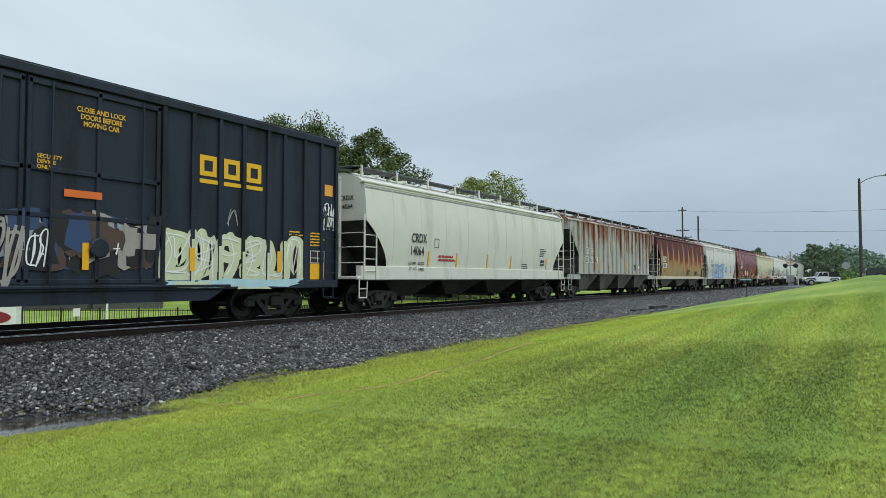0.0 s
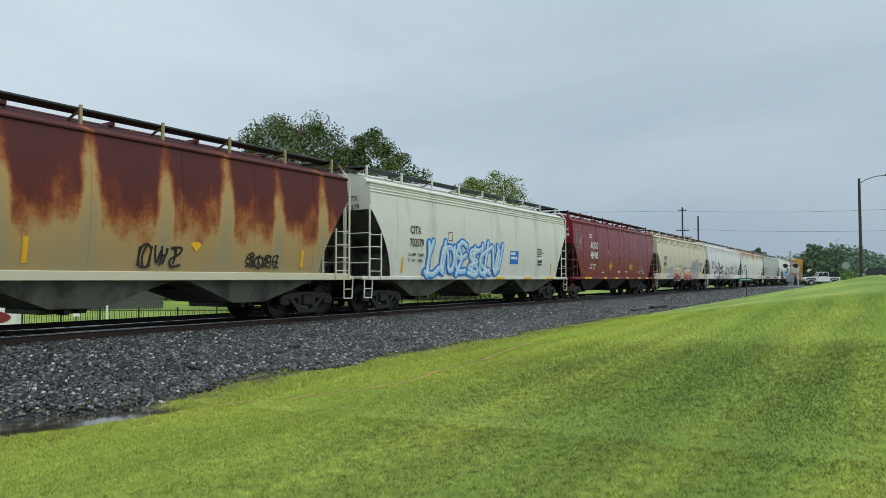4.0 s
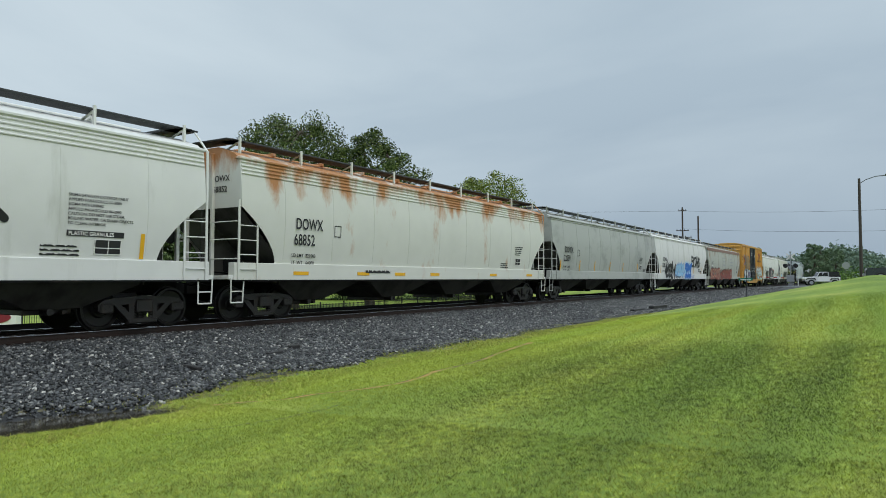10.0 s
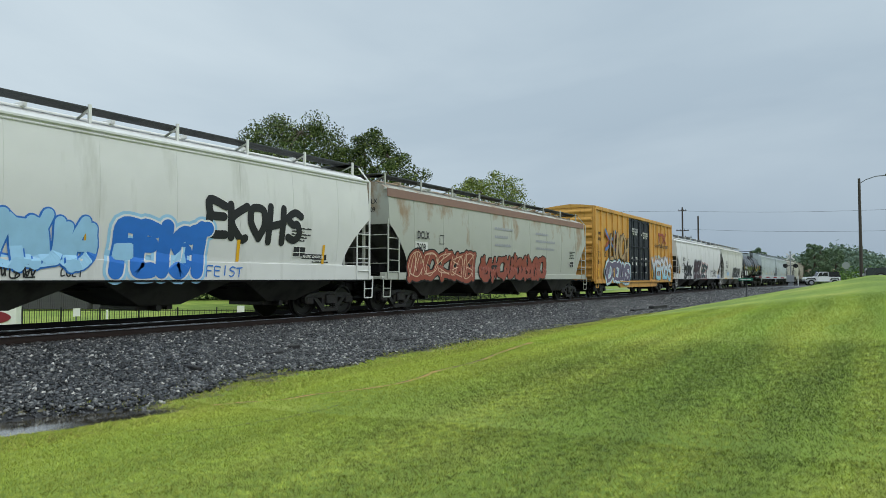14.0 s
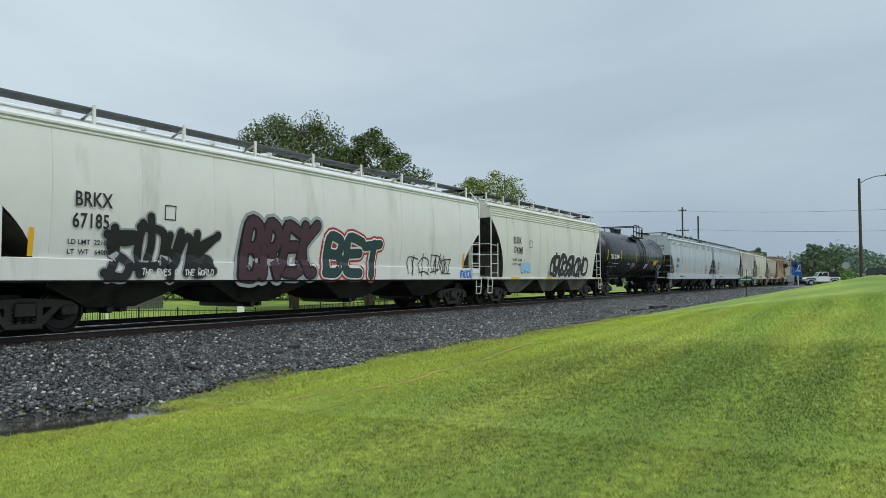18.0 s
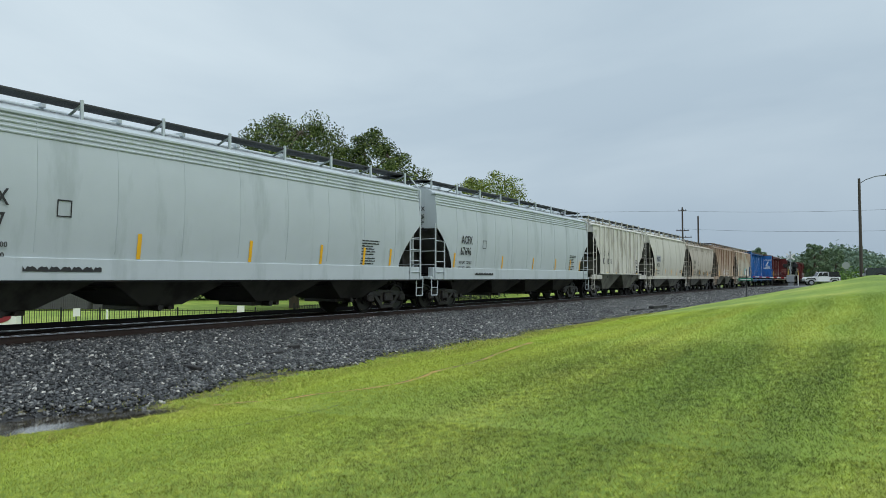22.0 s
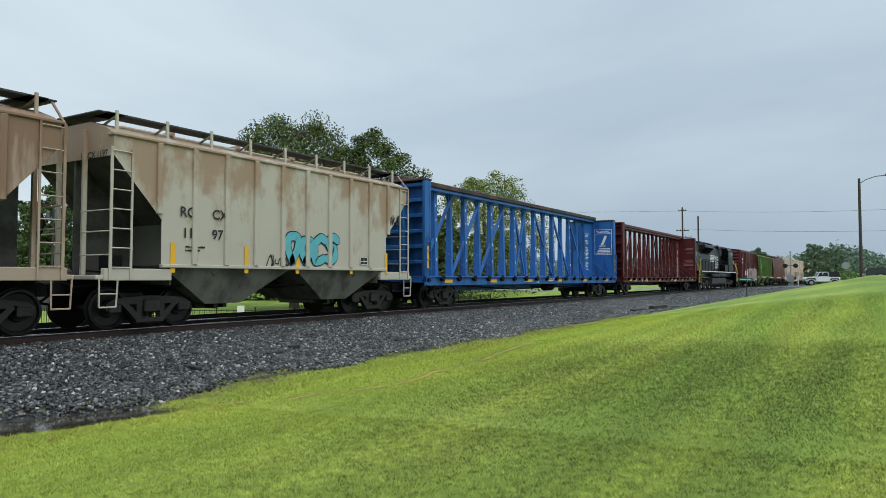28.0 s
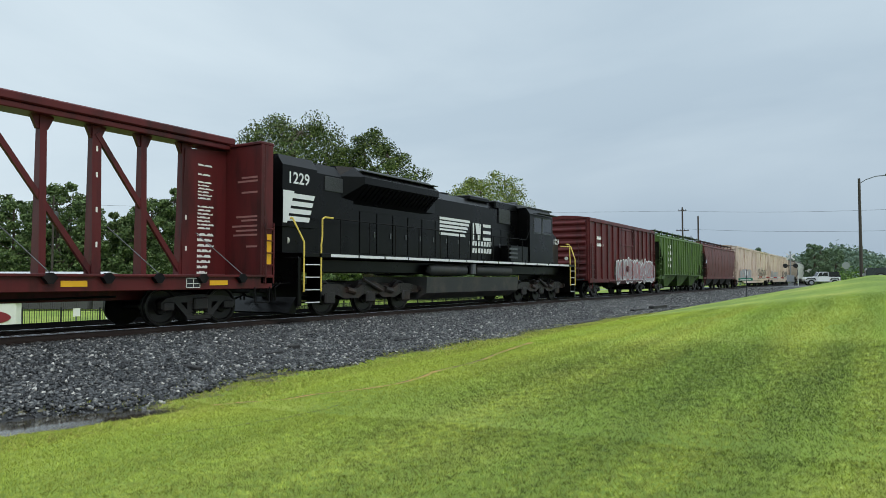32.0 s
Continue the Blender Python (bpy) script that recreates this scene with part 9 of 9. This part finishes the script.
def crossing_signal(x, y, turn, label):
    c = thing("crossing_signal", label, "crossing signal", "crossing signals")
    c.location, c.rotation_euler = (x, y, ground_height(x, y)), (0, 0, radians(turn))
    part("mast", Shape().tube((0, 0, 0), (0, 0, 4.5), 0.065, 10), M_ALU, c)
    part("base", Shape().box(-0.3, 0.3, -0.3, 0.3, 0, 0.5, 0.03), M_ALU, c)
    part("junction_box", Shape().box(-0.45, 0.45, 0.1, 0.55, 0.6, 1.5, 0.03), M_ALU, c)
    for k in (-1, 1):
        part("crossbuck_blade", Shape().bar((-0.5 * k, -0.1, 3.55), (0.5 * k, -0.1 - 0.02 * k, 4.35), 0.02, 0.2), M_SIGNWHITE, c)
    part("lamp_bar", Shape().tube((-0.85, 0, 2.75), (0.85, 0, 2.75), 0.04, 8), M_HOOD, c)
    for dx in (-0.62, 0.62):
        for dy in (-1, 1):
            h = part("lamp_hood", Shape().turned([(0, 0.3), (0.02 * dy, 0.3), (0.05 * dy, 0.16), (0.3 * dy, 0.16), (0.3 * dy, 0.13)], (dx, 0.06 * dy, 2.75), "y", 16), M_HOOD, c)
            part("lens", Shape().turned([(0, 0.13), (0.02 * dy, 0.1)], (dx, 0.13 * dy, 2.75), "y", 12), M_REDLENS, h)
    part("bell", Shape().turned([(0, 0.04), (0.05, 0.14), (0.14, 0.16), (0.18, 0.05)], (0, 0, 4.5), "z", 12), M_ALU, c)
    g = part("gate_arm", Shape().bar((0.3, -0.2, 1.1), (6.0, -0.2, 1.35), 0.05, 0.12), M_SIGNWHITE, c)
    for i in range(6):
        part("stripe", Shape().bar((0.8 + 0.9 * i, -0.2, 1.122 + 0.0395 * i), (1.2 + 0.9 * i, -0.2, 1.139 + 0.0395 * i), 0.054, 0.124), M_REDPAINT, g)
    part("counterweight", Shape().box(-0.6, -0.2, -0.3, -0.1, 0.9, 1.3, 0.02), M_HOOD, c)
    return c


crossing_signal(103.7, -5.7, 90, "grey crossing signal with lamp pairs and a lowered gate")
crossing_signal(93.0, 6.0, -90, "grey crossing signal on the far side of the track")
leaning = tagged(new("marker_post", Shape().box(-0.06, 0.06, -0.02, 0.02, 0, 1.4, 0.01).mesh("marker_post", M_SIGNWHITE)), "white marker post leaning beside the crossing", "post", "marker posts")
leaning.location, leaning.rotation_euler = (100.0, -6.9, ground_height(100, -6.9)), (radians(-14), 0, radians(90))

# street name sign
M_GREENSIGN = mat("green sign sheet", rgb(28, 112, 88), 0.4, 0, 0.1, 4)
ns = thing("street_name_sign", "green street name sign on a thin post", "sign")
ns.location, ns.rotation_euler = (65.0, -5.8, ground_height(65, -5.8)), (0, 0, radians(-68))
part("post", Shape().tube((0, 0, 0), (0, 0, 2.45), 0.03, 8), M_GRATE_DARK, ns)
part("name_blade", Shape().box(-0.65, 0.5, -0.012, 0.012, 1.5, 1.72), M_GREENSIGN, ns)
part("name_bar", Shape().box(-0.5, 0.35, -0.018, -0.014, 1.58, 1.64), M_SIGNWHITE, ns)
part("upper_plate", Shape().box(-0.1, 0.1, -0.012, 0.012, 1.95, 2.35), M_SIGNWHITE, ns)
# stop sign seen from behind
ss = thing("stop_sign", "bare grey back of a stop sign", "sign")
ss.location, ss.rotation_euler = (92.4, -12.45, ground_height(92.4, -12.45)), (0, 0, radians(-80))
part("post", Shape().box(-0.03, 0.03, -0.02, 0.02, 0, 2.9), M_GRATE, ss)
part("plate", Shape().prism([(0.42 * math.cos(radians(22.5 + 45 * i)), 2.45 + 0.42 * math.sin(radians(22.5 + 45 * i))) for i in range(8)], "y", -0.03, -0.022), M_ALU, ss)


# ---- parked vehicles ----
M_CARWHITE = mat("white car paint", rgb(214, 216, 216), 0.3, 0, 0.05, 2, coat=0.6)
M_CARDARK = mat("dark blue-grey car paint", rgb(28, 34, 44), 0.3, 0, 0.08, 2, coat=0.6)
M_TYRE = mat("tyre rubber", rgb(24, 24, 25), 0.8, 0, 0.2, 8)
M_TOP = mat("black soft top cloth", rgb(26, 27, 30), 0.8, 0, 0.15, 10)


def wheel_under(car, x, y, r=0.38):
    w = part("wheel", Shape().turned([(-0.12, r * 0.75), (-0.12, r * 0.95), (-0.06, r), (0.06, r), (0.12, r * 0.95), (0.12, r * 0.75)], (x, y, r), "y", 20), M_TYRE, car)
    part("rim", Shape().turned([(-0.125, r * 0.6), (-0.09, r * 0.2), (0.09, r * 0.2), (0.125, r * 0.6)], (x, y, r), "y", 16), M_ALU, w)


def jeep(x, y, turn):
    """Boxy four-door off-road car, nose towards +x of its own."""
    c = thing("off_road_car", "white boxy off-road car with a black soft top", "car")
    c.location, c.rotation_euler = (x, y, ground_height(x, y) + 0.02), (0, 0, radians(turn))
    part("body", Shape().prism([(-2.1, 0.55), (-2.1, 1.15), (0.55, 1.15), (0.7, 1.2), (2.0, 1.1), (2.15, 0.95), (2.15, 0.55)], "y", -0.78, 0.78), M_CARWHITE, c)
    part("cabin", Shape().prism([(-0.7, 1.15), (-0.7, 1.82), (0.35, 1.82), (0.75, 1.18)], "y", -0.72, 0.72), M_CARWHITE, c)
    part("soft_top", Shape().prism([(-2.08, 1.15), (-1.98, 1.8), (-0.7, 1.84), (-0.7, 1.15)], "y", -0.73, 0.73), M_TOP, c)
    for k in (-1, 1):
        for x0, x1 in ((-0.62, -0.06), (0.02, 0.42)):
            part("side_window", Shape().prism([(x0, 1.24), (x0, 1.74), (x1 - 0.05, 1.74), (x1 + 0.12, 1.24)], "y", k * 0.722, k * 0.732), M_GLASS_DARK, c)
        part("rear_window", Shape().prism([(-1.9, 1.25), (-1.85, 1.7), (-0.85, 1.72), (-0.85, 1.25)], "y", k * 0.735, k * 0.745), M_GLASS_DARK, c)
        part("front_fender", Shape().prism([(0.85, 0.75), (1.0, 1.0), (1.85, 1.0), (2.1, 0.8), (2.1, 0.74), (1.8, 0.92), (1.05, 0.92), (0.92, 0.72)], "y", k * 0.76, k * 0.95), M_TOP, c)
        part("rear_fender", Shape().prism([(-1.95, 0.7), (-1.8, 1.0), (-1.0, 1.0), (-0.85, 0.72), (-0.92, 0.7), (-1.05, 0.92), (-1.75, 0.92), (-1.88, 0.7)], "y", k * 0.76, k * 0.95), M_TOP, c)
        for wx in (-1.42, 1.42):
            wheel_under(c, wx, k * 0.74, 0.4)
        part("mirror", Shape().box(0.5, 0.62, min(k * 0.78, k * 1.0), max(k * 0.78, k * 1.0), 1.2, 1.4, 0.02), M_TOP, c)
        part("headlight", Shape().turned([(0, 0.1), (0.03, 0.08)], (2.15, k * 0.5, 0.88), "x", 12), M_LAMP, c)
    part("windshield", Shape().add([(0.74, -0.65, 1.22), (0.74, 0.65, 1.22), (0.42, 0.65, 1.76), (0.42, -0.65, 1.76)], [(0, 1, 2, 3)]), M_GLASS_DARK, c)
    part("bumper", Shape().box(2.15, 2.32, -0.8, 0.8, 0.5, 0.68, 0.03), M_TOP, c)
    part("spare_wheel", Shape().turned([(0, 0.3), (-0.06, 0.4), (-0.2, 0.4), (-0.24, 0.2)], (-2.1, 0, 1.0), "x", 18), M_TYRE, c)
    return c


jeep(105.0, -9.2, 110)


def pickup(x, y, turn):
    c = thing("pickup_truck", "dark blue-grey pickup truck behind the grass crest", "pickup truck")
    c.location, c.rotation_euler = (x, y, ground_height(x, y) + 0.02), (0, 0, radians(turn))
    part("body", Shape().prism([(-2.8, 0.5), (-2.8, 1.15), (1.2, 1.15), (2.6, 1.08), (2.75, 0.9), (2.75, 0.5)], "y", -0.92, 0.92), M_CARDARK, c)
    part("cab", Shape().prism([(-0.9, 1.15), (-0.75, 1.82), (0.6, 1.82), (1.3, 1.15)], "y", -0.8, 0.8), M_CARDARK, c)
    for k in (-1, 1):
        part("side_window", Shape().prism([(-0.7, 1.22), (-0.62, 1.72), (0.5, 1.72), (1.0, 1.22)], "y", k * 0.802, k * 0.812), M_GLASS_DARK, c)
        for wx in (-1.8, 1.75):
            wheel_under(c, wx, k * 0.82, 0.38)
    part("windshield", Shape().add([(1.26, -0.7, 1.2), (1.26, 0.7, 1.2), (0.64, 0.7, 1.78), (0.64, -0.7, 1.78)], [(0, 1, 2, 3)]), M_GLASS_DARK, c)
    part("bumper", Shape().box(2.75, 2.9, -0.9, 0.9, 0.45, 0.65, 0.03), M_ALU, c)
    return c


pickup(66.0, -17.3, 95)


def motions():
    start = {}
    for car, u in CARS:
        start[car.name] = u
        walk(car, [(t, pose(u - SPEED * t, 0, 0)) for t in (0, 8, 16, 24, 32)])
    # wheels roll while their car is near
    for w, car in WHEELSETS:
        x = start[car.name] + w.parent.location.x + w.location.x
        if x - 75 > 32 * SPEED:
            continue
        f0, f1 = int(max(0, (x - 75) / SPEED) * 30), int(min(32, max(0.2, (x + 3) / SPEED)) * 30)
        at, r = w.location.copy(), w.location.z
        rows = [(f / 30, -SPEED * f / 30 / r) for f in range(f0, f1 + 1)]
        if f0 > 0:
            rows = [(0.0, rows[0][1])] + rows
        if f1 < 960:
            rows.append((32.0, rows[-1][1]))
        walk(w, [(t, Matrix.Translation(at) @ Matrix.Rotation(a, 4, "Y")) for t, a in rows])


motions()
